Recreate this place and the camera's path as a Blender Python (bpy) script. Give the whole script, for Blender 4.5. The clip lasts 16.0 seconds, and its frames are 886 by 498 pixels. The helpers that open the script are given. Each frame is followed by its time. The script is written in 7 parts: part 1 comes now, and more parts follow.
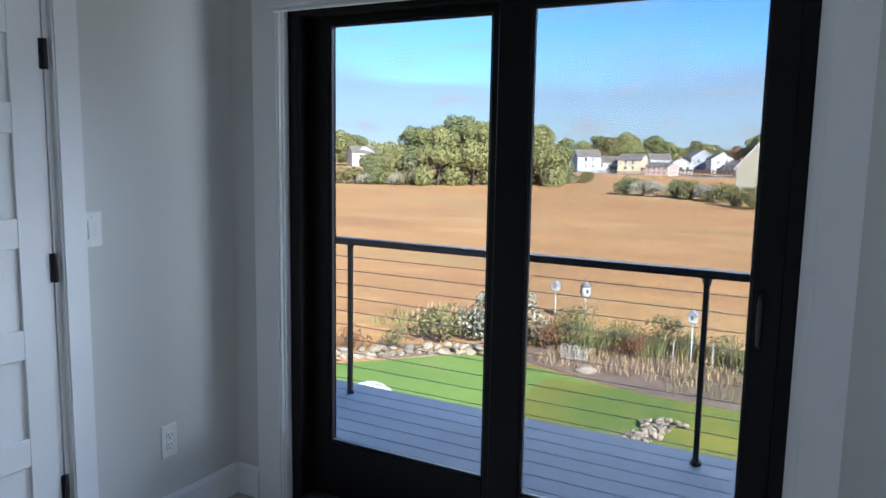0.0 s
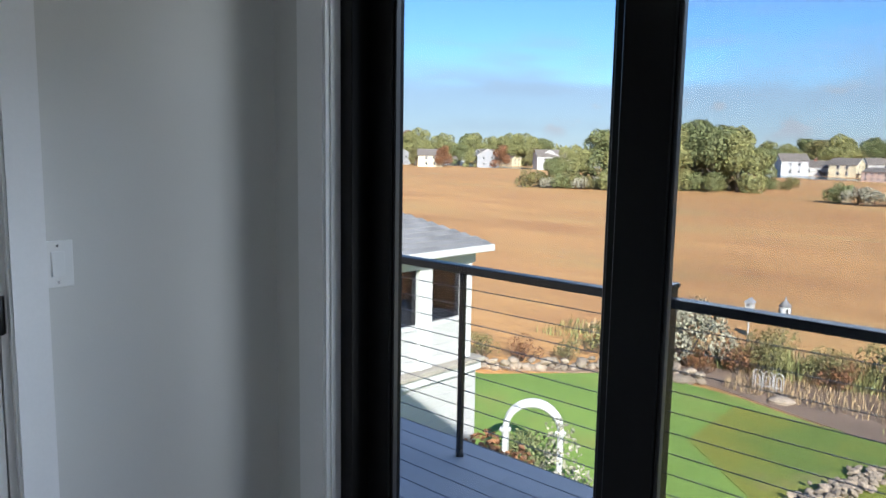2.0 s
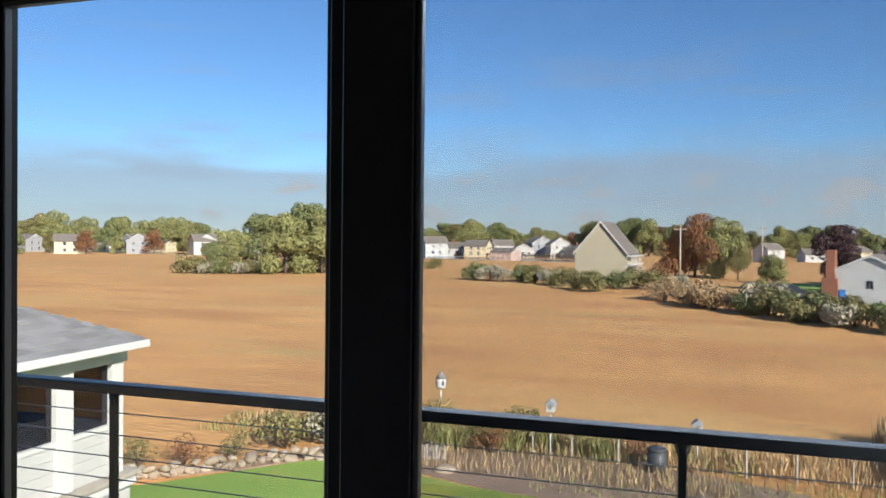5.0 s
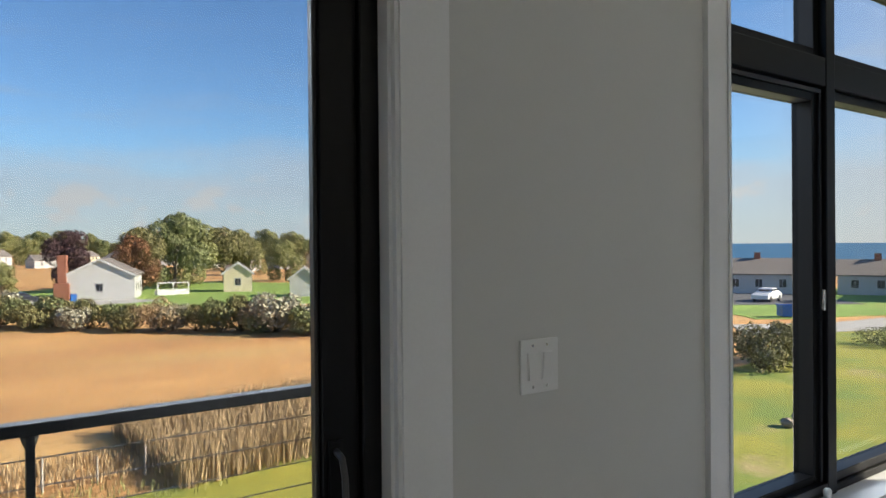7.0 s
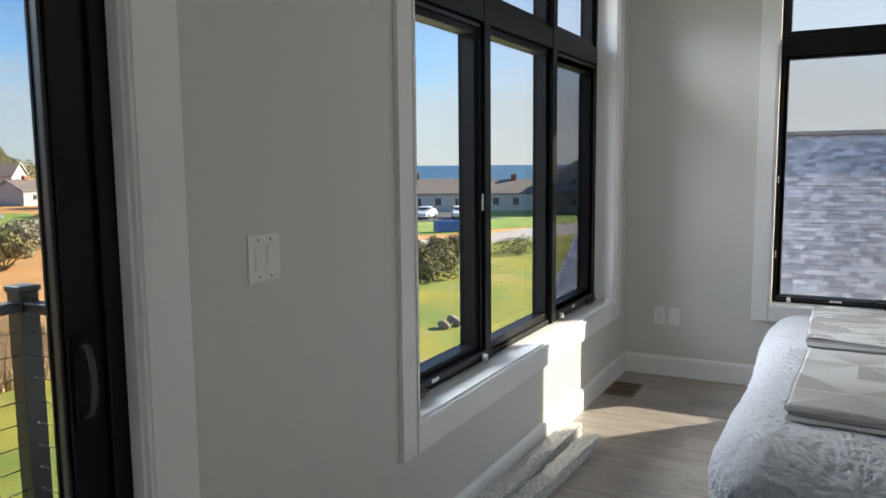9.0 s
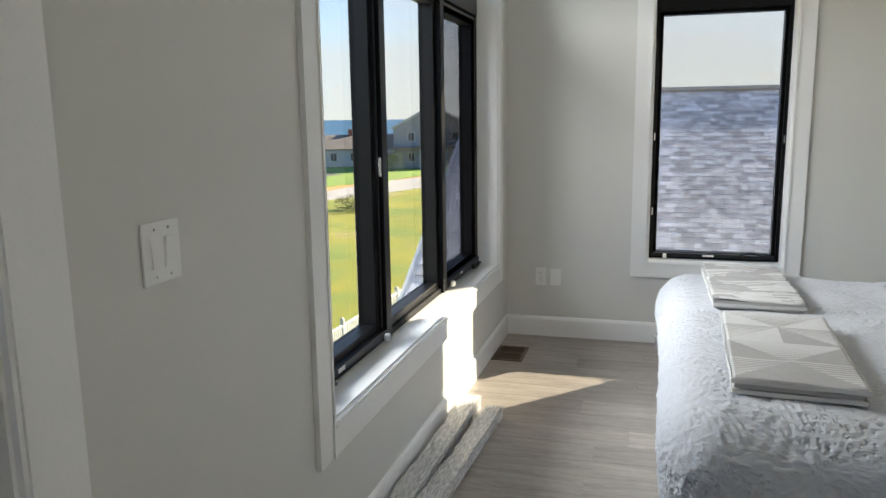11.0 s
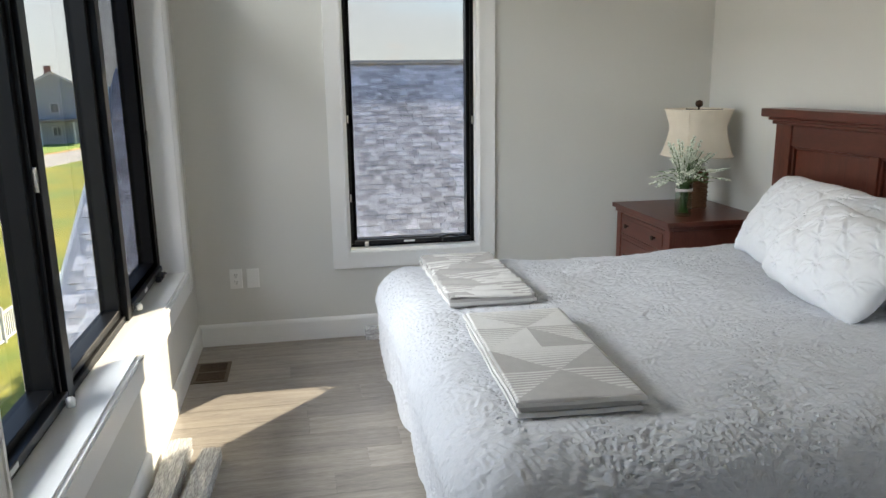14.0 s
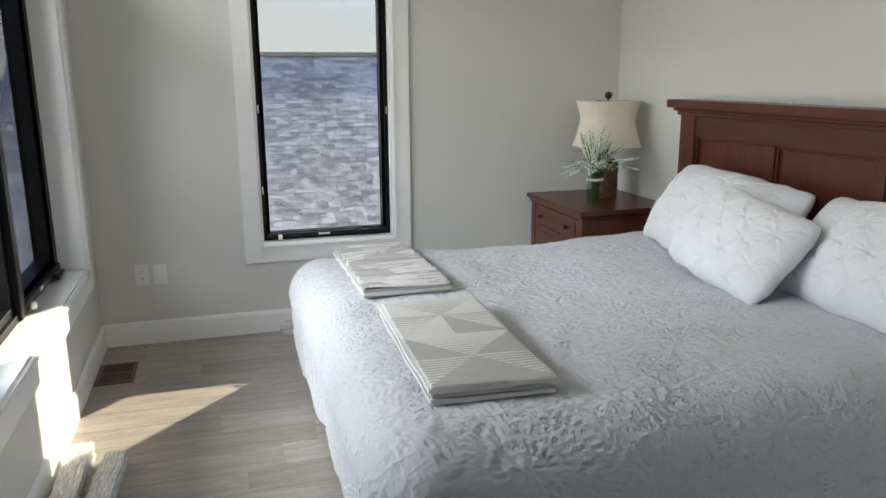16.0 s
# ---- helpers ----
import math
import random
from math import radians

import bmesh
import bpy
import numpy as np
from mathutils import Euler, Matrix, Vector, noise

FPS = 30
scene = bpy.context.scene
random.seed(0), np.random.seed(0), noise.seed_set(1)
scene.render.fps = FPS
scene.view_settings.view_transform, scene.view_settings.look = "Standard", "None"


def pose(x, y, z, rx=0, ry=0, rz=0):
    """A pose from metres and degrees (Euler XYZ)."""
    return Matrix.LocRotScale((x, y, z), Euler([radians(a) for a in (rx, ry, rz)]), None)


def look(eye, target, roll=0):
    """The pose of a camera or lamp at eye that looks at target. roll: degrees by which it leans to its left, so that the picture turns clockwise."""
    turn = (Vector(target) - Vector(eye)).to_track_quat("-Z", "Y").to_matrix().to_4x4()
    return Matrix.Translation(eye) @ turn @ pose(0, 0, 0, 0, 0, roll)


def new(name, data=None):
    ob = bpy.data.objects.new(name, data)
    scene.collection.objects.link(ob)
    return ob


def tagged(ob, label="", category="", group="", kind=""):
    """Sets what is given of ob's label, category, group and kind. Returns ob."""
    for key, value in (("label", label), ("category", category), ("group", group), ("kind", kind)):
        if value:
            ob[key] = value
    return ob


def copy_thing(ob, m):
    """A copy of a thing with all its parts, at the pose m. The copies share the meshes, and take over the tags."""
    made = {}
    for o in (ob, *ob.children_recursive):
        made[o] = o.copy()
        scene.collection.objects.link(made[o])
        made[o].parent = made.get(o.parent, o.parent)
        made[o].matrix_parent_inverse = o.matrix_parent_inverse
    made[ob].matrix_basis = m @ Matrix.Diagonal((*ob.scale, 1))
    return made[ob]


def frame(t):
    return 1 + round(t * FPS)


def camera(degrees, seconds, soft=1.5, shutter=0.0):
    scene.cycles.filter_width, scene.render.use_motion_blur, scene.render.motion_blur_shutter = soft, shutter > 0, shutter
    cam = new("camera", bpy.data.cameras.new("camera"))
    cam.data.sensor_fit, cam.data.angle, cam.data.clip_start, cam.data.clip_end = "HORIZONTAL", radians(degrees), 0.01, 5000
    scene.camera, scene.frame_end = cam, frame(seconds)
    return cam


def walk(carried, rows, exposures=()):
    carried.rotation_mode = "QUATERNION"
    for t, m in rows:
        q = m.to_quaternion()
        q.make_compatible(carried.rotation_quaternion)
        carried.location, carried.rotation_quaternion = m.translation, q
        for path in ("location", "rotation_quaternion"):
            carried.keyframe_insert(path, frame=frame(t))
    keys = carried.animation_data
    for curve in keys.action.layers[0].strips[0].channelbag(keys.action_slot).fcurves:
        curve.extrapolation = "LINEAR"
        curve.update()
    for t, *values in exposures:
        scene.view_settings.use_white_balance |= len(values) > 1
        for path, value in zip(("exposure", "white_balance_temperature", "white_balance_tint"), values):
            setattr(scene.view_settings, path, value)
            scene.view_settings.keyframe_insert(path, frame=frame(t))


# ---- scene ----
cam = camera(61.2, 16.0)
PATH = [
    (0, (1.916, -2.4, 1.563), (0.959, -0.664, 1.298), 1.0),
    (0.5, (1.878, -2.147, 1.6), (0.786, -0.493, 1.331), 1.0),
    (1, (1.828, -1.934, 1.577), (0.632, -0.353, 1.309), 1.0),
    (1.5, (1.717, -1.666, 1.586), (0.437, -0.153, 1.317), 0.9),
    (2, (1.629, -1.43, 1.576), (0.279, 0.022, 1.312), 1.0),
    (2.5, (1.517, -1.21, 1.59), (0.115, 0.193, 1.338), 0.7),
    (3, (1.442, -1.019, 1.548), (0.022, 0.37, 1.319), 1.1),
    (5.3, (1.28, -1.096, 1.588), (0.997, 0.884, 1.587), 0.3),
    (5.5, (1.264, -1.173, 1.571), (1.215, 0.826, 1.581), 0.1),
    (6, (1.212, -1.268, 1.557), (1.628, 0.688, 1.571), -0.4),
    (6.5, (1.096, -1.293, 1.547), (1.954, 0.513, 1.554), -0.5),
    (7, (0.957, -1.286, 1.546), (2.161, 0.311, 1.533), -0.5),
    (7.5, (0.891, -1.274, 1.509), (2.346, 0.098, 1.48), -0.6),
    (8, (0.799, -1.335, 1.51), (2.409, -0.152, 1.42), -0.8),
    (8.5, (0.722, -1.368, 1.5), (2.412, -0.308, 1.348), -0.8),
    (8.7, (0.69, -1.371, 1.5), (2.408, -0.362, 1.316), -0.7),
    (10.8, (0.815, -1.019, 1.501), (2.692, -0.42, 1.159), -0.8),
    (11, (0.895, -0.984, 1.524), (2.789, -0.445, 1.176), -0.8),
    (11.5, (1.116, -0.855, 1.524), (3.048, -0.486, 1.165), -0.6),
    (12, (1.294, -0.693, 1.572), (3.249, -0.516, 1.194), -0.7),
    (12.5, (1.356, -0.646, 1.589), (3.316, -0.658, 1.19), -0.8),
    (13, (1.368, -0.651, 1.599), (3.319, -0.798, 1.185), -0.8),
    (13.5, (1.346, -0.67, 1.612), (3.282, -0.928, 1.181), -0.8),
    (14, (1.347, -0.692, 1.605), (3.265, -1.045, 1.164), -0.8),
    (14.5, (1.355, -0.681, 1.604), (3.251, -1.129, 1.156), -0.7),
    (15, (1.367, -0.688, 1.587), (3.238, -1.229, 1.132), -0.6),
    (15.5, (1.362, -0.702, 1.578), (3.219, -1.284, 1.116), -0.5),
    (16, (1.363, -0.723, 1.57), (3.229, -1.281, 1.117), -0.3),
]
EXPOSURES = [(0.0, 2.3, 5300, 10), (1.5, 2.25, 5350, 10), (2.4, 2.05, 5900, 10), (3.0, 2.1, 6050, 10), (5.5, 1.85, 6050, 10), (6.5, 2.0, 6300, 10), (7.4, 2.4, 6650, 10), (8.5, 2.45, 6600, 10), (11.0, 2.8, 6900, 9), (12.5, 2.75, 6900, 9), (16.0, 2.7, 6900, 9)]

walk(cam, [(t, look(e, g, r)) for t, e, g, r in PATH], EXPOSURES)

# ---- world and light ----
SUN_TO = Vector((1.0, -0.95, 0.72)).normalized()
world = bpy.data.worlds.new("sky")
scene.world = world
world.use_nodes = True
wn, wl = world.node_tree.nodes, world.node_tree.links
wn.clear()
w_out = wn.new("ShaderNodeOutputWorld")
w_bg = wn.new("ShaderNodeBackground")
w_sky = wn.new("ShaderNodeTexSky")
w_sky.sky_type = "NISHITA"
w_sky.sun_disc = False
w_sky.sun_elevation = math.asin(SUN_TO.z)
w_sky.sun_rotation = math.atan2(SUN_TO.x, SUN_TO.y)
w_sky.dust_density = 0.0
w_sky.ozone_density = 3.5
w_bg.inputs["Strength"].default_value = 0.066
w_tc = wn.new("ShaderNodeTexCoord")
w_sep = wn.new("ShaderNodeSeparateXYZ")
wl.new(w_tc.outputs["Generated"], w_sep.inputs[0])


def sky_noise(stretch, scale, detail):
    mp, no = wn.new("ShaderNodeMapping"), wn.new("ShaderNodeTexNoise")
    mp.inputs["Scale"].default_value = stretch
    no.inputs["Scale"].default_value, no.inputs["Detail"].default_value, no.inputs["Roughness"].default_value = scale, detail, 0.58
    wl.new(w_tc.outputs["Generated"], mp.inputs["Vector"])
    wl.new(mp.outputs["Vector"], no.inputs["Vector"])
    return no.outputs["Fac"]


def sky_math(op, a, b, c=None):
    nd = wn.new("ShaderNodeMath")
    nd.operation = op
    for i, v in enumerate((a, b, c)):
        if v is None:
            continue
        if isinstance(v, (int, float)):
            nd.inputs[i].default_value = v
        else:
            wl.new(v, nd.inputs[i])
    return nd.outputs[0]


def sky_step(value, lo, hi, to=1.0):
    nd = wn.new("ShaderNodeMapRange")
    nd.interpolation_type = "SMOOTHSTEP"
    nd.inputs["From Min"].default_value, nd.inputs["From Max"].default_value, nd.inputs["To Max"].default_value = lo, hi, to
    wl.new(value, nd.inputs["Value"])
    return nd.outputs["Result"]


def sky_over(under, factor, color):
    nd = wn.new("ShaderNodeMix")
    nd.data_type = "RGBA"
    nd.inputs["B"].default_value = (*color, 1)
    wl.new(under, nd.inputs["A"])
    wl.new(factor, nd.inputs["Factor"])
    return nd.outputs["Result"]


w_tint = wn.new("ShaderNodeVectorMath")
w_tint.operation = "MULTIPLY"
w_tint.inputs[1].default_value = (0.79, 0.98, 1.17)
wl.new(w_sky.outputs["Color"], w_tint.inputs[0])
up = w_sep.outputs["Z"]
# a grey-white bank low over the horizon with a ragged top, thin streaks above it, and small cumulus in front
ragged = sky_math("MULTIPLY_ADD", sky_noise((1.6, 1.6, 7.0), 2.2, 6), -0.16, up)
bank = sky_step(ragged, 0.055, -0.005, 0.72)
sky = sky_over(w_tint.outputs["Vector"], bank, (3.75, 4.2, 4.8))
streak = sky_math("MULTIPLY", sky_step(sky_noise((2.0, 2.0, 17.0), 1.7, 7), 0.5, 0.75, 0.45), sky_step(up, 0.32, 0.16))
sky = sky_over(sky, streak, (3.6, 4.0, 4.6))
puffs = sky_math("MULTIPLY", sky_step(sky_noise((1.0, 1.0, 2.2), 13.0, 6), 0.55, 0.64, 0.85), sky_math("MULTIPLY", sky_step(up, 0.012, 0.03), sky_step(up, 0.10, 0.06)))
sky = sky_over(sky, puffs, (4.7, 4.75, 4.8))
# paler sky towards the sun
sky = sky_over(sky, sky_step(w_sep.outputs["X"], 0.80, 1.0, 0.75), (4.3, 4.35, 4.4))
wl.new(sky, w_bg.inputs["Color"])
wl.new(w_bg.outputs["Background"], w_out.inputs["Surface"])

sun_data = bpy.data.lights.new("sun", "SUN")
sun_data.energy = 4.8
sun_data.angle = radians(0.6)
sun_data.color = (1.0, 0.90, 0.74)
sun = new("sun", sun_data)
sun.matrix_world = look(SUN_TO * 50, (0, 0, 0))

# added fill lamp out of view, above balcony door and triple window, mimicking skylight
sky_fill_data = bpy.data.lights.new("sky_light", "AREA")
sky_fill_data.shape, sky_fill_data.size, sky_fill_data.size_y = "RECTANGLE", 11.0, 4.0
sky_fill_data.energy = 470
sky_fill_data.color = (0.86, 0.93, 1.0)
sky_light = new("sky_light", sky_fill_data)
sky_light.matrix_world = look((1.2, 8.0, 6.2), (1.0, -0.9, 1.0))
# second added fill lamp, hidden from view behind the wall, outside the triple window
window_fill_data = bpy.data.lights.new("window_light", "AREA")
window_fill_data.shape, window_fill_data.size, window_fill_data.size_y = "RECTANGLE", 2.6, 2.1
window_fill_data.energy = 7
window_fill_data.color = (0.95, 0.97, 1.0)
window_light = new("window_light", window_fill_data)
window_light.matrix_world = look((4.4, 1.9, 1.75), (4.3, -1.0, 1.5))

# added unseen lamp below the sill; stands in for lawn bounce onto ceiling
bounce_fill_data = bpy.data.lights.new("lawn_light", "AREA")
bounce_fill_data.shape, bounce_fill_data.size, bounce_fill_data.size_y = "RECTANGLE", 2.6, 1.6
bounce_fill_data.energy = 30
bounce_fill_data.color = (1.0, 0.985, 0.93)
lawn_light = new("lawn_light", bounce_fill_data)
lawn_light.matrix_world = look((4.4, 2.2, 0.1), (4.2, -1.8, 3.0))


# ---- materials ----
def material(name, color, rough=0.6, metal=0.0, vary=0.12, scale=6.0, fine=90.0, bump=0.15, stretch=(1, 1, 1), spec=0.5,
             dark=None, islands=0.0, depth=0.004, transmit=0.0, sheen=0.0, objects=0.0, tight=0.35):
    """A principled surface: two scales of noise over the colour, fine relief, and some variation from piece to piece."""
    m = bpy.data.materials.new(name)
    m.use_nodes = True
    n, l = m.node_tree.nodes, m.node_tree.links
    b = n["Principled BSDF"]
    b.inputs["Roughness"].default_value = rough
    b.inputs["Metallic"].default_value = metal
    b.inputs["Specular IOR Level"].default_value = spec
    b.inputs["Transmission Weight"].default_value = transmit
    b.inputs["Sheen Weight"].default_value = sheen
    tc = n.new("ShaderNodeTexCoord")
    mp = n.new("ShaderNodeMapping")
    mp.inputs["Scale"].default_value = stretch
    l.new(tc.outputs["Object"], mp.inputs["Vector"])
    big, small = n.new("ShaderNodeTexNoise"), n.new("ShaderNodeTexNoise")
    for t, s, d in ((big, scale, 4), (small, fine, 3)):
        t.inputs["Scale"].default_value = s
        t.inputs["Detail"].default_value = d
        l.new(mp.outputs["Vector"], t.inputs["Vector"])
    add = n.new("ShaderNodeMath")
    add.operation = "ADD"
    l.new(big.outputs["Fac"], add.inputs[0])
    l.new(small.outputs["Fac"], add.inputs[1])
    ramp = n.new("ShaderNodeMapRange")
    ramp.inputs["From Min"].default_value, ramp.inputs["From Max"].default_value = 1 - tight, 1 + tight
    l.new(add.outputs[0], ramp.inputs["Value"])
    mix = n.new("ShaderNodeMix")
    mix.data_type = "RGBA"
    low = dark or tuple(c * (1 - vary) for c in color)
    mix.inputs["A"].default_value = (*low, 1)
    mix.inputs["B"].default_value = (*[min(1, c * (1 + vary * 0.5)) for c in color], 1)
    l.new(ramp.outputs["Result"], mix.inputs["Factor"])
    last = mix.outputs["Result"]
    for amount, node, socket in ((islands, "ShaderNodeNewGeometry", "Random Per Island"), (objects, "ShaderNodeObjectInfo", "Random")):
        if amount:
            g = n.new(node)
            mr = n.new("ShaderNodeMapRange")
            mr.inputs["To Min"].default_value, mr.inputs["To Max"].default_value = 1 - amount, 1 + amount
            l.new(g.outputs[socket], mr.inputs["Value"])
            vm = n.new("ShaderNodeVectorMath")
            vm.operation = "SCALE"
            l.new(last, vm.inputs[0])
            l.new(mr.outputs["Result"], vm.inputs["Scale"])
            last = vm.outputs["Vector"]
    l.new(last, b.inputs["Base Color"])
    if bump:
        bp = n.new("ShaderNodeBump")
        bp.inputs["Strength"].default_value = bump
        bp.inputs["Distance"].default_value = depth
        l.new(small.outputs["Fac"], bp.inputs["Height"])
        l.new(bp.outputs["Normal"], b.inputs["Normal"])
    return m


def glass_material(name, tint=(0.66, 0.665, 0.66)):
    """Glass: lets light straight through, by default tinted to dim the outside against the room, with a weak mirror on
    top that grows at grazing angles.
    """
    m = bpy.data.materials.new(name)
    m.use_nodes = True
    n, l = m.node_tree.nodes, m.node_tree.links
    n.clear()
    out = n.new("ShaderNodeOutputMaterial")
    tr, gl, mx, lw = n.new("ShaderNodeBsdfTransparent"), n.new("ShaderNodeBsdfGlossy"), n.new("ShaderNodeMixShader"), n.new("ShaderNodeLayerWeight")
    pw, ad = n.new("ShaderNodeMath"), n.new("ShaderNodeMath")
    tr.inputs["Color"].default_value = (*tint, 1)
    gl.inputs["Roughness"].default_value = 0.02
    lw.inputs["Blend"].default_value = 0.5
    pw.operation, ad.operation = "POWER", "MULTIPLY_ADD"
    pw.inputs[1].default_value = 5.0
    ad.inputs[1].default_value, ad.inputs[2].default_value = 0.35, 0.012
    l.new(lw.outputs["Facing"], pw.inputs[0])
    l.new(pw.outputs[0], ad.inputs[0])
    l.new(ad.outputs[0], mx.inputs[0])
    l.new(tr.outputs[0], mx.inputs[1])
    l.new(gl.outputs[0], mx.inputs[2])
    l.new(mx.outputs[0], out.inputs[0])
    return m


def gathered_cotton(name, color):
    """White cotton gathered in fine pleats that change direction from band to band, with rows of small eyelets."""
    m = material(name, color, 0.85, vary=0.04, scale=4, fine=95, bump=0, sheen=0.2)
    n, l = m.node_tree.nodes, m.node_tree.links
    tc = n.new("ShaderNodeTexCoord")
    heights = []
    for turn, scale in ((22, (60, 11, 24)), (-24, (60, 11, 24))):
        mp, no = n.new("ShaderNodeMapping"), n.new("ShaderNodeTexNoise")
        mp.inputs["Rotation"].default_value = (0, 0, radians(turn))
        mp.inputs["Scale"].default_value = scale
        no.inputs["Scale"].default_value, no.inputs["Detail"].default_value, no.inputs["Distortion"].default_value = 1.0, 2, 0.4
        l.new(tc.outputs["Object"], mp.inputs["Vector"])
        l.new(mp.outputs["Vector"], no.inputs["Vector"])
        heights.append(no.outputs["Fac"])
    patch, pr = n.new("ShaderNodeTexNoise"), n.new("ShaderNodeMapRange")
    patch.inputs["Scale"].default_value = 6.0
    pr.inputs["From Min"].default_value, pr.inputs["From Max"].default_value = 0.46, 0.54
    l.new(tc.outputs["Object"], patch.inputs["Vector"])
    l.new(patch.outputs["Fac"], pr.inputs["Value"])
    mix = n.new("ShaderNodeMix")
    l.new(pr.outputs["Result"], mix.inputs["Factor"])
    l.new(heights[0], mix.inputs["A"])
    l.new(heights[1], mix.inputs["B"])
    vo, vr, band, br, mul, add = (n.new("ShaderNodeTexVoronoi"), n.new("ShaderNodeMapRange"), n.new("ShaderNodeTexNoise"), n.new("ShaderNodeMapRange"), n.new("ShaderNodeMath"), n.new("ShaderNodeMath"))
    vo.inputs["Scale"].default_value = 58
    vr.inputs["From Min"].default_value, vr.inputs["From Max"].default_value = 0.18, 0.42
    band.inputs["Scale"].default_value = 3.4
    br.inputs["From Min"].default_value, br.inputs["From Max"].default_value = 0.50, 0.58
    mul.operation, add.operation = "MULTIPLY", "SUBTRACT"
    br.inputs["To Max"].default_value = 0.34
    l.new(tc.outputs["Object"], vo.inputs["Vector"])
    l.new(tc.outputs["Object"], band.inputs["Vector"])
    l.new(vo.outputs["Distance"], vr.inputs["Value"])
    l.new(band.outputs["Fac"], br.inputs["Value"])
    inv = n.new("ShaderNodeMath")
    inv.operation = "SUBTRACT"
    inv.inputs[0].default_value = 1.0
    l.new(vr.outputs["Result"], inv.inputs[1])
    l.new(inv.outputs[0], mul.inputs[0])
    l.new(br.outputs["Result"], mul.inputs[1])
    l.new(mix.outputs["Result"], add.inputs[0])
    l.new(mul.outputs[0], add.inputs[1])
    bp = n.new("ShaderNodeBump")
    bp.inputs["Strength"].default_value, bp.inputs["Distance"].default_value = 0.8, 0.014
    l.new(add.outputs[0], bp.inputs["Height"])
    l.new(bp.outputs["Normal"], n["Principled BSDF"].inputs["Normal"])
    return m


def screen_material(name, amount):
    """Fine dark mesh, too fine to tell its wires apart: it dims what is behind it."""
    m = bpy.data.materials.new(name)
    m.use_nodes = True
    n, l = m.node_tree.nodes, m.node_tree.links
    n.clear()
    out, tr = n.new("ShaderNodeOutputMaterial"), n.new("ShaderNodeBsdfTransparent")
    tr.inputs["Color"].default_value = (1 - amount, 1 - amount, 1 - amount * 0.96, 1)
    l.new(tr.outputs[0], out.inputs[0])
    return m


def patchy(m, color, scale, lo, hi, stretch=(1, 1, 1), detail=5):
    """Irregular patches of a second colour over a material's own colour."""
    n, l = m.node_tree.nodes, m.node_tree.links
    b = n["Principled BSDF"]
    first = b.inputs["Base Color"].links[0].from_socket
    tc, mp, no, ra, mx = (n.new("ShaderNodeTexCoord"), n.new("ShaderNodeMapping"), n.new("ShaderNodeTexNoise"), n.new("ShaderNodeMapRange"), n.new("ShaderNodeMix"))
    mp.inputs["Scale"].default_value = stretch
    no.inputs["Scale"].default_value, no.inputs["Detail"].default_value, no.inputs["Roughness"].default_value = scale, detail, 0.6
    ra.inputs["From Min"].default_value, ra.inputs["From Max"].default_value = lo, hi
    mx.data_type = "RGBA"
    mx.inputs["B"].default_value = (*color, 1)
    l.new(tc.outputs["Object"], mp.inputs["Vector"])
    l.new(mp.outputs["Vector"], no.inputs["Vector"])
    l.new(no.outputs["Fac"], ra.inputs["Value"])
    l.new(ra.outputs["Result"], mx.inputs["Factor"])
    l.new(first, mx.inputs["A"])
    l.new(mx.outputs["Result"], b.inputs["Base Color"])
    return m


M_WALL = material("wall_paint", (0.655, 0.65, 0.615), 0.55, vary=0.03, scale=1.5, fine=220, bump=0.06, depth=0.001)
M_TRIM = material("white_trim_paint", (0.84, 0.84, 0.83), 0.35, vary=0.03, scale=3, fine=120, bump=0.04, depth=0.001)
M_CEIL = material("ceiling_paint", (0.86, 0.86, 0.85), 0.8, vary=0.03, scale=2, fine=150, bump=0.06, depth=0.001)
M_BLACK = material("black_frame", (0.003, 0.003, 0.0035), 0.4, spec=0.22, vary=0.2, scale=8, fine=160, bump=0.05, depth=0.001)
M_BLACK_SILL = material("black_hardware", (0.008, 0.008, 0.009), 0.4, vary=0.3, scale=30, fine=160, bump=0.05)
M_GLASS = glass_material("window_glass")
M_SCREEN = screen_material("insect_screen", 0.08)
M_PLANK = material("vinyl_plank", (0.40, 0.36, 0.315), 0.42, vary=0.25, scale=3.0, fine=26, bump=0.12, stretch=(9, 0.8, 1), objects=0.16,
                   dark=(0.225, 0.20, 0.178), depth=0.001)
M_PLASTIC = material("white_plastic", (0.82, 0.82, 0.80), 0.3, vary=0.02, bump=0)
# near-black fill for plank joints and, as painted shade, for holes and slots
M_GAP = material("dark_gap_fill", (0.05, 0.045, 0.04), 0.6, bump=0)
M_DECK = material("grey_deck_board", (0.175, 0.19, 0.23), 0.6, vary=0.15, scale=2, fine=60, stretch=(0.6, 8, 1), objects=0.06)
M_RAIL = material("black_rail_metal", (0.008, 0.008, 0.009), 0.4, vary=0.2, bump=0.05)
M_STEEL = material("steel_cable", (0.22, 0.22, 0.22), 0.4, metal=0.8, bump=0)
M_MAHOG = material("dark_red_wood", (0.098, 0.026, 0.016), 0.3, vary=0.4, scale=3, fine=30, stretch=(1, 6, 6), bump=0.05, depth=0.001)
M_MAHOG_V = material("dark_red_wood_panel", (0.112, 0.03, 0.018), 0.3, vary=0.45, scale=3, fine=30, stretch=(7, 6, 0.8), bump=0.05, depth=0.001)
M_BRONZE = material("dark_bronze", (0.05, 0.028, 0.018), 0.4, metal=0.6, bump=0.1)
M_PULL = material("worn_dark_metal", (0.09, 0.085, 0.08), 0.32, metal=0.7, bump=0.05)
M_VENT = material("brown_metal_register", (0.13, 0.09, 0.06), 0.5, vary=0.2, bump=0.1)
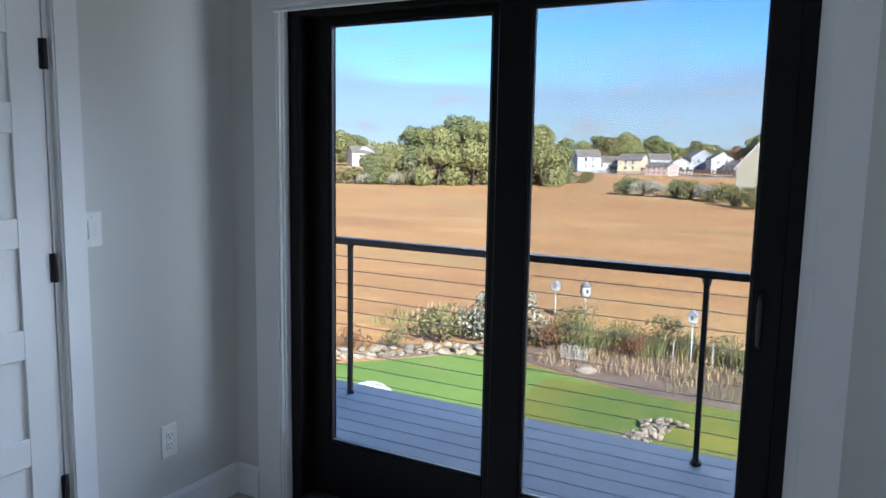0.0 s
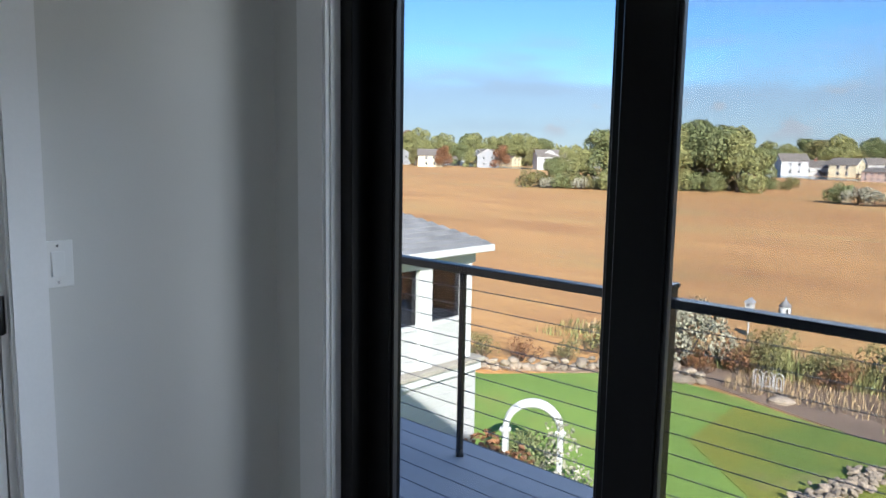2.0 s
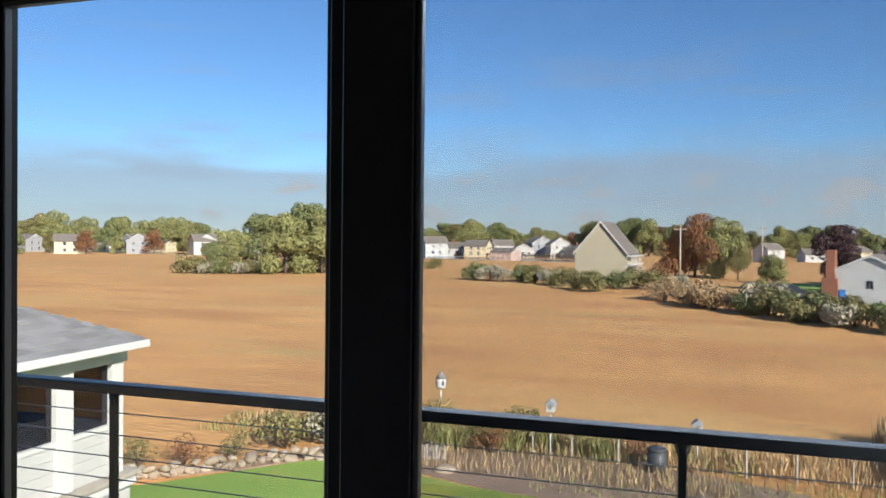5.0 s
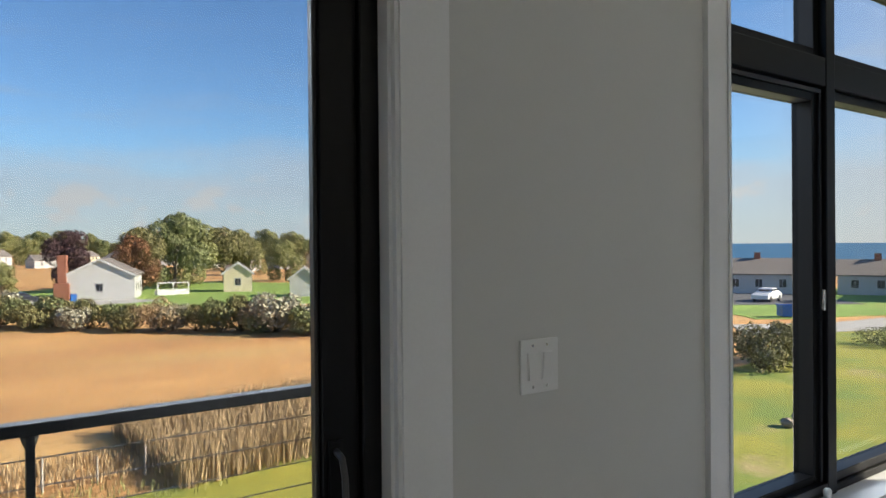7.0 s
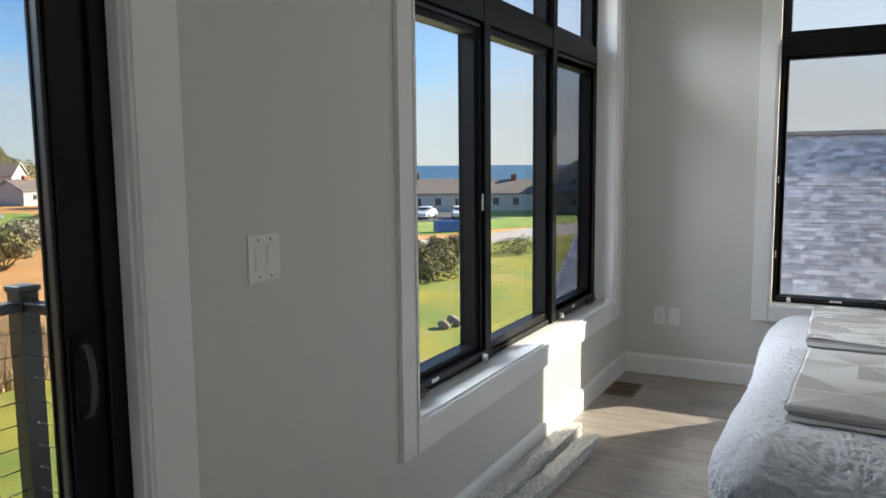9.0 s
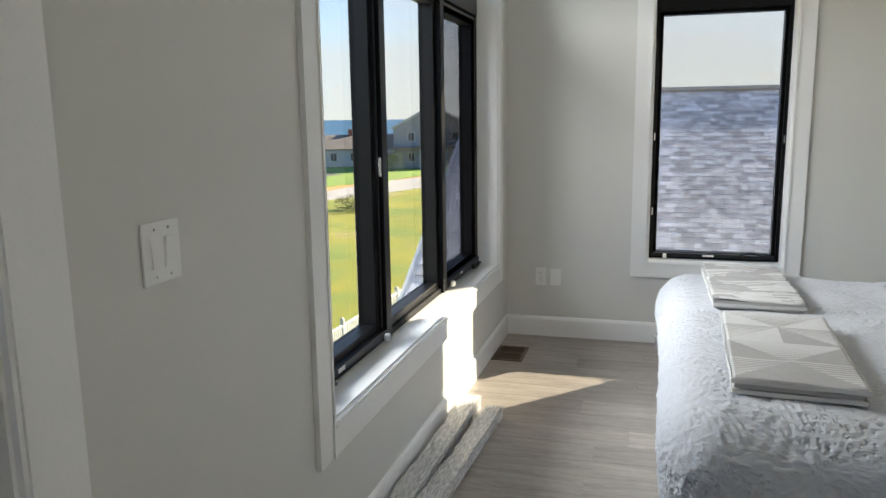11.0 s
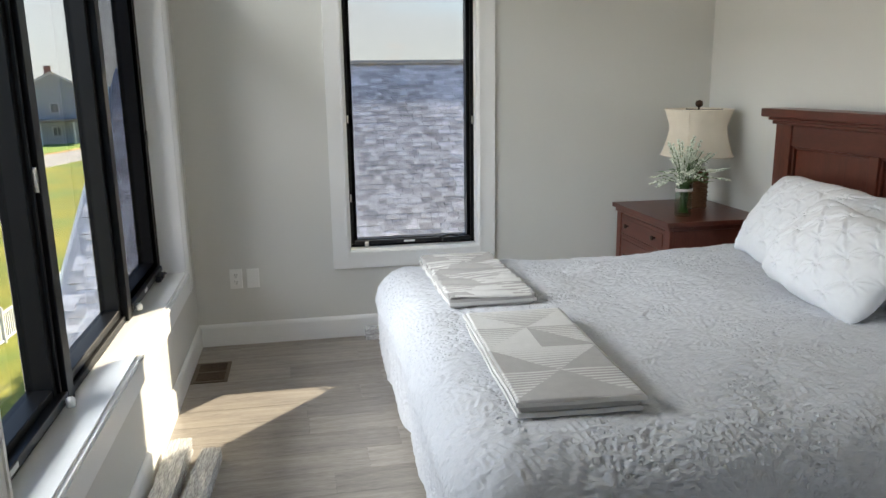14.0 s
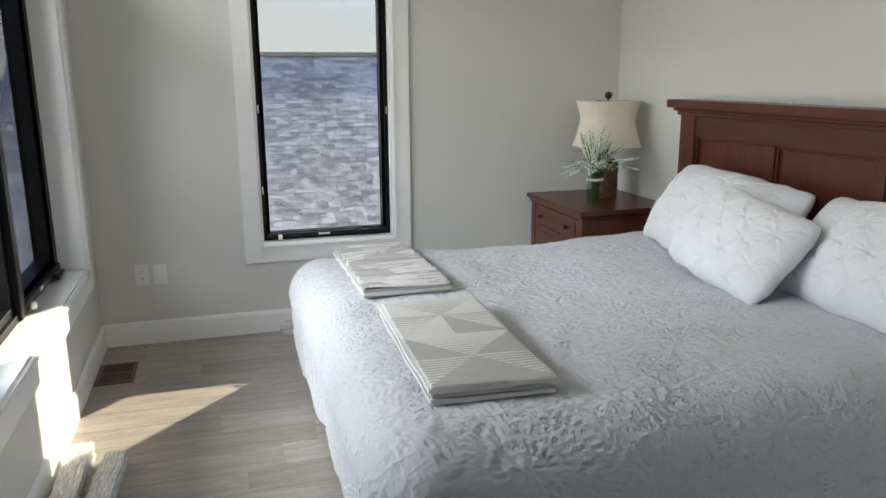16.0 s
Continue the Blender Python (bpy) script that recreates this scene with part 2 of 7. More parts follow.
M_WIRE_METAL = material("bright_metal", (0.62, 0.60, 0.57), 0.25, metal=1.0, bump=0)


# ---- building blocks ----
def box(bm, x0, x1, y0, y1, z0, z1):
    v = [bm.verts.new(p) for p in ((x0, y0, z0), (x1, y0, z0), (x1, y1, z0), (x0, y1, z0), (x0, y0, z1), (x1, y0, z1), (x1, y1, z1), (x0, y1, z1))]
    for f in ((0, 3, 2, 1), (4, 5, 6, 7), (0, 1, 5, 4), (1, 2, 6, 5), (2, 3, 7, 6), (3, 0, 4, 7)):
        bm.faces.new([v[i] for i in f])
    return v


def boxes(*dims, bevel=0.0, segments=2):
    """A mesh of one or more boxes, each x0 x1 y0 y1 z0 z1, with softened edges."""
    bm = bmesh.new()
    for d in dims:
        box(bm, *d)
    if bevel:
        bmesh.ops.bevel(bm, geom=list(bm.edges), offset=bevel, segments=segments, affect="EDGES", profile=0.6)
    return bm


def lathe(profile, n=24, center=(0, 0), squash=0.0):
    """Turn a profile of (radius, z) about an upright axis; squash above 0 makes the ring squarer."""
    bm = bmesh.new()
    rings = []
    for r, z in profile:
        ring = []
        for i in range(n):
            a = 2 * math.pi * i / n
            k = 1.0
            if squash:
                k = 1.0 / (abs(math.cos(a)) ** squash + abs(math.sin(a)) ** squash) ** (1.0 / squash)
            ring.append(bm.verts.new((center[0] + r * k * math.cos(a), center[1] + r * k * math.sin(a), z)))
        rings.append(ring)
    for a, b in zip(rings, rings[1:]):
        for i in range(n):
            bm.faces.new((a[i], a[(i + 1) % n], b[(i + 1) % n], b[i]))
    for ring, flip in ((rings[0], True), (rings[-1], False)):
        bm.faces.new(ring[::-1] if flip else ring)
    for f in bm.faces:
        f.smooth = len(f.verts) == 4
    return bm


def tube(points, r, n=8, bm=None, taper=1.0):
    """A round bar along a line of points."""
    bm = bm or bmesh.new()
    pts = [Vector(p) for p in points]
    rings = []
    for i, p in enumerate(pts):
        d = (pts[min(i + 1, len(pts) - 1)] - pts[max(i - 1, 0)]).normalized()
        u = d.orthogonal().normalized() if not rings else (last_u - d * last_u.dot(d)).normalized()
        last_u = u
        w = d.cross(u)
        k = r * (1 + (taper - 1) * i / max(1, len(pts) - 1))
        rings.append([bm.verts.new(p + (u * math.cos(a) + w * math.sin(a)) * k) for a in [2 * math.pi * j / n for j in range(n)]])
    for a, b in zip(rings, rings[1:]):
        for j in range(n):
            f = bm.faces.new((a[j], a[(j + 1) % n], b[(j + 1) % n], b[j]))
            f.smooth = True
    bm.faces.new(rings[0][::-1])
    bm.faces.new(rings[-1])
    return bm


def finish(name, bm, mats):
    bmesh.ops.recalc_face_normals(bm, faces=bm.faces)
    me = bpy.data.meshes.new(name)
    bm.to_mesh(me)
    bm.free()
    for m in mats if isinstance(mats, (list, tuple)) else (mats,):
        me.materials.append(m)
    return me


def part(name, bm, mats, parent, label=""):
    """One mesh object under a thing or under one of its parts."""
    ob = new(name, finish(name, bm, mats))
    ob.parent = parent
    if parent is not None:
        ob.matrix_parent_inverse = parent.matrix_world.inverted()
    return tagged(ob, label)


def solid(name, bm, mats, label, category, group="", kind=""):
    """A thing or a piece of the setting that is one mesh."""
    return tagged(new(name, finish(name, bm, mats)), label, category, group, kind)


def thing(name, at, label, category, group="", kind=""):
    """The Empty at a thing's base, which carries its parts."""
    e = new(name)
    e.matrix_world = Matrix.Translation(at)
    e.empty_display_size = 0.1
    return tagged(e, label, category, group, kind)


def piece(name, me, parent, m):
    """One of many alike pieces on shared mesh data, at the pose m in the parent's space."""
    ob = new(name, me)
    ob.parent = parent
    ob.matrix_basis = m
    return ob


# ---- the room: x along the window wall, y outwards through it, floor at z = 0 ----
XW, XE, YN, YS, H = -0.455, 5.976, 0.0, -3.346, 3.0
DOOR = (-0.17, 1.795, 2.135)           # sliding door opening: x0, x1, top
WIN = (2.995, 5.655, 0.555, 2.69)        # triple window opening: x0, x1, z0, z1
EWIN = (-1.775, -0.95, 0.56, 2.69)     # tall window opening in the east wall: y0, y1, z0, z1
TH = 0.20
CLOSET = (-1.60, -0.815, 2.04)         # panel door in the west wall: y0, y1, top


def plane_wall(name, dims, label):
    return solid(name, boxes(*dims), M_WALL, label, "wall", kind="structure")


plane_wall("wall_north", [
    (XW - TH, DOOR[0], YN, YN + TH, 0, H), (DOOR[0], DOOR[1], YN, YN + TH, DOOR[2], H), (DOOR[1], WIN[0], YN, YN + TH, 0, H),
    (WIN[0], WIN[1], YN, YN + TH, 0, WIN[2]), (WIN[0], WIN[1], YN, YN + TH, WIN[3], H), (WIN[1], XE + TH, YN, YN + TH, 0, H)],
    "painted greige wall with sliding door and triple window")
plane_wall("wall_east", [
    (XE, XE + TH, EWIN[1], YN, 0, H), (XE, XE + TH, EWIN[0], EWIN[1], 0, EWIN[2]), (XE, XE + TH, EWIN[0], EWIN[1], EWIN[3], H),
    (XE, XE + TH, YS, EWIN[0], 0, H)], "painted greige wall with one tall window")
plane_wall("wall_south", [(XW - TH, XE + TH, YS - TH, YS, 0, H)], "plain painted greige wall behind the bed")
plane_wall("wall_west", [
    (XW - TH, XW, CLOSET[1], YN, 0, H), (XW - TH, XW, CLOSET[0], CLOSET[1], CLOSET[2], H), (XW - TH, XW, YS, CLOSET[0], 0, H)],
    "painted greige wall with a white panel door")
solid("ceiling", boxes((XW - TH, XE + TH, YS - TH, YN + TH, H, H + 0.15)), M_CEIL, "plain white painted ceiling", "ceiling", kind="structure")
floor = solid("floor", boxes((XW - TH, XE + TH, YS - TH, YN + TH, -0.25, -0.004)), M_GAP, "grey wood-look plank floor", "floor", kind="structure")


def baseboard(name, along, a, b, wall, sign):
    """A flat board with an eased top edge, along x or y."""
    bm = bmesh.new()
    prof = [(0, 0), (0.015, 0), (0.015, 0.118), (0.011, 0.130), (0.004, 0.140), (0, 0.140)]
    ends = []
    for t in (a, b):
        ends.append([bm.verts.new((t, wall + sign * d, z) if along == "x" else (wall + sign * d, t, z)) for d, z in prof])
    n = len(prof)
    for i in range(n):
        bm.faces.new((ends[0][i], ends[0][(i + 1) % n], ends[1][(i + 1) % n], ends[1][i]))
    bm.faces.new(ends[0])
    bm.faces.new(ends[1][::-1])
    return solid(name, bm, M_TRIM, "white painted baseboard along the wall", "baseboard", kind="structure")


baseboard("baseboard_1", "x", XW + 0.016, -0.317, YN, -1)
baseboard("baseboard_2", "x", 1.938, XE - 0.016, YN, -1)
baseboard("baseboard_3", "y", YS + 0.016, YN, XE, -1)
baseboard("baseboard_4", "x", XW, XE, YS, 1)
baseboard("baseboard_5", "y", CLOSET[1] + 0.115, YN, XW, 1)
baseboard("baseboard_6", "y", YS, CLOSET[0] - 0.115, XW, 1)


def casing(name, axis, wall, sign, a0, a1, z0, z1, w, open_bottom, label):
    """Flat casing with a raised inner bead round an opening; axis is the direction that the wall runs in."""
    root = thing(name, ((a0 + a1) / 2, wall, z0) if axis == "x" else (wall, (a0 + a1) / 2, z0), label, "trim", kind="structure")

    def bar(p0, p1, q0, q1, inner):
        bm = bmesh.new()
        for lo, hi, d in ((0.0, 1.0, 0.018), (*inner, 0.024)):
            s = []
            horizontal = (p1 - p0) > (q1 - q0)
            if horizontal:
                s = (p0, p1, q0 + (q1 - q0) * lo, q0 + (q1 - q0) * hi)
            else:
                s = (p0 + (p1 - p0) * lo, p0 + (p1 - p0) * hi, q0, q1)
            d0, d1 = sorted((wall, wall + sign * d))
            if axis == "x":
                box(bm, s[0], s[1], d0, d1, s[2], s[3])
            else:
                box(bm, d0, d1, s[0], s[1], s[2], s[3])
        part("casing_board", bm, M_TRIM, root)

    bot = z0 if open_bottom else z0 - w
    bar(a0 - w, a0, bot, z1 + w, (0.82, 0.93))
    bar(a1, a1 + w, bot, z1 + w, (0.07, 0.18))
    bar(a0, a1, z1, z1 + w, (0.07, 0.18))
    if not open_bottom:
        bar(a0, a1, z0 - w, z0, (0.82, 0.93))
    return root


casing("door_casing", "x", YN, -1, DOOR[0], DOOR[1], 0, DOOR[2], 0.14, True, "white painted casing round the sliding door")
casing("window_casing", "x", YN, -1, WIN[0], WIN[1], WIN[2], WIN[3], 0.115, False, "white painted casing round the triple window")
casing("window_casing_tall", "y", XE, -1, EWIN[0], EWIN[1], EWIN[2], EWIN[3], 0.108, False, "white painted casing round the tall window")
casing("closet_casing", "y", XW, 1, CLOSET[0], CLOSET[1], 0, CLOSET[2], 0.095, True, "white painted casing round the panel door")


def liner(name, axis, w0, w1, a0, a1, z0, z1, bottom, label):
    """White boards that line the reveal of an opening."""
    t = 0.008
    root = thing(name, ((a0 + a1) / 2, w0, z0) if axis == "x" else (w0, (a0 + a1) / 2, z0), label, "trim", kind="structure")
    d = [("jamb_board", (a0, a0 + t, z0, z1)), ("jamb_board", (a1 - t, a1, z0, z1)), ("head_board", (a0 + t, a1 - t, z1 - t, z1))]
    if bottom:
        d.append(("sill_board", (a0 + t, a1 - t, z0, z0 + t)))
    for nm, (p, q, r, v) in d:
        part(nm, boxes((p, q, w0, w1, r, v) if axis == "x" else (w0, w1, p, q, r, v)), M_TRIM, root)
    return root


liner("window_liner", "x", YN - 0.003, YN + 0.13, *WIN, True, "white painted reveal and sill of the triple window")
liner("window_liner_tall", "y", XE - 0.003, XE + 0.075, *EWIN, True, "white painted reveal of the tall window")
liner("door_liner", "x", YN - 0.003, YN + 0.05, DOOR[0], DOOR[1], 0.0, DOOR[2], False, "white painted reveal of the sliding door")


def sash(root, name, axis, a0, a1, z0, z1, d0, d1, w, glass_at, glass=True, shade=False):
    """A rectangular black sash of four bars with a pane in it."""
    def put(p, q, r, s, e0, e1):
        return (p, q, e0, e1, r, s) if axis == "x" else (e0, e1, p, q, r, s)
    fr = part(name, boxes(put(a0, a0 + w, z0, z1, d0, d1), put(a1 - w, a1, z0, z1, d0, d1), put(a0 + w, a1 - w, z0, z0 + w, d0, d1),
                          put(a0 + w, a1 - w, z1 - w, z1, d0, d1), bevel=0.003, segments=1), M_BLACK, root)
    if glass:
        g = part("pane", boxes(put(a0 + w - 0.004, a1 - w + 0.004, z0 + w - 0.004, z1 - w + 0.004, glass_at, glass_at + 0.006)), M_GLASS, fr, "clear window glass")
        g.visible_shadow = shade
    return fr


# triple window: black frame, two mullions and a transom bar, casements at both sides, fixed glass between
M1, M2, BAR0, BAR1 = 3.886, 4.798, 2.135, 2.245
win = thing("window_1", ((WIN[0] + WIN[1]) / 2, 0.16, WIN[2]), "black-framed triple window with transoms above", "window", kind="structure")
x0, x1, z0, z1 = WIN[0] + 0.008, WIN[1] - 0.008, WIN[2] + 0.008, WIN[3] - 0.008
part("window_frame", boxes((x0, x0 + 0.035, 0.13, 0.235, z0, z1), (x1 - 0.035, x1, 0.13, 0.235, z0, z1), (x0 + 0.035, x1 - 0.035, 0.13, 0.235, z0, z0 + 0.03),
                           (x0 + 0.035, x1 - 0.035, 0.13, 0.235, z1 - 0.035, z1), bevel=0.003, segments=1), M_BLACK, win)
for c in (M1, M2):
    part("mullion", boxes((c - 0.034, c + 0.034, 0.115, 0.235, z0 + 0.004, z1 - 0.036), bevel=0.004), M_BLACK, win)
for a, b in ((x0 + 0.035, M1 - 0.034), (M1 + 0.034, M2 - 0.034), (M2 + 0.034, x1 - 0.035)):
    part("transom_bar", boxes((a, b, 0.118, 0.235, BAR0, BAR1), bevel=0.004), M_BLACK, win)
    sash(win, "transom_sash", "x", a, b, BAR1, z1 - 0.035, 0.145, 0.225, 0.038, 0.20)
for i, (a, b) in enumerate(((x0 + 0.035, M1 - 0.034), (M1 + 0.034, M2 - 0.034), (M2 + 0.034, x1 - 0.035))):
    if i == 1:
        sash(win, "fixed_sash", "x", a, b, z0 + 0.03, BAR0, 0.145, 0.225, 0.036, 0.20)
    else:
        s = sash(win, "casement_sash", "x", a + 0.004, b - 0.004, z0 + 0.034, BAR0 - 0.004, 0.142, 0.225, 0.052, 0.20)
        part("inner_screen_frame", boxes((a + 0.01, a + 0.026, 0.130, 0.141, z0 + 0.04, BAR0 - 0.01), (b - 0.026, b - 0.01, 0.130, 0.141, z0 + 0.04, BAR0 - 0.01),
                                         (a + 0.026, b - 0.026, 0.130, 0.141, BAR0 - 0.026, BAR0 - 0.01)), M_BLACK_SILL, win)
        if i == 2:
            part("insect_screen", boxes((a + 0.026, b - 0.026, 0.134, 0.135, z0 + 0.06, BAR0 - 0.026)), screen_material("casement_insect_screen", 0.45), win, "dark insect screen")
        part("crank_rail", boxes((a + 0.01, b - 0.01, 0.112, 0.142, z0 + 0.03, z0 + 0.058), bevel=0.003), M_BLACK_SILL, win)
        cx = a + 0.13 if i == 0 else b - 0.16
        cr = part("crank", boxes((cx - 0.06, cx + 0.06, 0.085, 0.113, z0 + 0.012, z0 + 0.045), bevel=0.008), M_BLACK_SILL, win, "black folding crank handle")
        part("crank_arm", tube([(cx - 0.05, 0.08, z0 + 0.04), (cx, 0.075, z0 + 0.05), (cx + 0.055, 0.08, z0 + 0.035)], 0.008), M_BLACK_SILL, cr)
        kx = b - 0.05 if i == 0 else a + 0.05
        zc = z0 + 0.02
        part("plastic_cap", lathe([(0.0, zc), (0.014, zc), (0.016, zc + 0.02), (0.011, zc + 0.03), (0.0, zc + 0.031)], 12, (kx, 0.095)), M_PLASTIC, win, "small white plastic cap")
        part("latch", boxes(((b if i == 0 else b) - 0.016, b - 0.006, 0.118, 0.13, 1.28, 1.36), bevel=0.002), M_WIRE_METAL, win, "bright metal latch")
        part("sash_sticker", boxes((a + 0.28, a + 0.34, 0.1095, 0.1115, z0 + 0.036, z0 + 0.052)), M_PLASTIC, win, "small white label")

# tall window in the east wall
ew = thing("window_2", (XE + 0.1, (EWIN[0] + EWIN[1]) / 2, EWIN[2]), "tall black-framed casement window with a transom above", "window", kind="structure")
y0, y1, z0, z1 = EWIN[0] + 0.008, EWIN[1] - 0.008, EWIN[2] + 0.008, EWIN[3] - 0.008
xa, xb = XE + 0.075, XE + 0.165
part("window_frame", boxes((xa, xb, y0, y0 + 0.022, z0, z1), (xa, xb, y1 - 0.022, y1, z0, z1), (xa, xb, y0 + 0.022, y1 - 0.022, z0, z0 + 0.02),
                           (xa, xb, y0 + 0.022, y1 - 0.022, z1 - 0.03, z1), (xa - 0.006, xb, y0 + 0.022, y1 - 0.022, 2.165, 2.285), bevel=0.003, segments=1), M_BLACK, ew)
sash(ew, "casement_sash", "y", y0 + 0.022, y1 - 0.022, z0 + 0.02, 2.165, xa + 0.012, xb, 0.024, xa + 0.05, shade=True)
sash(ew, "transom_sash", "y", y0 + 0.022, y1 - 0.022, 2.285, z1 - 0.03, xa + 0.012, xb, 0.03, xa + 0.05, shade=True)
# screen sheet added here to weaken the sun that enters the room
part("insect_screen", boxes((xa + 0.004, xa + 0.005, y0 + 0.024, y1 - 0.024, z0 + 0.04, 2.16)), screen_material("sun_dimming_screen", 0.12), ew, "fine dark mesh screen")
part("crank_rail", boxes((xa - 0.016, xa + 0.012, y0 + 0.03, y1 - 0.03, z0 + 0.016, z0 + 0.04), bevel=0.003), M_BLACK_SILL, ew)
cr = part("crank", boxes((xa - 0.04, xa - 0.016, y0 + 0.11, y0 + 0.22, z0 + 0.014, z0 + 0.042), bevel=0.006), M_BLACK_SILL, ew, "black folding crank handle")
part("crank_arm", tube([(xa - 0.045, y0 + 0.12, z0 + 0.05), (xa - 0.05, y0 + 0.18, z0 + 0.06), (xa - 0.04, y0 + 0.24, z0 + 0.045)], 0.007), M_BLACK_SILL, cr)
part("plastic_cap", boxes((xa - 0.04, xa - 0.016, y1 - 0.115, y1 - 0.09, z0 + 0.004, z0 + 0.036), bevel=0.007), M_PLASTIC, ew, "small cream plastic cap")
part("sash_sticker", boxes((xa - 0.019, xa - 0.0165, -1.37, -1.30, z0 + 0.022, z0 + 0.034)), M_PLASTIC, ew, "small white label")
for zz in (0.86, 1.35):
    part("latch", boxes((xa - 0.012, xa, y1 - 0.018, y1 - 0.008, zz, zz + 0.05), bevel=0.002), M_WIRE_METAL, ew, "bright metal latch")
part("latch", boxes((xa - 0.012, xa, y0 + 0.008, y0 + 0.018, 1.33, 1.38), bevel=0.002), M_WIRE_METAL, ew, "bright metal latch")

# sliding door: fixed panel at x < 0.8 further out, sliding panel before it
sd = thing("sliding_door_1", (0.81, 0.12, 0.0), "closed black sliding glass door to a balcony", "door", kind="structure")
a, b, zt = DOOR[0] + 0.008, DOOR[1] - 0.008, DOOR[2] - 0.008
part("door_frame", boxes((a, a + 0.055, 0.03, 0.20, 0.0, zt), (b - 0.045, b, 0.03, 0.20, 0.0, zt), (a + 0.055, b - 0.045, 0.03, 0.20, zt - 0.045, zt),
                         (a + 0.055, b - 0.045, 0.03, 0.20, 0.0, 0.045), bevel=0.003, segments=1), M_BLACK, sd)
part("track", boxes((a + 0.055, b - 0.045, 0.055, 0.062, 0.045, 0.056), (a + 0.055, b - 0.045, 0.10, 0.107, 0.045, 0.056)), M_WIRE_METAL, sd, "metal door track")


def door_panel(name, x0, x1, gx0, gx1, gz0, gz1, d0, d1, gy):
    fr = part(name, boxes((x0, gx0, d0, d1, 0.05, zt - 0.047), (gx1, x1, d0, d1, 0.05, zt - 0.047), (gx0, gx1, d0, d1, 0.05, gz0),
                          (gx0, gx1, d0, d1, gz1, zt - 0.047), bevel=0.003, segments=1), M_BLACK, sd)
    part("glazing_bead", boxes((gx0, gx0 + 0.010, d0 + 0.008, gy, gz0, gz1), (gx1 - 0.010, gx1, d0 + 0.008, gy, gz0, gz1),
                               (gx0 + 0.010, gx1 - 0.010, d0 + 0.008, gy, gz0, gz0 + 0.010), (gx0 + 0.010, gx1 - 0.010, d0 + 0.008, gy, gz1 - 0.010, gz1), bevel=0.002, segments=1), M_BLACK_SILL, fr)
    g = part("pane", boxes((gx0 - 0.003, gx1 + 0.003, gy, gy + 0.006, gz0 - 0.003, gz1 + 0.003)), M_GLASS, fr, "clear door glass")
    g.visible_shadow = False
    return fr


door_panel("fixed_panel", a + 0.055, 0.80, -0.008, 0.727, 0.294, 2.052, 0.098, 0.150, 0.125)
slider = door_panel("sliding_panel", 0.775, b - 0.045, 0.899, 1.656, 0.294, 2.052, 0.045, 0.094, 0.072)
pull = part("handle", tube([(1.684, 0.045, 1.135), (1.684, 0.016, 1.125), (1.684, 0.004, 1.09), (1.684, 0.002, 1.055), (1.684, 0.004, 1.02), (1.684, 0.016, 0.985), (1.684, 0.045, 0.975)], 0.007), M_PULL, slider, "dark bronze bow handle")
part("lock_plate", boxes((1.668, 1.700, 0.039, 0.0455, 0.955, 1.155), bevel=0.003), M_BLACK, slider)
scr = part("insect_screen", boxes((0.85, b - 0.05, 0.170, 0.172, 0.08, zt - 0.06)), M_SCREEN, sd, "fine dark mesh screen")
part("screen_frame", boxes((0.80, 0.85, 0.160, 0.18, 0.05, zt - 0.05), (b - 0.09, b - 0.05, 0.160, 0.168, 0.05, zt - 0.05)), M_BLACK, sd)

# roller shade cassette under the head of the door
shade = thing("roller_shade", (0.81, -0.03, 2.1), "rolled-up white roller shade above the sliding door", "window shade")
part("cassette", boxes((-0.20, 1.84, -0.075, -0.026, 2.10, 2.20), bevel=0.008), M_TRIM, shade)
part("hem_bar", boxes((-0.17, 1.80, -0.058, -0.034, 2.088, 2.0995), bevel=0.003), M_PLASTIC, shade)

# panel door in the west wall
cd = thing("door_2", (XW, (CLOSET[0] + CLOSET[1]) / 2, 0), "closed white five-panel interior door", "door", kind="structure")
y0, y1, zt2 = CLOSET[0] + 0.022, CLOSET[1] - 0.022, CLOSET[2] - 0.022
part("door_jamb", boxes((XW - 0.12, XW - 0.002, CLOSET[1] - 0.018, CLOSET[1], 0, CLOSET[2]), (XW - 0.12, XW - 0.002, CLOSET[0], CLOSET[0] + 0.018, 0, CLOSET[2]),
                        (XW - 0.12, XW - 0.002, CLOSET[0] + 0.018, CLOSET[1] - 0.018, CLOSET[2] - 0.018, CLOSET[2])), M_TRIM, cd)
rails = [(0.012, 0.20)] + [(0.20 + 0.372 * k + 0.272, 0.20 + 0.372 * (k + 1)) for k in range(4)] + [(1.90, zt2)]
leaf = part("door_leaf", boxes((XW - 0.040, XW - 0.004, y0, y0 + 0.115, 0.012, zt2), (XW - 0.040, XW - 0.004, y1 - 0.115, y1, 0.012, zt2),
                               *[(XW - 0.040, XW - 0.004, y0 + 0.115, y1 - 0.115, p, q) for p, q in rails], bevel=0.002, segments=1), M_TRIM, cd)
for k in range(5):
    p = rails[k][1]
    part("panel", boxes((XW - 0.032, XW - 0.016, y0 + 0.115, y1 - 0.115, p, rails[k + 1][0])), M_TRIM, cd)
for zz in (0.30, 1.09, 1.80):
    hg = part("hinge", lathe([(0.0, zz), (0.008, zz), (0.008, zz + 0.098), (0.0, zz + 0.099)], 12, (XW + 0.006, CLOSET[1] - 0.02)), M_BLACK_SILL, cd, "matte black hinge")
    lf = part("hinge_leaf", boxes((XW - 0.004, XW + 0.001, CLOSET[1] - 0.034, CLOSET[1] - 0.006, zz, zz + 0.098)), M_BLACK_SILL, cd, "matte black hinge leaf")
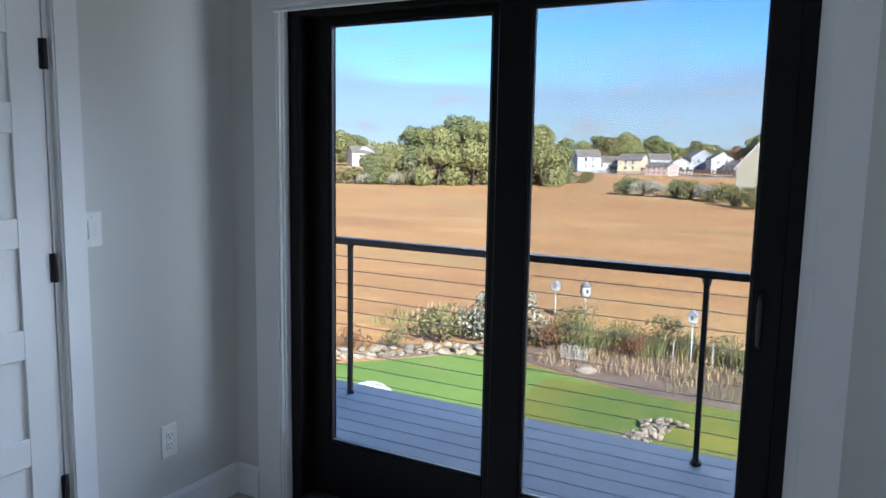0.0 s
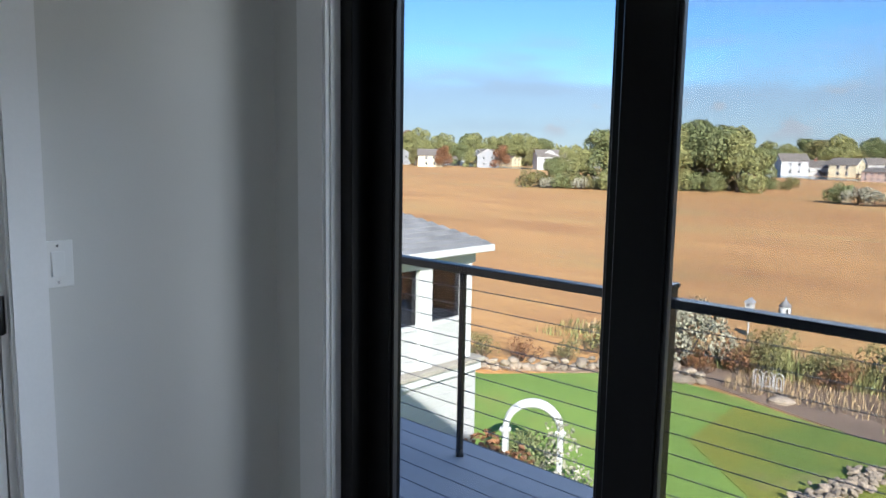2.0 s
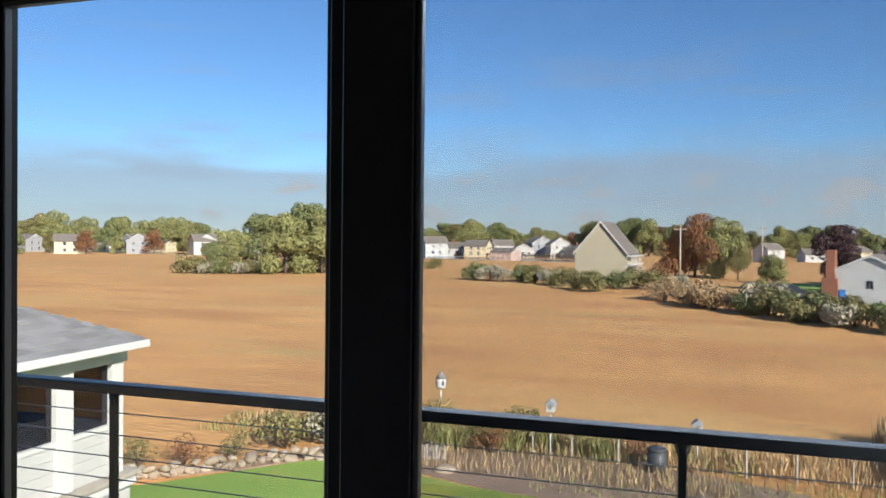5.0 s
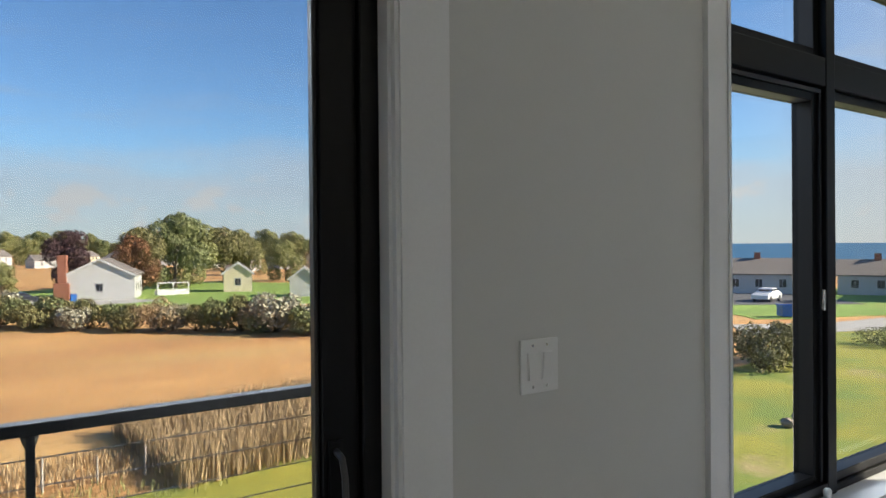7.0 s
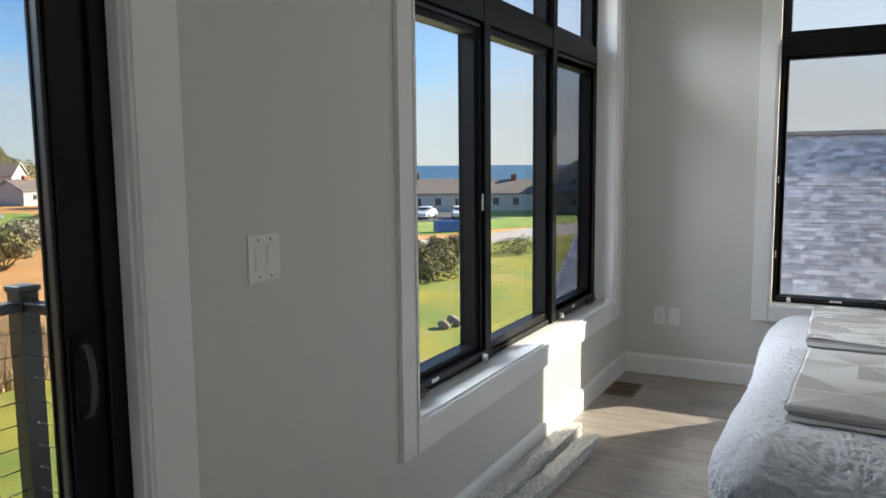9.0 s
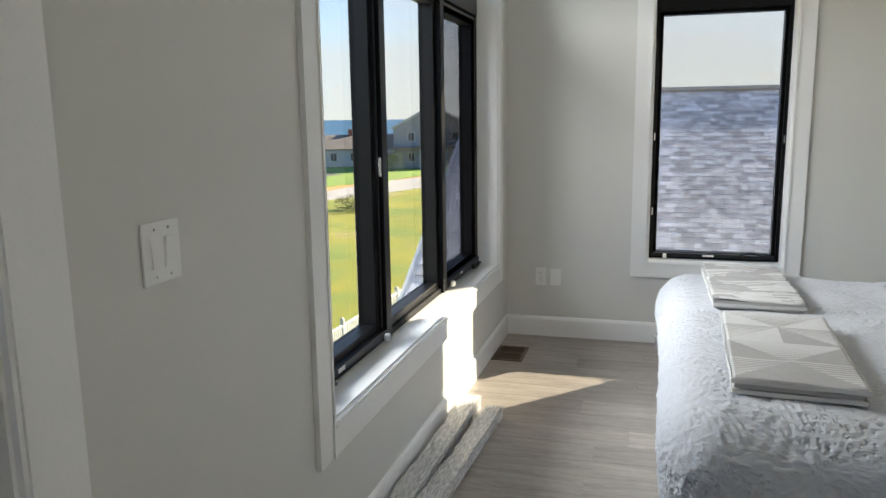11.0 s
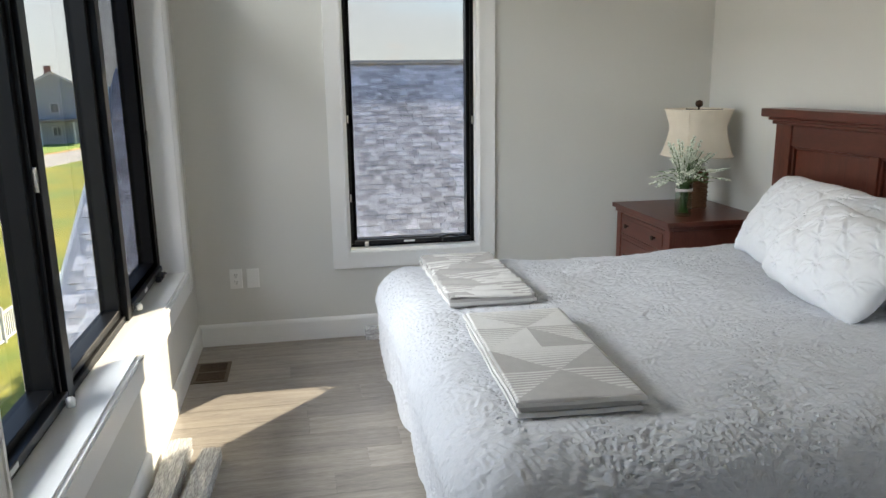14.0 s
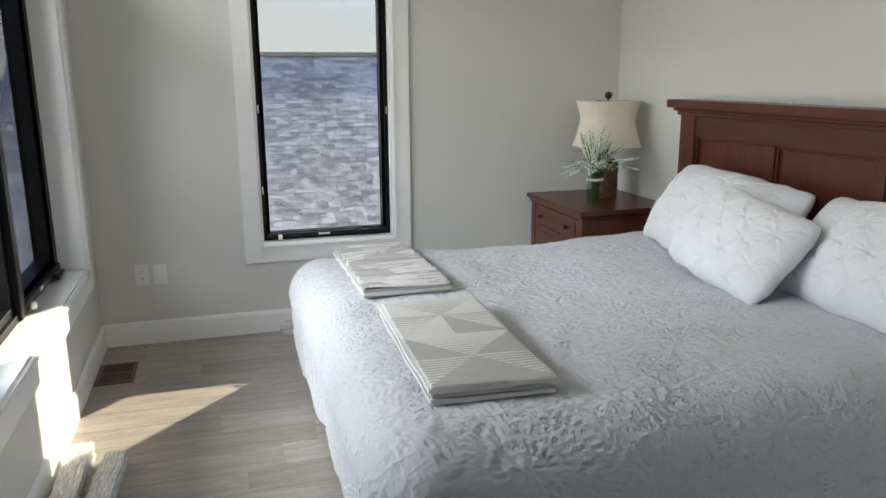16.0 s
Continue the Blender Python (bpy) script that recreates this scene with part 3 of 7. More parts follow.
part("closet_back", boxes((XW - 0.16, XW - 0.125, CLOSET[0] - 0.1, CLOSET[1] + 0.1, 0, CLOSET[2] + 0.1)), M_WALL, cd)


# ---- switches, outlets ----
def plate(name, label, category, w, h, m, rockers=0, sockets=0):
    """A wall plate facing -y at its own origin, then turned and moved by m."""
    e = new(name)
    e.empty_display_size = 0.05
    tagged(e, label, category)
    bm = boxes((-w / 2, w / 2, -0.006, 0.0, -h / 2, h / 2), bevel=0.0025)
    part("cover_plate", bm, M_PLASTIC, e)
    for i in range(rockers):
        cx = (i - (rockers - 1) / 2) * 0.046
        rim = part("rocker_surround", boxes((cx - 0.0175, cx + 0.0175, -0.0075, -0.0055, -0.034, 0.034), bevel=0.0008), M_TRIM, e)
        bm = bmesh.new()
        box(bm, cx - 0.0155, cx + 0.0155, -0.0125, -0.007, -0.031, 0.031)
        for v in bm.verts:
            if v.co.y < -0.01 and ((v.co.z > 0) == (i == 0)):
                v.co.y += 0.0045
        part("rocker", bm, M_PLASTIC, e)
        for zz in (-0.049, 0.049):
            part("screw", boxes((cx - 0.003, cx + 0.003, -0.0068, -0.0058, zz - 0.003, zz + 0.003), bevel=0.0008), M_WIRE_METAL, e)
    for i in range(sockets):
        zz = (i - 0.5) * 0.042
        so = part("socket", boxes((-0.0165, 0.0165, -0.0085, -0.0055, zz - 0.0165, zz + 0.0165), bevel=0.0028), M_PLASTIC, e)
        # dark blocks on the face; the holes' shade is put in their colour
        part("slot", boxes((-0.0085, -0.0055, -0.0093, -0.0083, zz + 0.000, zz + 0.010), (0.0055, 0.0085, -0.0093, -0.0083, zz + 0.001, zz + 0.009),
                           (-0.0025, 0.0025, -0.0093, -0.0083, zz - 0.011, zz - 0.006)), M_GAP, so)
    e.matrix_world = m
    return e


plate("light_switch", "white single rocker switch beside the panel door", "light switch", 0.080, 0.125, pose(XW, -0.690, 1.257, 0, 0, 90), rockers=1)
plate("light_switch", "white double rocker switch on the greige wall", "light switch", 0.122, 0.128, pose(2.207, YN, 1.256), rockers=2)
plate("power_outlet", "white double outlet low on the wall", "power outlet", 0.075, 0.135, pose(XW, -0.381, 0.369, 0, 0, 90), sockets=2)
plate("power_outlet", "white double outlet above the baseboard", "power outlet", 0.075, 0.125, pose(XE, -0.244, 0.424, 0, 0, -90), sockets=2)
plate("blank_plate", "white blank wall plate beside an outlet", "wall plate", 0.075, 0.120, pose(XE, -0.345, 0.422, 0, 0, -90))

# floor register
reg = thing("floor_register", (5.51, -0.11, 0), "brown metal floor register in the planks", "floor register")
part("rim", boxes((5.36, 5.66, -0.215, -0.195, 0.001, 0.007), (5.36, 5.66, -0.04, -0.02, 0.001, 0.007), (5.36, 5.38, -0.195, -0.04, 0.001, 0.007),
                  (5.64, 5.66, -0.195, -0.04, 0.001, 0.007), (5.50, 5.52, -0.195, -0.04, 0.001, 0.007), bevel=0.001, segments=1), M_VENT, reg)
# dark sheet under the slats, with the duct's shade in its colour
part("dark_throat", boxes((5.38, 5.64, -0.195, -0.04, 0.0005, 0.0025)), M_GAP, reg)
for k in range(24):
    xx = 5.385 + k * 0.0105
    part("slat", boxes((xx, xx + 0.003, -0.195, -0.04, 0.0025, 0.006)), M_VENT, reg)

# ---- balcony ----
deck = thing("balcony_deck", (0.5, 0.8, 0.0), "grey composite deck boards of the balcony", "deck", kind="structure")
part("rim_joist", boxes((-2.4, 2.62, 1.40, 1.44, -0.22, 0.010), (-2.4, 2.62, 0.22, 1.40, -0.22, -0.02)), M_DECK, deck)
board_me = finish("deck_board", boxes((-2.51, 2.51, -0.069, 0.069, -0.022, 0.0), bevel=0.003, segments=1), M_DECK)
for k in range(9):
    piece("deck_board", board_me, deck, pose(0.11 - 0.5, 0.285 - 0.8 + k * 0.1405, 0.035))

rail = thing("balcony_railing", (0.4, 1.30, 0.035), "black metal railing with horizontal steel cables", "railing")
RY, RX = 1.30, 2.36
part("top_rail", boxes((-2.4, RX + 0.03, RY - 0.03, RY + 0.03, 0.975, 1.015), bevel=0.006), M_RAIL, rail)
part("top_rail", boxes((RX - 0.03, RX + 0.03, 0.20, RY - 0.031, 0.975, 1.015), bevel=0.006), M_RAIL, rail)
for px in (-0.77, 1.32):
    p = part("thin_post", boxes((px - 0.013, px + 0.013, RY - 0.013, RY + 0.013, 0.036, 0.974), bevel=0.003), M_RAIL, rail)
    part("post_foot", lathe([(0.0, 0.036), (0.027, 0.036), (0.027, 0.05), (0.017, 0.075), (0.0, 0.0751)], 4, (px, RY)), M_RAIL, p)
    part("post_head", lathe([(0.0, 0.935), (0.016, 0.936), (0.028, 0.973), (0.0, 0.9735)], 4, (px, RY)), M_RAIL, p)
for px, top in ((0.29, 1.06), (RX, 1.06), (-1.85, 1.06)):
    p = part("thick_post", boxes((px - 0.038, px + 0.038, RY - 0.038, RY + 0.038, 0.036, top - 0.012), bevel=0.004), M_RAIL, rail)
    part("post_cap", boxes((px - 0.045, px + 0.045, RY - 0.045, RY + 0.045, top - 0.012, top + 0.012), bevel=0.008), M_RAIL, p)
    for k in range(10):
        part("cable_fitting", boxes((px - 0.006, px + 0.006, RY - 0.045, RY - 0.0385, 0.118 + k * 0.086, 0.13 + k * 0.086), bevel=0.003, segments=1), M_WIRE_METAL, p)
cable_x = finish("cable", tube([(-2.4, 0, 0), (RX, 0, 0)], 0.0026, 6), M_STEEL)
cable_y = finish("cable", tube([(0, 0.2 - RY, 0), (0, 0, 0)], 0.0026, 6), M_STEEL)
for k in range(10):
    piece("cable", cable_x, rail, pose(-0.4, 0, 0.09 + k * 0.086))
    piece("cable", cable_y, rail, pose(RX - 0.4, 0, 0.09 + k * 0.086))

# ---- bed ----
M_DUVET = gathered_cotton("white_gathered_cotton", (0.53, 0.54, 0.575))
M_PILLOW = material("white_cotton", (0.80, 0.805, 0.825), 0.8, vary=0.03, scale=5, fine=40, bump=0.15, depth=0.006, sheen=0.2)
M_IVORY = material("ivory_woven_throw", (0.61, 0.60, 0.585), 0.9, vary=0.08, scale=30, fine=300, bump=0.4, depth=0.002)
M_TAUPE = material("taupe_woven_throw", (0.40, 0.385, 0.375), 0.9, vary=0.10, scale=30, fine=300, bump=0.4, depth=0.002)
BX0, BX1, BYF, BYH, BZ = 3.00, 5.06, -1.17, -3.20, 0.69

bed = thing("bed", (4.03, -2.1, 0), "dark red wooden bed with a white embroidered duvet", "bed")
hb_y0, hb_y1 = -3.325, -3.235
for cx in (BX1 - 0.05, BX0 + 0.05):
    part("bed_post", boxes((cx - 0.065, cx + 0.065, hb_y0, hb_y1, 0.0, 1.345), bevel=0.004), M_MAHOG_V, bed)
inx0, inx1 = BX0 + 0.115, BX1 - 0.115
part("top_plank", boxes((inx0, inx1, hb_y0 + 0.01, hb_y1 - 0.008, 1.235, 1.345), bevel=0.003), M_MAHOG, bed)
part("lower_plank", boxes((inx0, inx1, hb_y0 + 0.01, hb_y1 - 0.008, 0.62, 0.72), bevel=0.003), M_MAHOG, bed)
seg = (inx1 - inx0 - 0.12) / 3
for k in range(3):
    p0 = inx0 + k * (seg + 0.06)
    part("headboard_panel", boxes((p0, p0 + seg, hb_y0 + 0.03, hb_y1 - 0.038, 0.72, 1.235)), M_MAHOG_V, bed)
    part("panel_bead", boxes((p0, p0 + 0.014, hb_y1 - 0.038, hb_y1 - 0.018, 0.72, 1.235), (p0 + seg - 0.014, p0 + seg, hb_y1 - 0.038, hb_y1 - 0.018, 0.72, 1.235),
                             (p0 + 0.014, p0 + seg - 0.014, hb_y1 - 0.038, hb_y1 - 0.018, 1.221, 1.235), bevel=0.003, segments=1), M_MAHOG, bed)
    if k < 2:
        part("stile", boxes((p0 + seg, p0 + seg + 0.06, hb_y0 + 0.01, hb_y1 - 0.008, 0.72, 1.235), bevel=0.003), M_MAHOG_V, bed)
crown = boxes((BX0 - 0.03, BX1 + 0.03, hb_y0 - 0.008, hb_y1 + 0.018, 1.345, 1.366), (BX0 - 0.045, BX1 + 0.045, hb_y0 - 0.012, hb_y1 + 0.034, 1.366, 1.384),
              (BX0 - 0.075, BX1 + 0.075, hb_y0 - 0.015, hb_y1 + 0.06, 1.384, 1.43), bevel=0.008)
part("crown_moulding", crown, M_MAHOG, bed)
part("box_spring", boxes((BX0 + 0.03, BX1 - 0.03, BYH, BYF - 0.03, 0.15, 0.40), bevel=0.02), M_PILLOW, bed)
part("mattress", boxes((BX0 + 0.02, BX1 - 0.02, BYH, BYF - 0.02, 0.40, 0.655), bevel=0.05), M_PILLOW, bed)
for cx in (BX0 + 0.2, BX1 - 0.2):
    for cy in (BYF - 0.25, BYH + 0.2):
        part("leg", boxes((cx - 0.03, cx + 0.03, cy - 0.03, cy + 0.03, 0, 0.15), bevel=0.004), M_MAHOG_V, bed)


def drape(sx, sy, x0, x1, y0, y1, top, R, lean):
    """Where a point of a flat cloth comes to lie: flat on the rectangle, round its edge, then hanging."""
    qx, qy = min(max(sx, x0), x1), min(max(sy, y0), y1)
    ex, ey = sx - qx, sy - qy
    e = math.hypot(ex, ey)
    if e < 1e-6:
        return Vector((sx, sy, top)), Vector((0, 0, 1)), 0.0
    nx, ny = ex / e, ey / e
    arc = R * math.pi / 2
    if e < arc:
        a = e / R
        h, v = R * math.sin(a), R * (1 - math.cos(a))
        nrm = Vector((nx * math.sin(a), ny * math.sin(a), math.cos(a)))
        drop = 0.0
    else:
        drop = e - arc
        h, v = R - lean * drop, R + drop
        nrm = Vector((nx, ny, 0.1)).normalized()
    return Vector((qx + nx * h, qy + ny * h, top - v)), nrm, drop


def duvet_mesh():
    bm = bmesh.new()
    R = 0.17
    ix0, ix1, iy0, iy1 = BX0 + 0.10, BX1 - 0.10, BYH + 0.12, BYF - 0.02
    step = 0.0068
    hang = 0.70
    xs = np.arange(ix0 - hang, ix1 + hang, step)
    ys = np.arange(iy0, iy1 + hang, step)
    rows = []
    for y in ys:
        row = []
        for x in xs:
            p, nrm, drop = drape(x, y, ix0, ix1, iy0, iy1, BZ, R, 0.16)
            q = Vector((x, y, 0))
            swell = 0.022 * noise.noise(q * 1.7) + 0.012 * noise.noise(q * 4.3 + Vector((7, 1, 0)))
            # rows of gathered stitches, denser in bands across the bed
            w = q + 0.03 * Vector((noise.noise(q * 6), noise.noise(q * 6 + Vector((3, 3, 3))), 0))
            # rosettes: rings of gathered pleats round a centre, with rings of eyelets between them
            gx, gy = w.x / 0.42, w.y / 0.36
            row_ = round(gy)
            shift = 0.5 * (row_ % 2)
            col_ = round(gx - shift)
            off = noise.noise_vector(Vector((col_ * 3.7, row_ * 5.1, 1.5))) * 0.07
            ddx, ddy = (gx - shift - col_) * 0.42 + off.x, (gy - row_) * 0.36 + off.y
            rad, ang = math.hypot(ddx, ddy), math.atan2(ddy, ddx)
            ring = rad / 0.044
            k_, f_ = int(ring), ring % 1
            count_ = max(5, round(2 * math.pi * (k_ + 0.5) * 0.044 / 0.0195))
            pleat = math.sin(ang * count_ + 1.3 * k_ + 1.6 * noise.noise(q * 22))
            strength = 0.75 + 0.6 * noise.noise(q * 9 + Vector((4, 0, 2)))
            if k_ % 2 == 1:
                lace = -0.0115 * max(0.0, pleat) ** 1.5 * math.sin(math.pi * f_) * strength + 0.001
            else:
                lace = 0.0048 * pleat * math.sin(math.pi * f_) ** 0.6 * strength
            lace += 0.0006 * math.cos(2 * math.pi * f_) + 0.0045 * noise.noise(Vector((w.x * 40, w.y * 40, 0.3)))
            fold = 0.0
            if drop > 0:
                along = x if abs(y - iy1) > 0.01 and y > iy1 else y
                fold = min(1, drop / 0.25) * (0.018 * math.sin(along * 13 + 1.5 * noise.noise(q * 2)) + 0.02 * noise.noise(Vector((along * 5, drop * 2, 1))))
            p = p + nrm * (swell * (1 if drop == 0 else 0.5) + lace + fold)
            # the cloth dips where it meets the pillows, and rises over a ridge beside the headboard
            if y < iy0 + 0.55:
                p.z += 0.035 * math.exp(-((x - (ix1 - 0.05)) / 0.22) ** 2) * (1 - (y - iy0) / 0.55)
            p.z = max(p.z, 0.012)
            row.append(bm.verts.new(p))
        rows.append(row)
    for a, b in zip(rows, rows[1:]):
        for i in range(len(a) - 1):
            f = bm.faces.new((a[i], a[i + 1], b[i + 1], b[i]))
            f.smooth = True
    return bm


duvet = tagged(new("duvet", finish("duvet", duvet_mesh(), M_DUVET)), "white embroidered duvet draped over the bed to the floor", "duvet")


def pillow(label, w, h, t, m, seed):
    """A pintuck pillow: a stuffed rectangle, pinched in a diamond grid with folds that run from pinch to pinch."""
    bm = bmesh.new()
    nx, ny = 150, 96
    cell = 0.165

    def height(u, v):
        e = max(0.0, (1 - abs(u) ** 2.2)) ** 0.5 * max(0.0, (1 - abs(v) ** 2.4)) ** 0.5
        x, y = u * w / 2, v * h / 2
        sag = noise.noise_vector(Vector((x * 4, y * 4, seed))) * 0.03
        a, b = (x + y + sag.x) / cell, (x - y + sag.y) / cell
        da, db = a - round(a), b - round(b)
        r, ang = math.hypot(da, db), math.atan2(db, da)
        turn = 6.28 * noise.noise(Vector((round(a) * 2.3, round(b) * 3.1, seed + 0.5)))
        pinch = math.exp(-(r / 0.10) ** 2)
        # a tuck runs from pinch to pinch, mostly along one diagonal; short creases fan out from each pinch
        keep = 0.5 + 0.5 * noise.noise(Vector((round(a) * 1.7, round(b) * 1.9, seed)))
        fold = max(math.exp(-(da / 0.035) ** 2) * keep, math.exp(-(db / 0.035) ** 2) * (1 - 0.5 * keep))
        fan = max(0.0, math.cos(7 * ang + turn)) ** 2 * math.exp(-(r / 0.34) ** 2) * min(1.0, r / 0.06)
        puff = 0.010 * (1 - math.exp(-(r / 0.4) ** 2))
        return e * (t / 2 * (1 + 0.14 * noise.noise(Vector((x * 4, y * 4, seed)))) - 0.022 * pinch + 0.018 * fold * (1 - pinch) + 0.020 * fan + 0.9 * puff
                    + 0.013 * noise.noise(Vector((x * 10, y * 10, seed))) + 0.004 * noise.noise(Vector((x * 30, y * 30, seed))))
    for side in (1, -1):
        rows = []
        for j in range(ny + 1):
            v = -1 + 2 * j / ny
            row = []
            for i in range(nx + 1):
                u = -1 + 2 * i / nx
                # corners reach out, sides draw in
                cut = 1 - 0.09 * (abs(u) * abs(v)) ** 3
                px = u * w / 2 * (1 - 0.05 * (1 - v * v)) * cut
                py = v * h / 2 * (1 - 0.05 * (1 - u * u)) * cut
                rim = noise.noise_vector(Vector((px * 9, py * 9, seed))) * 0.014
                row.append(bm.verts.new((px + rim.x, py + rim.y, side * (height(u, v) if side > 0 else height(u, v) * 0.8))))
            rows.append(row)
        for a, b in zip(rows, rows[1:]):
            for i in range(nx):
                f = bm.faces.new((a[i], a[i + 1], b[i + 1], b[i]) if side > 0 else (b[i], b[i + 1], a[i + 1], a[i]))
                f.smooth = True
    bmesh.ops.remove_doubles(bm, verts=bm.verts, dist=0.0008)
    ob = solid("pillow", bm, M_PILLOW, label, "pillow", group="pillows on the bed")
    ob.matrix_world = m
    return ob


pillow("white pintuck pillow leaning against the headboard", 0.98, 0.50, 0.27, pose(4.42, -3.045, 0.885, -54, 0, 2) @ pose(0, 0, 0, 0, 0, -3), 1.0)
pillow("white pintuck pillow lying in front of another", 0.66, 0.44, 0.26, pose(3.965, -2.80, 0.875, -50, 4, 8) @ pose(0, 0, 0, 0, 0, -15), 2.0)
pillow("white pintuck pillow leaning against the headboard", 0.98, 0.50, 0.27, pose(3.42, -3.045, 0.875, -52, 0, -2), 3.0)


def throw_top(name, w, h, ribs_seed, wrinkle, parent, z):
    """The top layer of a folded throw, in woven triangles, some of them ribbed."""
    bm = bmesh.new()
    nx, ny = 260, 84
    cw, ch = 0.20, 0.185
    rows = []

    def kind(x, y):
        i, j = math.floor(x / cw + 50), math.floor(y / ch + 50)
        fx, fy = x / cw + 50 - i, y / ch + 50 - j
        flip = (i + j) % 2
        upper = fy > (fx if flip else 1 - fx)
        return 1 if (upper != ((i + j + ribs_seed) % 3 == 0)) else 0, (i + j + (1 if upper else 0)) % 2
    for j in range(ny + 1):
        row = []
        for i in range(nx + 1):
            x, y = (i / nx - 0.5) * w, (j / ny - 0.5) * h
            _, rib = kind(x, y)
            zz = 0.0012 * math.sin(x * 2 * math.pi / 0.0195) * rib
            zz += wrinkle * (0.007 * math.sin(x * 75 + 4 * noise.noise(Vector((x * 2, y * 3, 2)))) + 0.012 * noise.noise(Vector((x * 14, y * 5, 4))))
            zz += 0.004 * noise.noise(Vector((x * 6, y * 6, ribs_seed)))
            edge = min(i, nx - i, j, ny - j)
            zz -= 0.012 if edge == 0 else (0.004 if edge == 1 else 0)
            k = 1 + 0.012 * noise.noise(Vector((x * 7, y * 7, 9)))
            row.append(bm.verts.new((x * k, y * k, z + zz)))
        rows.append(row)
    for j in range(ny):
        for i in range(nx):
            f = bm.faces.new((rows[j][i], rows[j][i + 1], rows[j + 1][i + 1], rows[j + 1][i]))
            tone, rib = kind((i + 0.5) / nx * w - w / 2, (j + 0.5) / ny * h - h / 2)
            f.material_index = (1 if i % 6 < 2 else 0) if rib else tone
            f.smooth = True
    return part(name, bm, (M_IVORY, M_TAUPE), parent)


def folded_throw(label, w, h, m, seed, wrinkle):
    e = thing("folded_throw", (0, 0, 0), label, "throw blanket", group="throws on the bed")
    lay = 0.016
    for k in range(3):
        inset = 0.004 * ((k * 7 + seed) % 3)
        bm = boxes((-w / 2 + inset, w / 2 - inset * 2, -h / 2 + inset * 2, h / 2 - inset, k * lay + 0.0005, (k + 1) * lay - 0.001))
        bmesh.ops.subdivide_edges(bm, edges=list(bm.edges), cuts=12, use_grid_fill=True)
        for v in bm.verts:
            v.co.z += 0.003 * noise.noise(v.co * 9 + Vector((k, seed, 0))) + wrinkle * 0.009 * math.sin(v.co.x * 60 + k)
            v.co.x += 0.006 * noise.noise(v.co * 6 + Vector((seed, k, 1)))
            v.co.y += 0.006 * noise.noise(v.co * 6 + Vector((k, 4, seed)))
        bmesh.ops.bevel(bm, geom=[ed for ed in bm.edges if ed.is_manifold and ed.calc_face_angle(0) > 1.0], offset=0.004, segments=2, affect="EDGES")
        part("folded_layer", bm, M_IVORY if (k + seed) % 2 else M_TAUPE, e)
    throw_top("woven_top", w * 0.99, h * 0.98, seed, wrinkle, e, 3 * lay + 0.004)
    e.matrix_world = m
    return e


folded_throw("folded ivory and taupe throw with ribbed triangles", 0.82, 0.375, pose(3.56, -1.422, BZ + 0.010, 0.5, 0, -2.2), 1, 0.0)
folded_throw("loosely folded wrinkled ivory and taupe throw", 0.76, 0.37, pose(4.565, -1.418, BZ + 0.008, 0.5, 0, 0.5), 2, 0.95)

# ---- nightstand in the corner ----
NX0, NX1, NY0, NY1, NZ = 5.21, 5.945, -3.31, -2.715, 0.80
ns = thing("nightstand", ((NX0 + NX1) / 2, (NY0 + NY1) / 2, 0), "dark red wooden nightstand with drawers in the corner", "nightstand")
part("top", boxes((NX0 - 0.03, NX1 + 0.02, NY0 - 0.015, NY1 + 0.03, NZ - 0.028, NZ), bevel=0.006), M_MAHOG, ns)
part("top_moulding", boxes((NX0 - 0.012, NX1 + 0.008, NY0 - 0.01, NY1 + 0.012, NZ - 0.055, NZ - 0.0285), bevel=0.008), M_MAHOG, ns)
part("body", boxes((NX0, NX1, NY0, NY1 - 0.022, 0.06, NZ - 0.056), bevel=0.003), M_MAHOG_V, ns)
for cx in (NX0 + 0.03, NX1 - 0.03):
    part("corner_post", boxes((cx - 0.03, cx + 0.03, NY1 - 0.0215, NY1, 0.0, NZ - 0.056), bevel=0.004), M_MAHOG_V, ns)
for z0, z1 in ((0.61, 0.735), (0.36, 0.595), (0.09, 0.345)):
    d = part("drawer", boxes((NX0 + 0.066, NX1 - 0.066, NY1 - 0.021, NY1 - 0.004, z0, z1), bevel=0.004), M_MAHOG, ns)
    part("drawer_field", boxes((NX0 + 0.09, NX1 - 0.09, NY1 - 0.004, NY1 + 0.001, z0 + 0.022, z1 - 0.022), bevel=0.002), M_MAHOG, d)
    for cx in (NX0 + 0.18, NX1 - 0.18):
        k = part("knob", lathe([(0.0, 0), (0.006, 0), (0.006, 0.012), (0.015, 0.018), (0.014, 0.028), (0.0, 0.031)], 12), M_BRONZE, d, "dark bronze knob")
        k.matrix_world = pose(cx, NY1 + 0.001, (z0 + z1) / 2, -90, 0, 0)
for z in (0.6025, 0.3525):
    part("divider", boxes((NX0 + 0.06, NX1 - 0.06, NY1 - 0.0215, NY1 - 0.002, z - 0.006, z + 0.006)), M_MAHOG, ns)

# ---- table lamp ----
M_SHADE = material("cream_linen_shade", (0.78, 0.70, 0.58), 0.85, vary=0.06, scale=20, fine=400, bump=0.3, depth=0.001)
M_WICKER = material("brown_wicker", (0.16, 0.072, 0.03), 0.55, vary=0.5, scale=40, fine=120, bump=0.4, islands=0.35)
LX, LY = 5.655, -3.095
lamp = thing("table_lamp", (LX, LY, NZ), "wicker table lamp with a cream bell shade", "lamp")
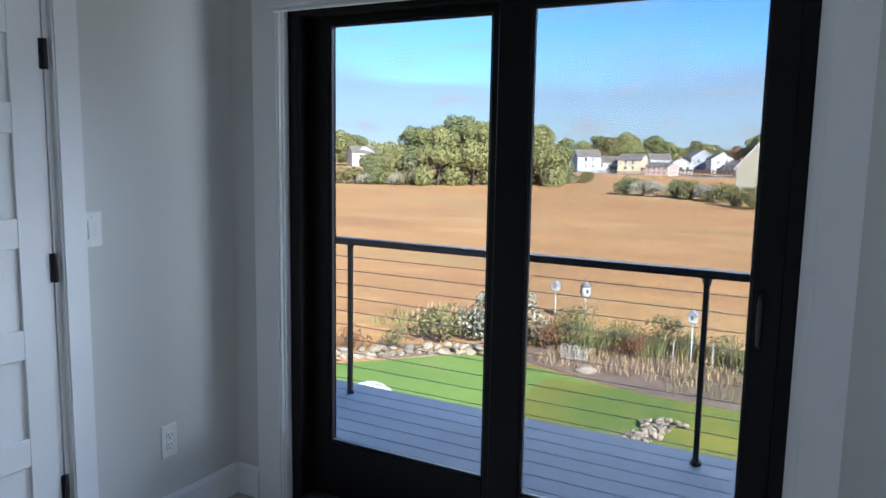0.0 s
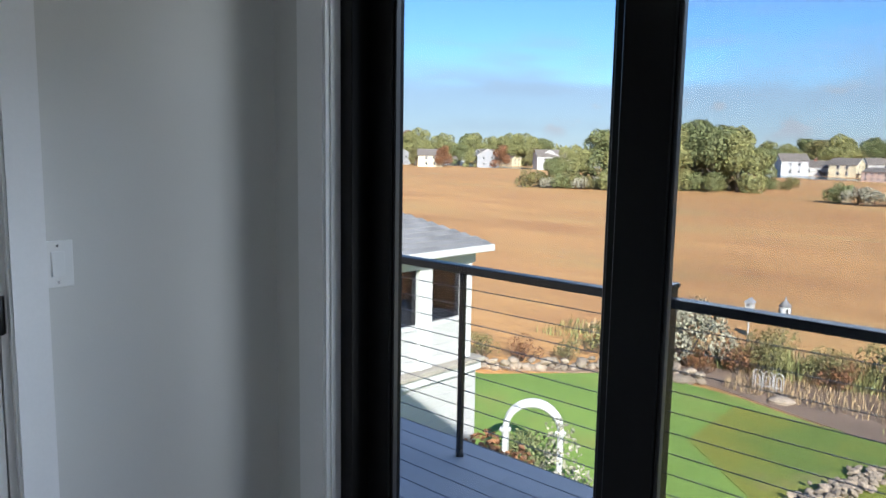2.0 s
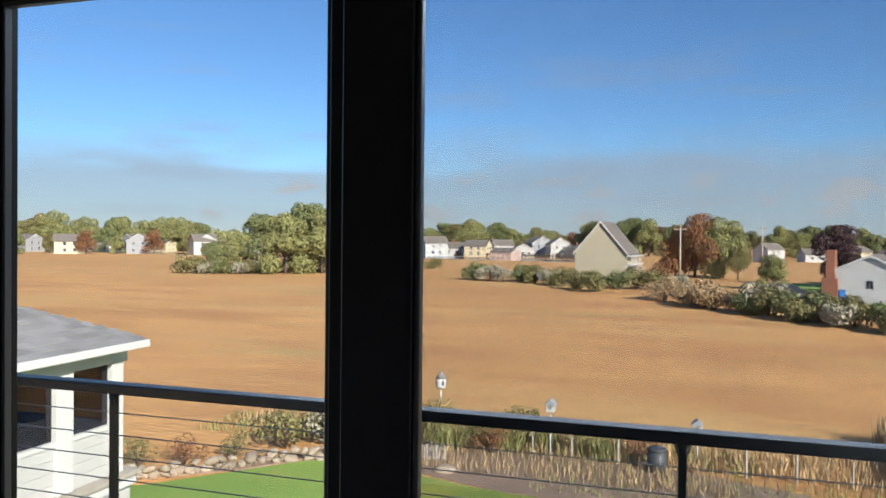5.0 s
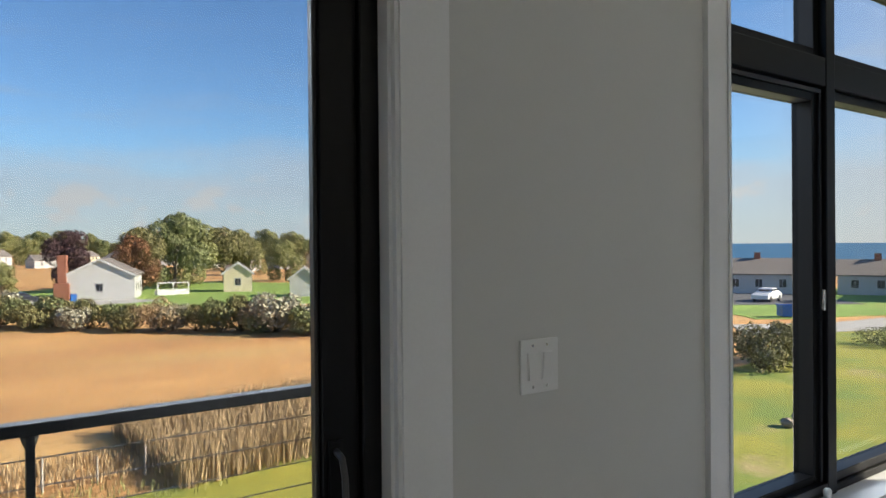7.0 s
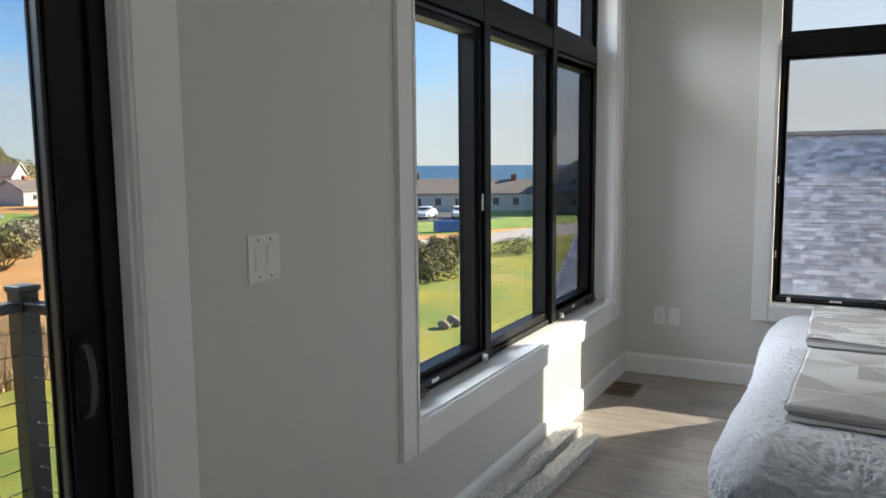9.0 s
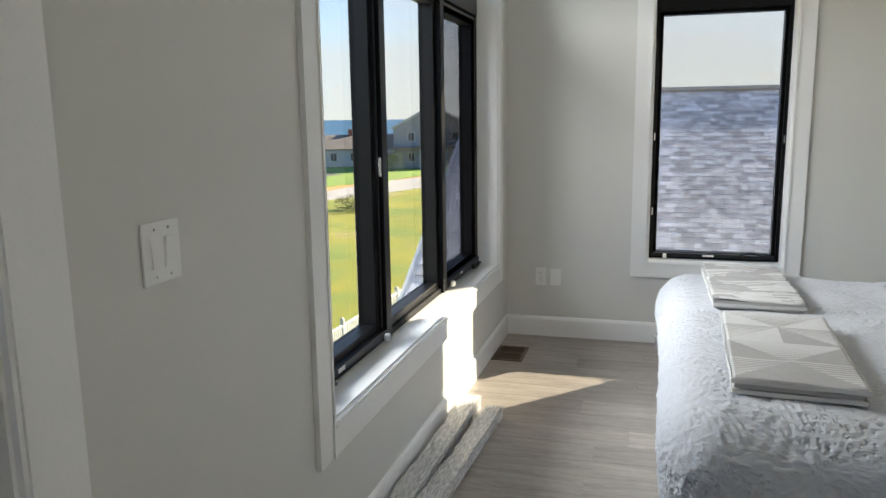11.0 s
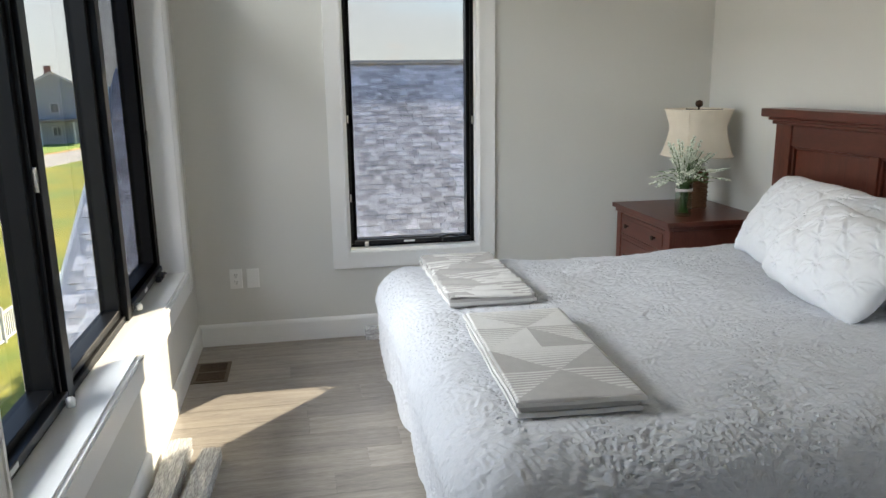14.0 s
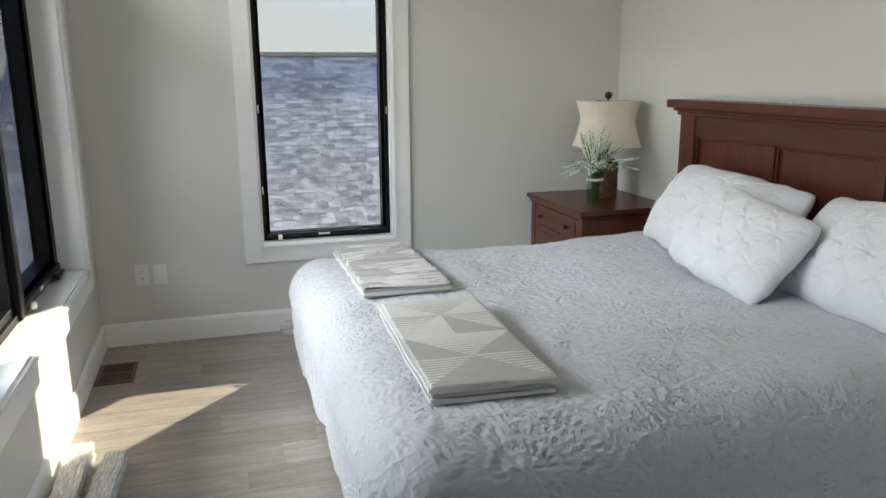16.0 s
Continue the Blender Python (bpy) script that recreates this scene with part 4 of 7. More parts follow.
base = lathe([(0.0, NZ), (0.062, NZ), (0.066, NZ + 0.006), (0.066, NZ + 0.02), (0.06, NZ + 0.024), (0.058, NZ + 0.23), (0.045, NZ + 0.245), (0.0, NZ + 0.246)], 32, (LX, LY), squash=6)
body_l = part("base", base, M_WICKER, lamp)
for k in range(15):
    zz = NZ + 0.032 + k * 0.0135
    pts = []
    for i in range(49):
        a = 2 * math.pi * i / 48
        kk = 1.0 / (abs(math.cos(a)) ** 6 + abs(math.sin(a)) ** 6) ** (1 / 6)
        r = (0.0615 + 0.0035 * math.sin(12 * a + k * math.pi)) * kk
        pts.append((LX + r * math.cos(a), LY + r * math.sin(a), zz + 0.002 * math.sin(6 * a + k)))
    part("wicker_strand", tube(pts, 0.006, 6), M_WICKER, body_l)
part("neck", lathe([(0.0, NZ + 0.246), (0.02, NZ + 0.246), (0.014, NZ + 0.27), (0.02, NZ + 0.285), (0.01, NZ + 0.30), (0.008, NZ + 0.60), (0.0, NZ + 0.601)], 16, (LX, LY)), M_BRONZE, lamp)
SB, ST = 1.125, 1.405


def bell(t):
    return 0.205 - 0.045 * math.sin(math.pi * 0.5 * min(1, t * 1.35)) + 0.032 * max(0, t - 0.62) / 0.38


prof = [(bell(i / 14), SB + (ST - SB) * i / 14) for i in range(15)]
sh = bmesh.new()
n = 64
for r_off in (0.0, -0.003):
    rings = [[sh.verts.new((LX + (r + r_off) * math.cos(2 * math.pi * i / n) / (abs(math.cos(2 * math.pi * i / n)) ** 3 + abs(math.sin(2 * math.pi * i / n)) ** 3) ** (1 / 3) * 0.95,
                            LY + (r + r_off) * math.sin(2 * math.pi * i / n) / (abs(math.cos(2 * math.pi * i / n)) ** 3 + abs(math.sin(2 * math.pi * i / n)) ** 3) ** (1 / 3) * 0.95, z)) for i in range(n)] for r, z in prof]
    for a, b in zip(rings, rings[1:]):
        for i in range(n):
            f = sh.faces.new((a[i], a[(i + 1) % n], b[(i + 1) % n], b[i]))
            f.smooth = True
sh_ob = part("shade", sh, M_SHADE, lamp, "cream linen bell shade")
for t, rr in ((0, 0.205), (1, bell(1))):
    z = SB + (ST - SB) * t
    pts = []
    for i in range(65):
        a = 2 * math.pi * i / 64
        k = 0.95 / (abs(math.cos(a)) ** 3 + abs(math.sin(a)) ** 3) ** (1 / 3)
        pts.append((LX + rr * k * math.cos(a), LY + rr * k * math.sin(a), z))
    part("shade_trim", tube(pts, 0.005, 6), M_SHADE, sh_ob)
for q in range(4):
    a = math.pi / 4 + q * math.pi / 2
    k = 0.95 / (abs(math.cos(a)) ** 3 + abs(math.sin(a)) ** 3) ** (1 / 3)
    part("shade_seam", tube([(LX + r * k * math.cos(a) * 1.005, LY + r * k * math.sin(a) * 1.005, z) for r, z in prof], 0.003, 6), M_SHADE, sh_ob)
part("finial", lathe([(0.0, ST + 0.0), (0.006, ST), (0.006, ST + 0.012), (0.02, ST + 0.02), (0.024, ST + 0.036), (0.018, ST + 0.052), (0.0, ST + 0.058)], 16, (LX, LY)), M_BRONZE, lamp, "round dark bronze finial")
part("harp", tube([(LX, LY - 0.01, NZ + 0.33), (LX, LY - 0.06, NZ + 0.45), (LX, LY - 0.05, NZ + 0.57), (LX, LY, ST), (LX, LY + 0.05, NZ + 0.57), (LX, LY + 0.06, NZ + 0.45), (LX, LY + 0.01, NZ + 0.33)], 0.003, 6), M_BRONZE, lamp)
part("shade_spider", boxes((LX - 0.16, LX + 0.16, LY - 0.003, LY + 0.003, ST - 0.006, ST), (LX - 0.003, LX + 0.003, LY - 0.16, LY + 0.16, ST - 0.006, ST)), M_BRONZE, lamp)

# ---- vase with white blossom ----
M_VASE = glass_material("vase_glass", (0.86, 0.90, 0.87))
M_STEM = material("green_stem", (0.10, 0.19, 0.06), 0.5, vary=0.3, islands=0.25, bump=0.1)
M_BLOOM = material("white_green_blossom", (0.74, 0.78, 0.66), 0.7, vary=0.2, scale=60, islands=0.25, bump=0.2)
VX, VY = 5.375, -2.875
vase = thing("flower_vase", (VX, VY, NZ), "clear glass vase with white and green flower spikes", "vase")
part("glass", lathe([(0.0, NZ + 0.001), (0.044, NZ + 0.001), (0.048, NZ + 0.012), (0.049, NZ + 0.11), (0.044, NZ + 0.15), (0.050, NZ + 0.205), (0.047, NZ + 0.205), (0.041, NZ + 0.15), (0.045, NZ + 0.11),
                     (0.044, NZ + 0.016), (0.0, NZ + 0.014)], 32, (VX, VY)), M_VASE, vase, "clear moulded glass")
for k in range(3):
    pts = [(VX + 0.0475 * math.cos(a), VY + 0.0475 * math.sin(a), NZ + 0.152 + k * 0.005) for a in [2 * math.pi * i / 32 for i in range(33)]]
    part("twine", tube(pts, 0.0028, 6), M_IVORY, vase, "natural twine")
rng = random.Random(11)
for k in range(44):
    a = rng.uniform(0, 2 * math.pi)
    spread = rng.uniform(0.02, 0.25)
    hgt = rng.uniform(0.33, 0.49) - spread * 0.6
    foot = Vector((VX + rng.uniform(-0.025, 0.025), VY + rng.uniform(-0.025, 0.025), NZ + 0.02))
    mouth = Vector((VX + 0.03 * math.cos(a) * min(1, spread * 8), VY + 0.03 * math.sin(a) * min(1, spread * 8), NZ + 0.20))
    tip = Vector((VX + spread * math.cos(a), VY + spread * math.sin(a), NZ + hgt))
    mid = (mouth + tip) / 2 + Vector((0, 0, 0.025))
    st = part("flower_stem", tube([foot, mouth, mid, tip], 0.0022, 5), M_STEM, vase)
    bm = bmesh.new()
    for q in range(46):
        t = (q + rng.random()) / 46
        c = mouth.lerp(mid, min(1, t * 2)) if t < 0.35 else mid.lerp(tip, (t - 0.35) / 0.62)
        if t < 0.2:
            continue
        rad = 0.016 * (1.15 - t) + 0.003
        ang = rng.uniform(0, 2 * math.pi)
        d = Vector((math.cos(ang), math.sin(ang), rng.uniform(-0.2, 0.8))).normalized()
        c = c + d * rad
        r = rng.uniform(0.0035, 0.0065)
        u = d.orthogonal().normalized()
        w = d.cross(u)
        vs = [bm.verts.new(c + o) for o in (u * r, w * r, -u * r, -w * r, d * r * 1.6, -d * r * 0.6)]
        for i in range(4):
            bm.faces.new((vs[i], vs[(i + 1) % 4], vs[4]))
            bm.faces.new((vs[(i + 1) % 4], vs[i], vs[5]))
    tagged(part("blossom_spike", bm, M_BLOOM, st), kind="stuff")
for k in range(26):
    a = rng.uniform(0, 2 * math.pi)
    s, hgt, ln = rng.uniform(0.03, 0.13), rng.uniform(0.2, 0.34), rng.uniform(0.05, 0.10)
    c = Vector((VX + s * math.cos(a), VY + s * math.sin(a), NZ + hgt))
    d = Vector((math.cos(a), math.sin(a), rng.uniform(-0.1, 0.7))).normalized()
    side = d.cross(Vector((0, 0, 1))).normalized() * 0.008
    bm = bmesh.new()
    v = [bm.verts.new(p) for p in (c - d * ln * 0.4, c + side, c + d * ln * 0.6 - Vector((0, 0, 0.012)), c - side, c + Vector((0, 0, 0.006)))]
    for i in range(4):
        bm.faces.new((v[i], v[(i + 1) % 4], v[4]))
    part("leaf", bm, M_STEM, vase)

# ---- wrapped blinds along the baseboard ----
M_SLATS = material("grey_blind_slats", (0.60, 0.58, 0.55), 0.5, vary=0.2, scale=10, stretch=(1, 20, 1), bump=0.2)


def wrapped_blind(x0, x1, y0, y1, h, m, seed):
    e = thing("wrapped_blind", (0, 0, 0), "window blind wrapped in crinkled clear plastic", "window blind", group="wrapped blinds on the floor")
    for k in range(4):
        part("slat_bundle", boxes((x0 + 0.02, x1 - 0.02, y0 + 0.008, y1 - 0.008, 0.006 + k * h / 4.3, 0.002 + (k + 0.9) * h / 4.3), bevel=0.002, segments=1), M_SLATS, e)
    bm = boxes((x0, x1, y0, y1, 0.002, h))
    bmesh.ops.subdivide_edges(bm, edges=list(bm.edges), cuts=22, use_grid_fill=True)
    for v in bm.verts:
        q = Vector((v.co.x * 14, v.co.y * 30, v.co.z * 30 + seed))
        cr = 0.012 * noise.noise(q) + 0.007 * abs(noise.noise(q * 2.3))
        v.co += Vector((0, cr if v.co.y > (y0 + y1) / 2 else -cr, cr)) * (0.6 if v.co.z > 0.004 else 0)
        v.co.z = max(v.co.z, 0.001)
    for f in bm.faces:
        f.smooth = False
    w = part("plastic_wrap", bm, M_WRAPPER, e, "crinkled clear plastic film")
    e.matrix_world = m
    return e


def wrapper_material():
    m = bpy.data.materials.new("plastic_film")
    m.use_nodes = True
    n, l = m.node_tree.nodes, m.node_tree.links
    n.clear()
    out, tr, gl, mx = n.new("ShaderNodeOutputMaterial"), n.new("ShaderNodeBsdfTransparent"), n.new("ShaderNodeBsdfPrincipled"), n.new("ShaderNodeMixShader")
    gl.inputs["Base Color"].default_value = (0.78, 0.78, 0.77, 1)
    gl.inputs["Roughness"].default_value = 0.12
    no, ra = n.new("ShaderNodeTexNoise"), n.new("ShaderNodeMapRange")
    no.inputs["Scale"].default_value, no.inputs["Detail"].default_value = 26, 4
    ra.inputs["From Min"].default_value, ra.inputs["From Max"].default_value = 0.35, 0.7
    ra.inputs["To Min"].default_value, ra.inputs["To Max"].default_value = 0.35, 0.95
    l.new(no.outputs["Fac"], ra.inputs["Value"])
    l.new(ra.outputs["Result"], mx.inputs[0])
    l.new(tr.outputs[0], mx.inputs[1])
    l.new(gl.outputs[0], mx.inputs[2])
    l.new(mx.outputs[0], out.inputs[0])
    return m


M_WRAPPER = wrapper_material()
wrapped_blind(-0.62, 0.62, -0.045, 0.045, 0.075, pose(3.93, -0.085, 0.0, 0, 0, -1.0), 1)
wrapped_blind(-0.60, 0.60, -0.042, 0.042, 0.065, pose(3.86, -0.20, 0.0, 0, 0, -3.0), 5)
wrapped_blind(-0.45, 0.45, -0.04, 0.04, 0.07, pose(5.90, -1.47, 0.0, 0, 0, 90), 9)

# ---- outside: ground 6.2 m under the floor ----
G = -6.2
M_MARSH = material("autumn_marsh_grass", (0.58, 0.318, 0.112), 0.95, vary=0.35, scale=0.09, fine=2.2, bump=0.6, depth=0.25, dark=(0.42, 0.215, 0.075), stretch=(0.5, 2.4, 1), tight=0.28)
patchy(M_MARSH, (0.56, 0.37, 0.14), 0.03, 0.50, 0.72, (0.7, 1.8, 1))
patchy(M_MARSH, (0.36, 0.30, 0.11), 0.055, 0.56, 0.76, (0.6, 1.6, 1))
patchy(M_MARSH, (0.45, 0.215, 0.08), 0.12, 0.48, 0.72, (0.7, 1.5, 1))
M_LAWN = material("mown_lawn", (0.235, 0.34, 0.06), 0.95, vary=0.3, scale=0.25, fine=14, bump=0.5, depth=0.03, dark=(0.135, 0.23, 0.04))
patchy(M_LAWN, (0.30, 0.32, 0.07), 0.35, 0.52, 0.7)
M_LAWN_DRY = material("sunny_rough_lawn", (0.31, 0.27, 0.035), 0.95, vary=0.4, scale=0.12, fine=6, bump=0.5, depth=0.05, dark=(0.16, 0.195, 0.025))
patchy(M_LAWN_DRY, (0.155, 0.215, 0.035), 0.16, 0.47, 0.62)
patchy(M_LAWN_DRY, (0.36, 0.29, 0.12), 0.22, 0.60, 0.72)
M_SOIL = material("garden_soil", (0.27, 0.19, 0.135), 0.95, vary=0.4, scale=0.7, fine=9, bump=0.8, depth=0.05)
M_ROAD = material("asphalt", (0.10, 0.10, 0.105), 0.9, vary=0.2, scale=0.2, fine=20, bump=0.3)
M_CONCRETE = material("pale_concrete", (0.42, 0.40, 0.37), 0.9, vary=0.15, scale=0.4, fine=15, bump=0.3)
M_STONE = material("pale_field_stone", (0.28, 0.225, 0.17), 0.9, vary=0.25, scale=2, fine=20, bump=0.5, depth=0.03, islands=0.25, objects=0.25)
M_VINYL = material("white_vinyl", (0.60, 0.60, 0.59), 0.4, vary=0.04, scale=2, bump=0.05)
M_SIDING = material("white_siding", (0.50, 0.495, 0.48), 0.55, vary=0.05, scale=1.5, bump=0.1, objects=0.03)
M_SIDING_TAN = material("tan_siding", (0.42, 0.38, 0.28), 0.6, vary=0.08, scale=1.5, bump=0.1)
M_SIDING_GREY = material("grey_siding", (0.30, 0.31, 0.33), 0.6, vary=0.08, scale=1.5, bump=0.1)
M_SIDING_PINK = material("pale_pink_siding", (0.56, 0.42, 0.36), 0.6, vary=0.08, scale=1.5, bump=0.1)
M_SIDING_CREAM = material("cream_siding", (0.62, 0.55, 0.38), 0.6, vary=0.08, scale=1.5, bump=0.1)
M_ROOF = material("grey_asphalt_shingle", (0.235, 0.23, 0.23), 0.9, vary=0.12, scale=6, fine=60, bump=0.4, islands=0.22)
M_ROOF_BROWN = material("brown_asphalt_shingle", (0.19, 0.165, 0.145), 0.9, vary=0.25, scale=1, fine=12, bump=0.5)
M_SHINGLE = material("weathered_lavender_shingle", (0.43, 0.425, 0.45), 0.9, vary=0.06, scale=7, fine=90, bump=0.2, depth=0.003, objects=0.34, islands=0.34)
M_BRICKS = material("red_chimney_brick", (0.30, 0.12, 0.075), 0.85, vary=0.3, scale=5, bump=0.3)
M_PANE = material("dark_house_window", (0.03, 0.035, 0.045), 0.08, bump=0)
M_LEAF = material("green_oak_leaf", (0.26, 0.26, 0.095), 0.7, vary=0.3, scale=0.6, islands=0.4, bump=0)
M_LEAF_DARK = material("dark_green_leaf", (0.185, 0.205, 0.08), 0.7, vary=0.3, scale=0.8, islands=0.4, bump=0)
M_LEAF_PALE = material("silvery_seed_shrub", (0.36, 0.34, 0.25), 0.8, vary=0.4, scale=2, islands=0.5, bump=0)
M_LEAF_RED = material("rust_autumn_leaf", (0.25, 0.115, 0.05), 0.7, vary=0.5, scale=0.6, islands=0.5, bump=0)
M_LEAF_PURPLE = material("purple_plum_leaf", (0.075, 0.035, 0.04), 0.7, vary=0.4, scale=0.6, islands=0.4, bump=0)
M_LEAF_OLIVE = material("olive_autumn_leaf", (0.21, 0.19, 0.07), 0.7, vary=0.4, scale=0.6, islands=0.5, bump=0)
M_REED = material("dry_reed", (0.42, 0.30, 0.165), 0.85, vary=0.35, scale=1, islands=0.4, bump=0)
M_REED_GREEN = material("green_grass_blade", (0.25, 0.25, 0.09), 0.85, vary=0.35, scale=1, islands=0.4, bump=0)
M_BARK = material("grey_bark", (0.13, 0.10, 0.08), 0.9, vary=0.3, scale=3, fine=20, bump=0.6)
M_SEA = material("sea_water", (0.02, 0.10, 0.19), 0.55, vary=0.2, scale=0.02, fine=0.4, bump=0.3, depth=0.3)
M_CREEK = material("creek_water", (0.07, 0.10, 0.13), 0.15, vary=0.2, scale=0.05, fine=0.7, bump=0.1, depth=0.1)
M_BLUE = material("blue_painted_steel", (0.02, 0.13, 0.42), 0.45, vary=0.15, scale=2, bump=0.1)
M_CARWHITE = material("white_car_paint", (0.75, 0.75, 0.75), 0.2, vary=0.02, bump=0)
M_CARDARK = material("dark_car_paint", (0.03, 0.035, 0.045), 0.2, vary=0.02, bump=0)
M_TYRE = material("black_rubber", (0.025, 0.025, 0.025), 0.8, bump=0.1)
M_BIN = material("dark_grey_plastic", (0.06, 0.065, 0.07), 0.5, vary=0.15, bump=0.05)
M_POST = material("weathered_wood_post", (0.40, 0.36, 0.30), 0.9, vary=0.3, scale=6, bump=0.4)
M_BRACE = material("dark_wet_timber", (0.10, 0.075, 0.055), 0.9, vary=0.3, scale=3, bump=0.4)

solid("ground", boxes((-2600, 2600, -2600, 2600, G - 2, G)), M_MARSH, "flat orange autumn salt marsh reaching the horizon", "ground", kind="structure")


def sheet(name, outline, z, mat, label, category, jag=0.0, seed=1):
    """A thin slab of ground cover with an irregular outline."""
    rng = random.Random(seed)
    pts = []
    n = len(outline)
    for i in range(n):
        a, b = Vector(outline[i]), Vector(outline[(i + 1) % n])
        m = max(1, int((b - a).length / 3.0)) if jag else 1
        for k in range(m):
            p = a.lerp(b, k / m)
            pts.append((p.x + rng.uniform(-jag, jag), p.y + rng.uniform(-jag, jag)))
    bm = bmesh.new()
    top = [bm.verts.new((x, y, z)) for x, y in pts]
    bot = [bm.verts.new((x, y, G - 0.5)) for x, y in pts]
    bm.faces.new(top)
    for i in range(len(pts)):
        j = (i + 1) % len(pts)
        bm.faces.new((bot[i], bot[j], top[j], top[i]))
    return solid(name, bm, mat, label, category, kind="structure")


sheet("lawn_back", [(-40, -12), (-30, 14), (-14.4, 18.4), (-10.6, 22.6), (-7.3, 21.9), (-3.6, 21.2), (-1.0, 20.2), (2, 19.0), (6, 18.5), (10, 18), (9, 4), (8, -12)], G + 0.03, M_LAWN,
      "bright green mown back lawn", "lawn", 0.25, 2)
sheet("lawn_rough_back", [(-6.5, 17.5), (-6.8, 21.0), (-1.0, 22.0), (3, 23.8), (9, 23), (17, 25), (19, 20), (10, 10), (2, 11), (-3, 13.5)], G + 0.045, M_LAWN_DRY,
      "patchy yellow-green grass by the garden", "lawn", 0.5, 3)
sheet("garden_bed", [(-14.8, 18.8), (-11.0, 23.4), (-9, 24.8), (-4, 25.5), (2.0, 25.2), (6.5, 23.6), (2.5, 21.9), (-0.8, 20.9), (-3.7, 21.3), (-7.6, 22.4), (-10.4, 22.9)], G + 0.06, M_SOIL,
      "bare brown soil of the garden bed", "garden bed", 0.25, 4)
sheet("lawn_side", [(9, -40), (9, 12), (16, 19), (30, 22), (50, 27), (76, 30.5), (90, 29), (100, 24), (110, -40)], G + 0.04, M_LAWN_DRY, "wide sunny yellow-green side lawn", "lawn", 0.8, 5)
sheet("road", [(64, 38), (72, 33), (86, 31), (96, 27), (130, 20), (200, 6), (200, -2), (128, 12), (94, 20.5), (80, 23.5), (70, 27.0), (58, 33)], G + 0.07, M_CONCRETE, "pale worn road past the houses", "road")
sheet("lawn_far", [(70, 39), (86, 31.5), (100, 28), (128, 21), (140, 44), (128, 56), (105, 62), (84, 60)], G + 0.055, M_LAWN, "green front lawn across the road", "lawn", 0.6, 6)
sheet("driveway", [(80, 62), (84, 50), (96, 40), (104, 50), (108, 60), (98, 72)], G + 0.08, M_ROAD, "dark asphalt driveway", "road")
sheet("neighbour_yard", [(18, 104), (14, 118), (22, 150), (60, 160), (80, 120), (60, 84), (40, 92)], G + 0.05, M_LAWN, "green yards round the far houses", "lawn", 1.5, 8)
sheet("gravel_drive", [(2, 102), (4, 112), (30, 116), (34, 109), (20, 103)], G + 0.06, M_CONCRETE, "grey gravel drive by the parked car", "road", 0.5, 9)
sheet("water_sea", [(176, -2500), (2595, -2500), (2595, 2300), (700, 560), (330, 250), (190, 120), (168, 60), (172, 0)], G + 0.1, M_SEA, "open blue sea beyond the houses", "water", 0)
sheet("water_creek", [(-128, 300), (-92, 268), (-40, 258), (-20, 262), (-30, 276), (-70, 285), (-104, 318)], G + 0.06, M_CREEK, "blue tidal creek in the marsh", "water", 1.5, 11)
sheet("water_creek_far", [(-330, 300), (-230, 262), (-120, 250), (-110, 254), (-200, 275), (-300, 320)], G + 0.06, M_CREEK, "narrow far tidal creek", "water", 1.0, 12)


# ---- plants ----
def leaf_cloud(rng, lumps, n, size, bm=None):
    """Many small bent leaves spread over a set of round lumps (centre, radius)."""
    bm = bm or bmesh.new()
    weights = [r ** 2 for _, r in lumps]
    for _ in range(n):
        c, r = rng.choices(lumps, weights)[0]
        d = Vector((rng.gauss(0, 1), rng.gauss(0, 1), rng.gauss(0.25, 0.9))).normalized()
        p = Vector(c) + d * r * (rng.uniform(0.55, 1.0) ** 0.4) * (1 + 0.25 * noise.noise(d * 3 + Vector(c)))
        out = (d + Vector((rng.uniform(-1, 1), rng.uniform(-1, 1), rng.uniform(-0.6, 0.9))) * 0.9).normalized()
        u = out.orthogonal().normalized()
        u = (Matrix.Rotation(rng.uniform(0, 6.28), 3, out) @ u)
        w = out.cross(u)
        s = size * rng.uniform(0.6, 1.35)
        a, b, cc, e = (bm.verts.new(p + u * s), bm.verts.new(p + w * s * 0.6 + out * s * 0.25), bm.verts.new(p - u * s * 0.9), bm.verts.new(p - w * s * 0.6 + out * s * 0.2))
        bm.faces.new((a, b, cc))
        bm.faces.new((a, cc, e))
    return bm


def tree(label, h, spread, leaf, seed, n=2600, leaf_size=0.32, low=0.25, category="tree", group=""):
    """A tapered trunk with limbs, and a crown of leaf clumps, at the origin."""
    rng = random.Random(seed)
    e = thing("tree", (0, 0, 0), label, category, group)
    bm = tube([(0, 0, -0.2), (0.05 * h * 0.2, 0, h * 0.2), (0.02 * h, 0.02 * h, h * 0.45), (0.01 * h, -0.01 * h, h * 0.75)], h * 0.028, 8, taper=0.3)
    lumps = []
    for k in range(11):
        a = k * 2.4 + rng.uniform(-0.4, 0.4)
        t = rng.uniform(low, 0.9)
        r = spread * (0.95 - 0.75 * max(0, t - 0.45)) * rng.uniform(0.5, 0.85)
        c = (r * math.cos(a), r * math.sin(a), h * t)
        tube([(0.02 * h, 0, h * max(0.12, t - 0.28)), (c[0] * 0.5, c[1] * 0.5, h * (t - 0.1)), c], h * 0.010, 5, bm, 0.4)
        lumps.append((c, spread * rng.uniform(0.30, 0.48)))
    lumps.append(((0, 0, h * 0.86), spread * 0.42))
    lumps.append(((0, 0, h * 0.6), spread * 0.5))
    part("trunk", bm, M_BARK, e)
    part("crown", leaf_cloud(rng, lumps, n, leaf_size), leaf, e)
    return e


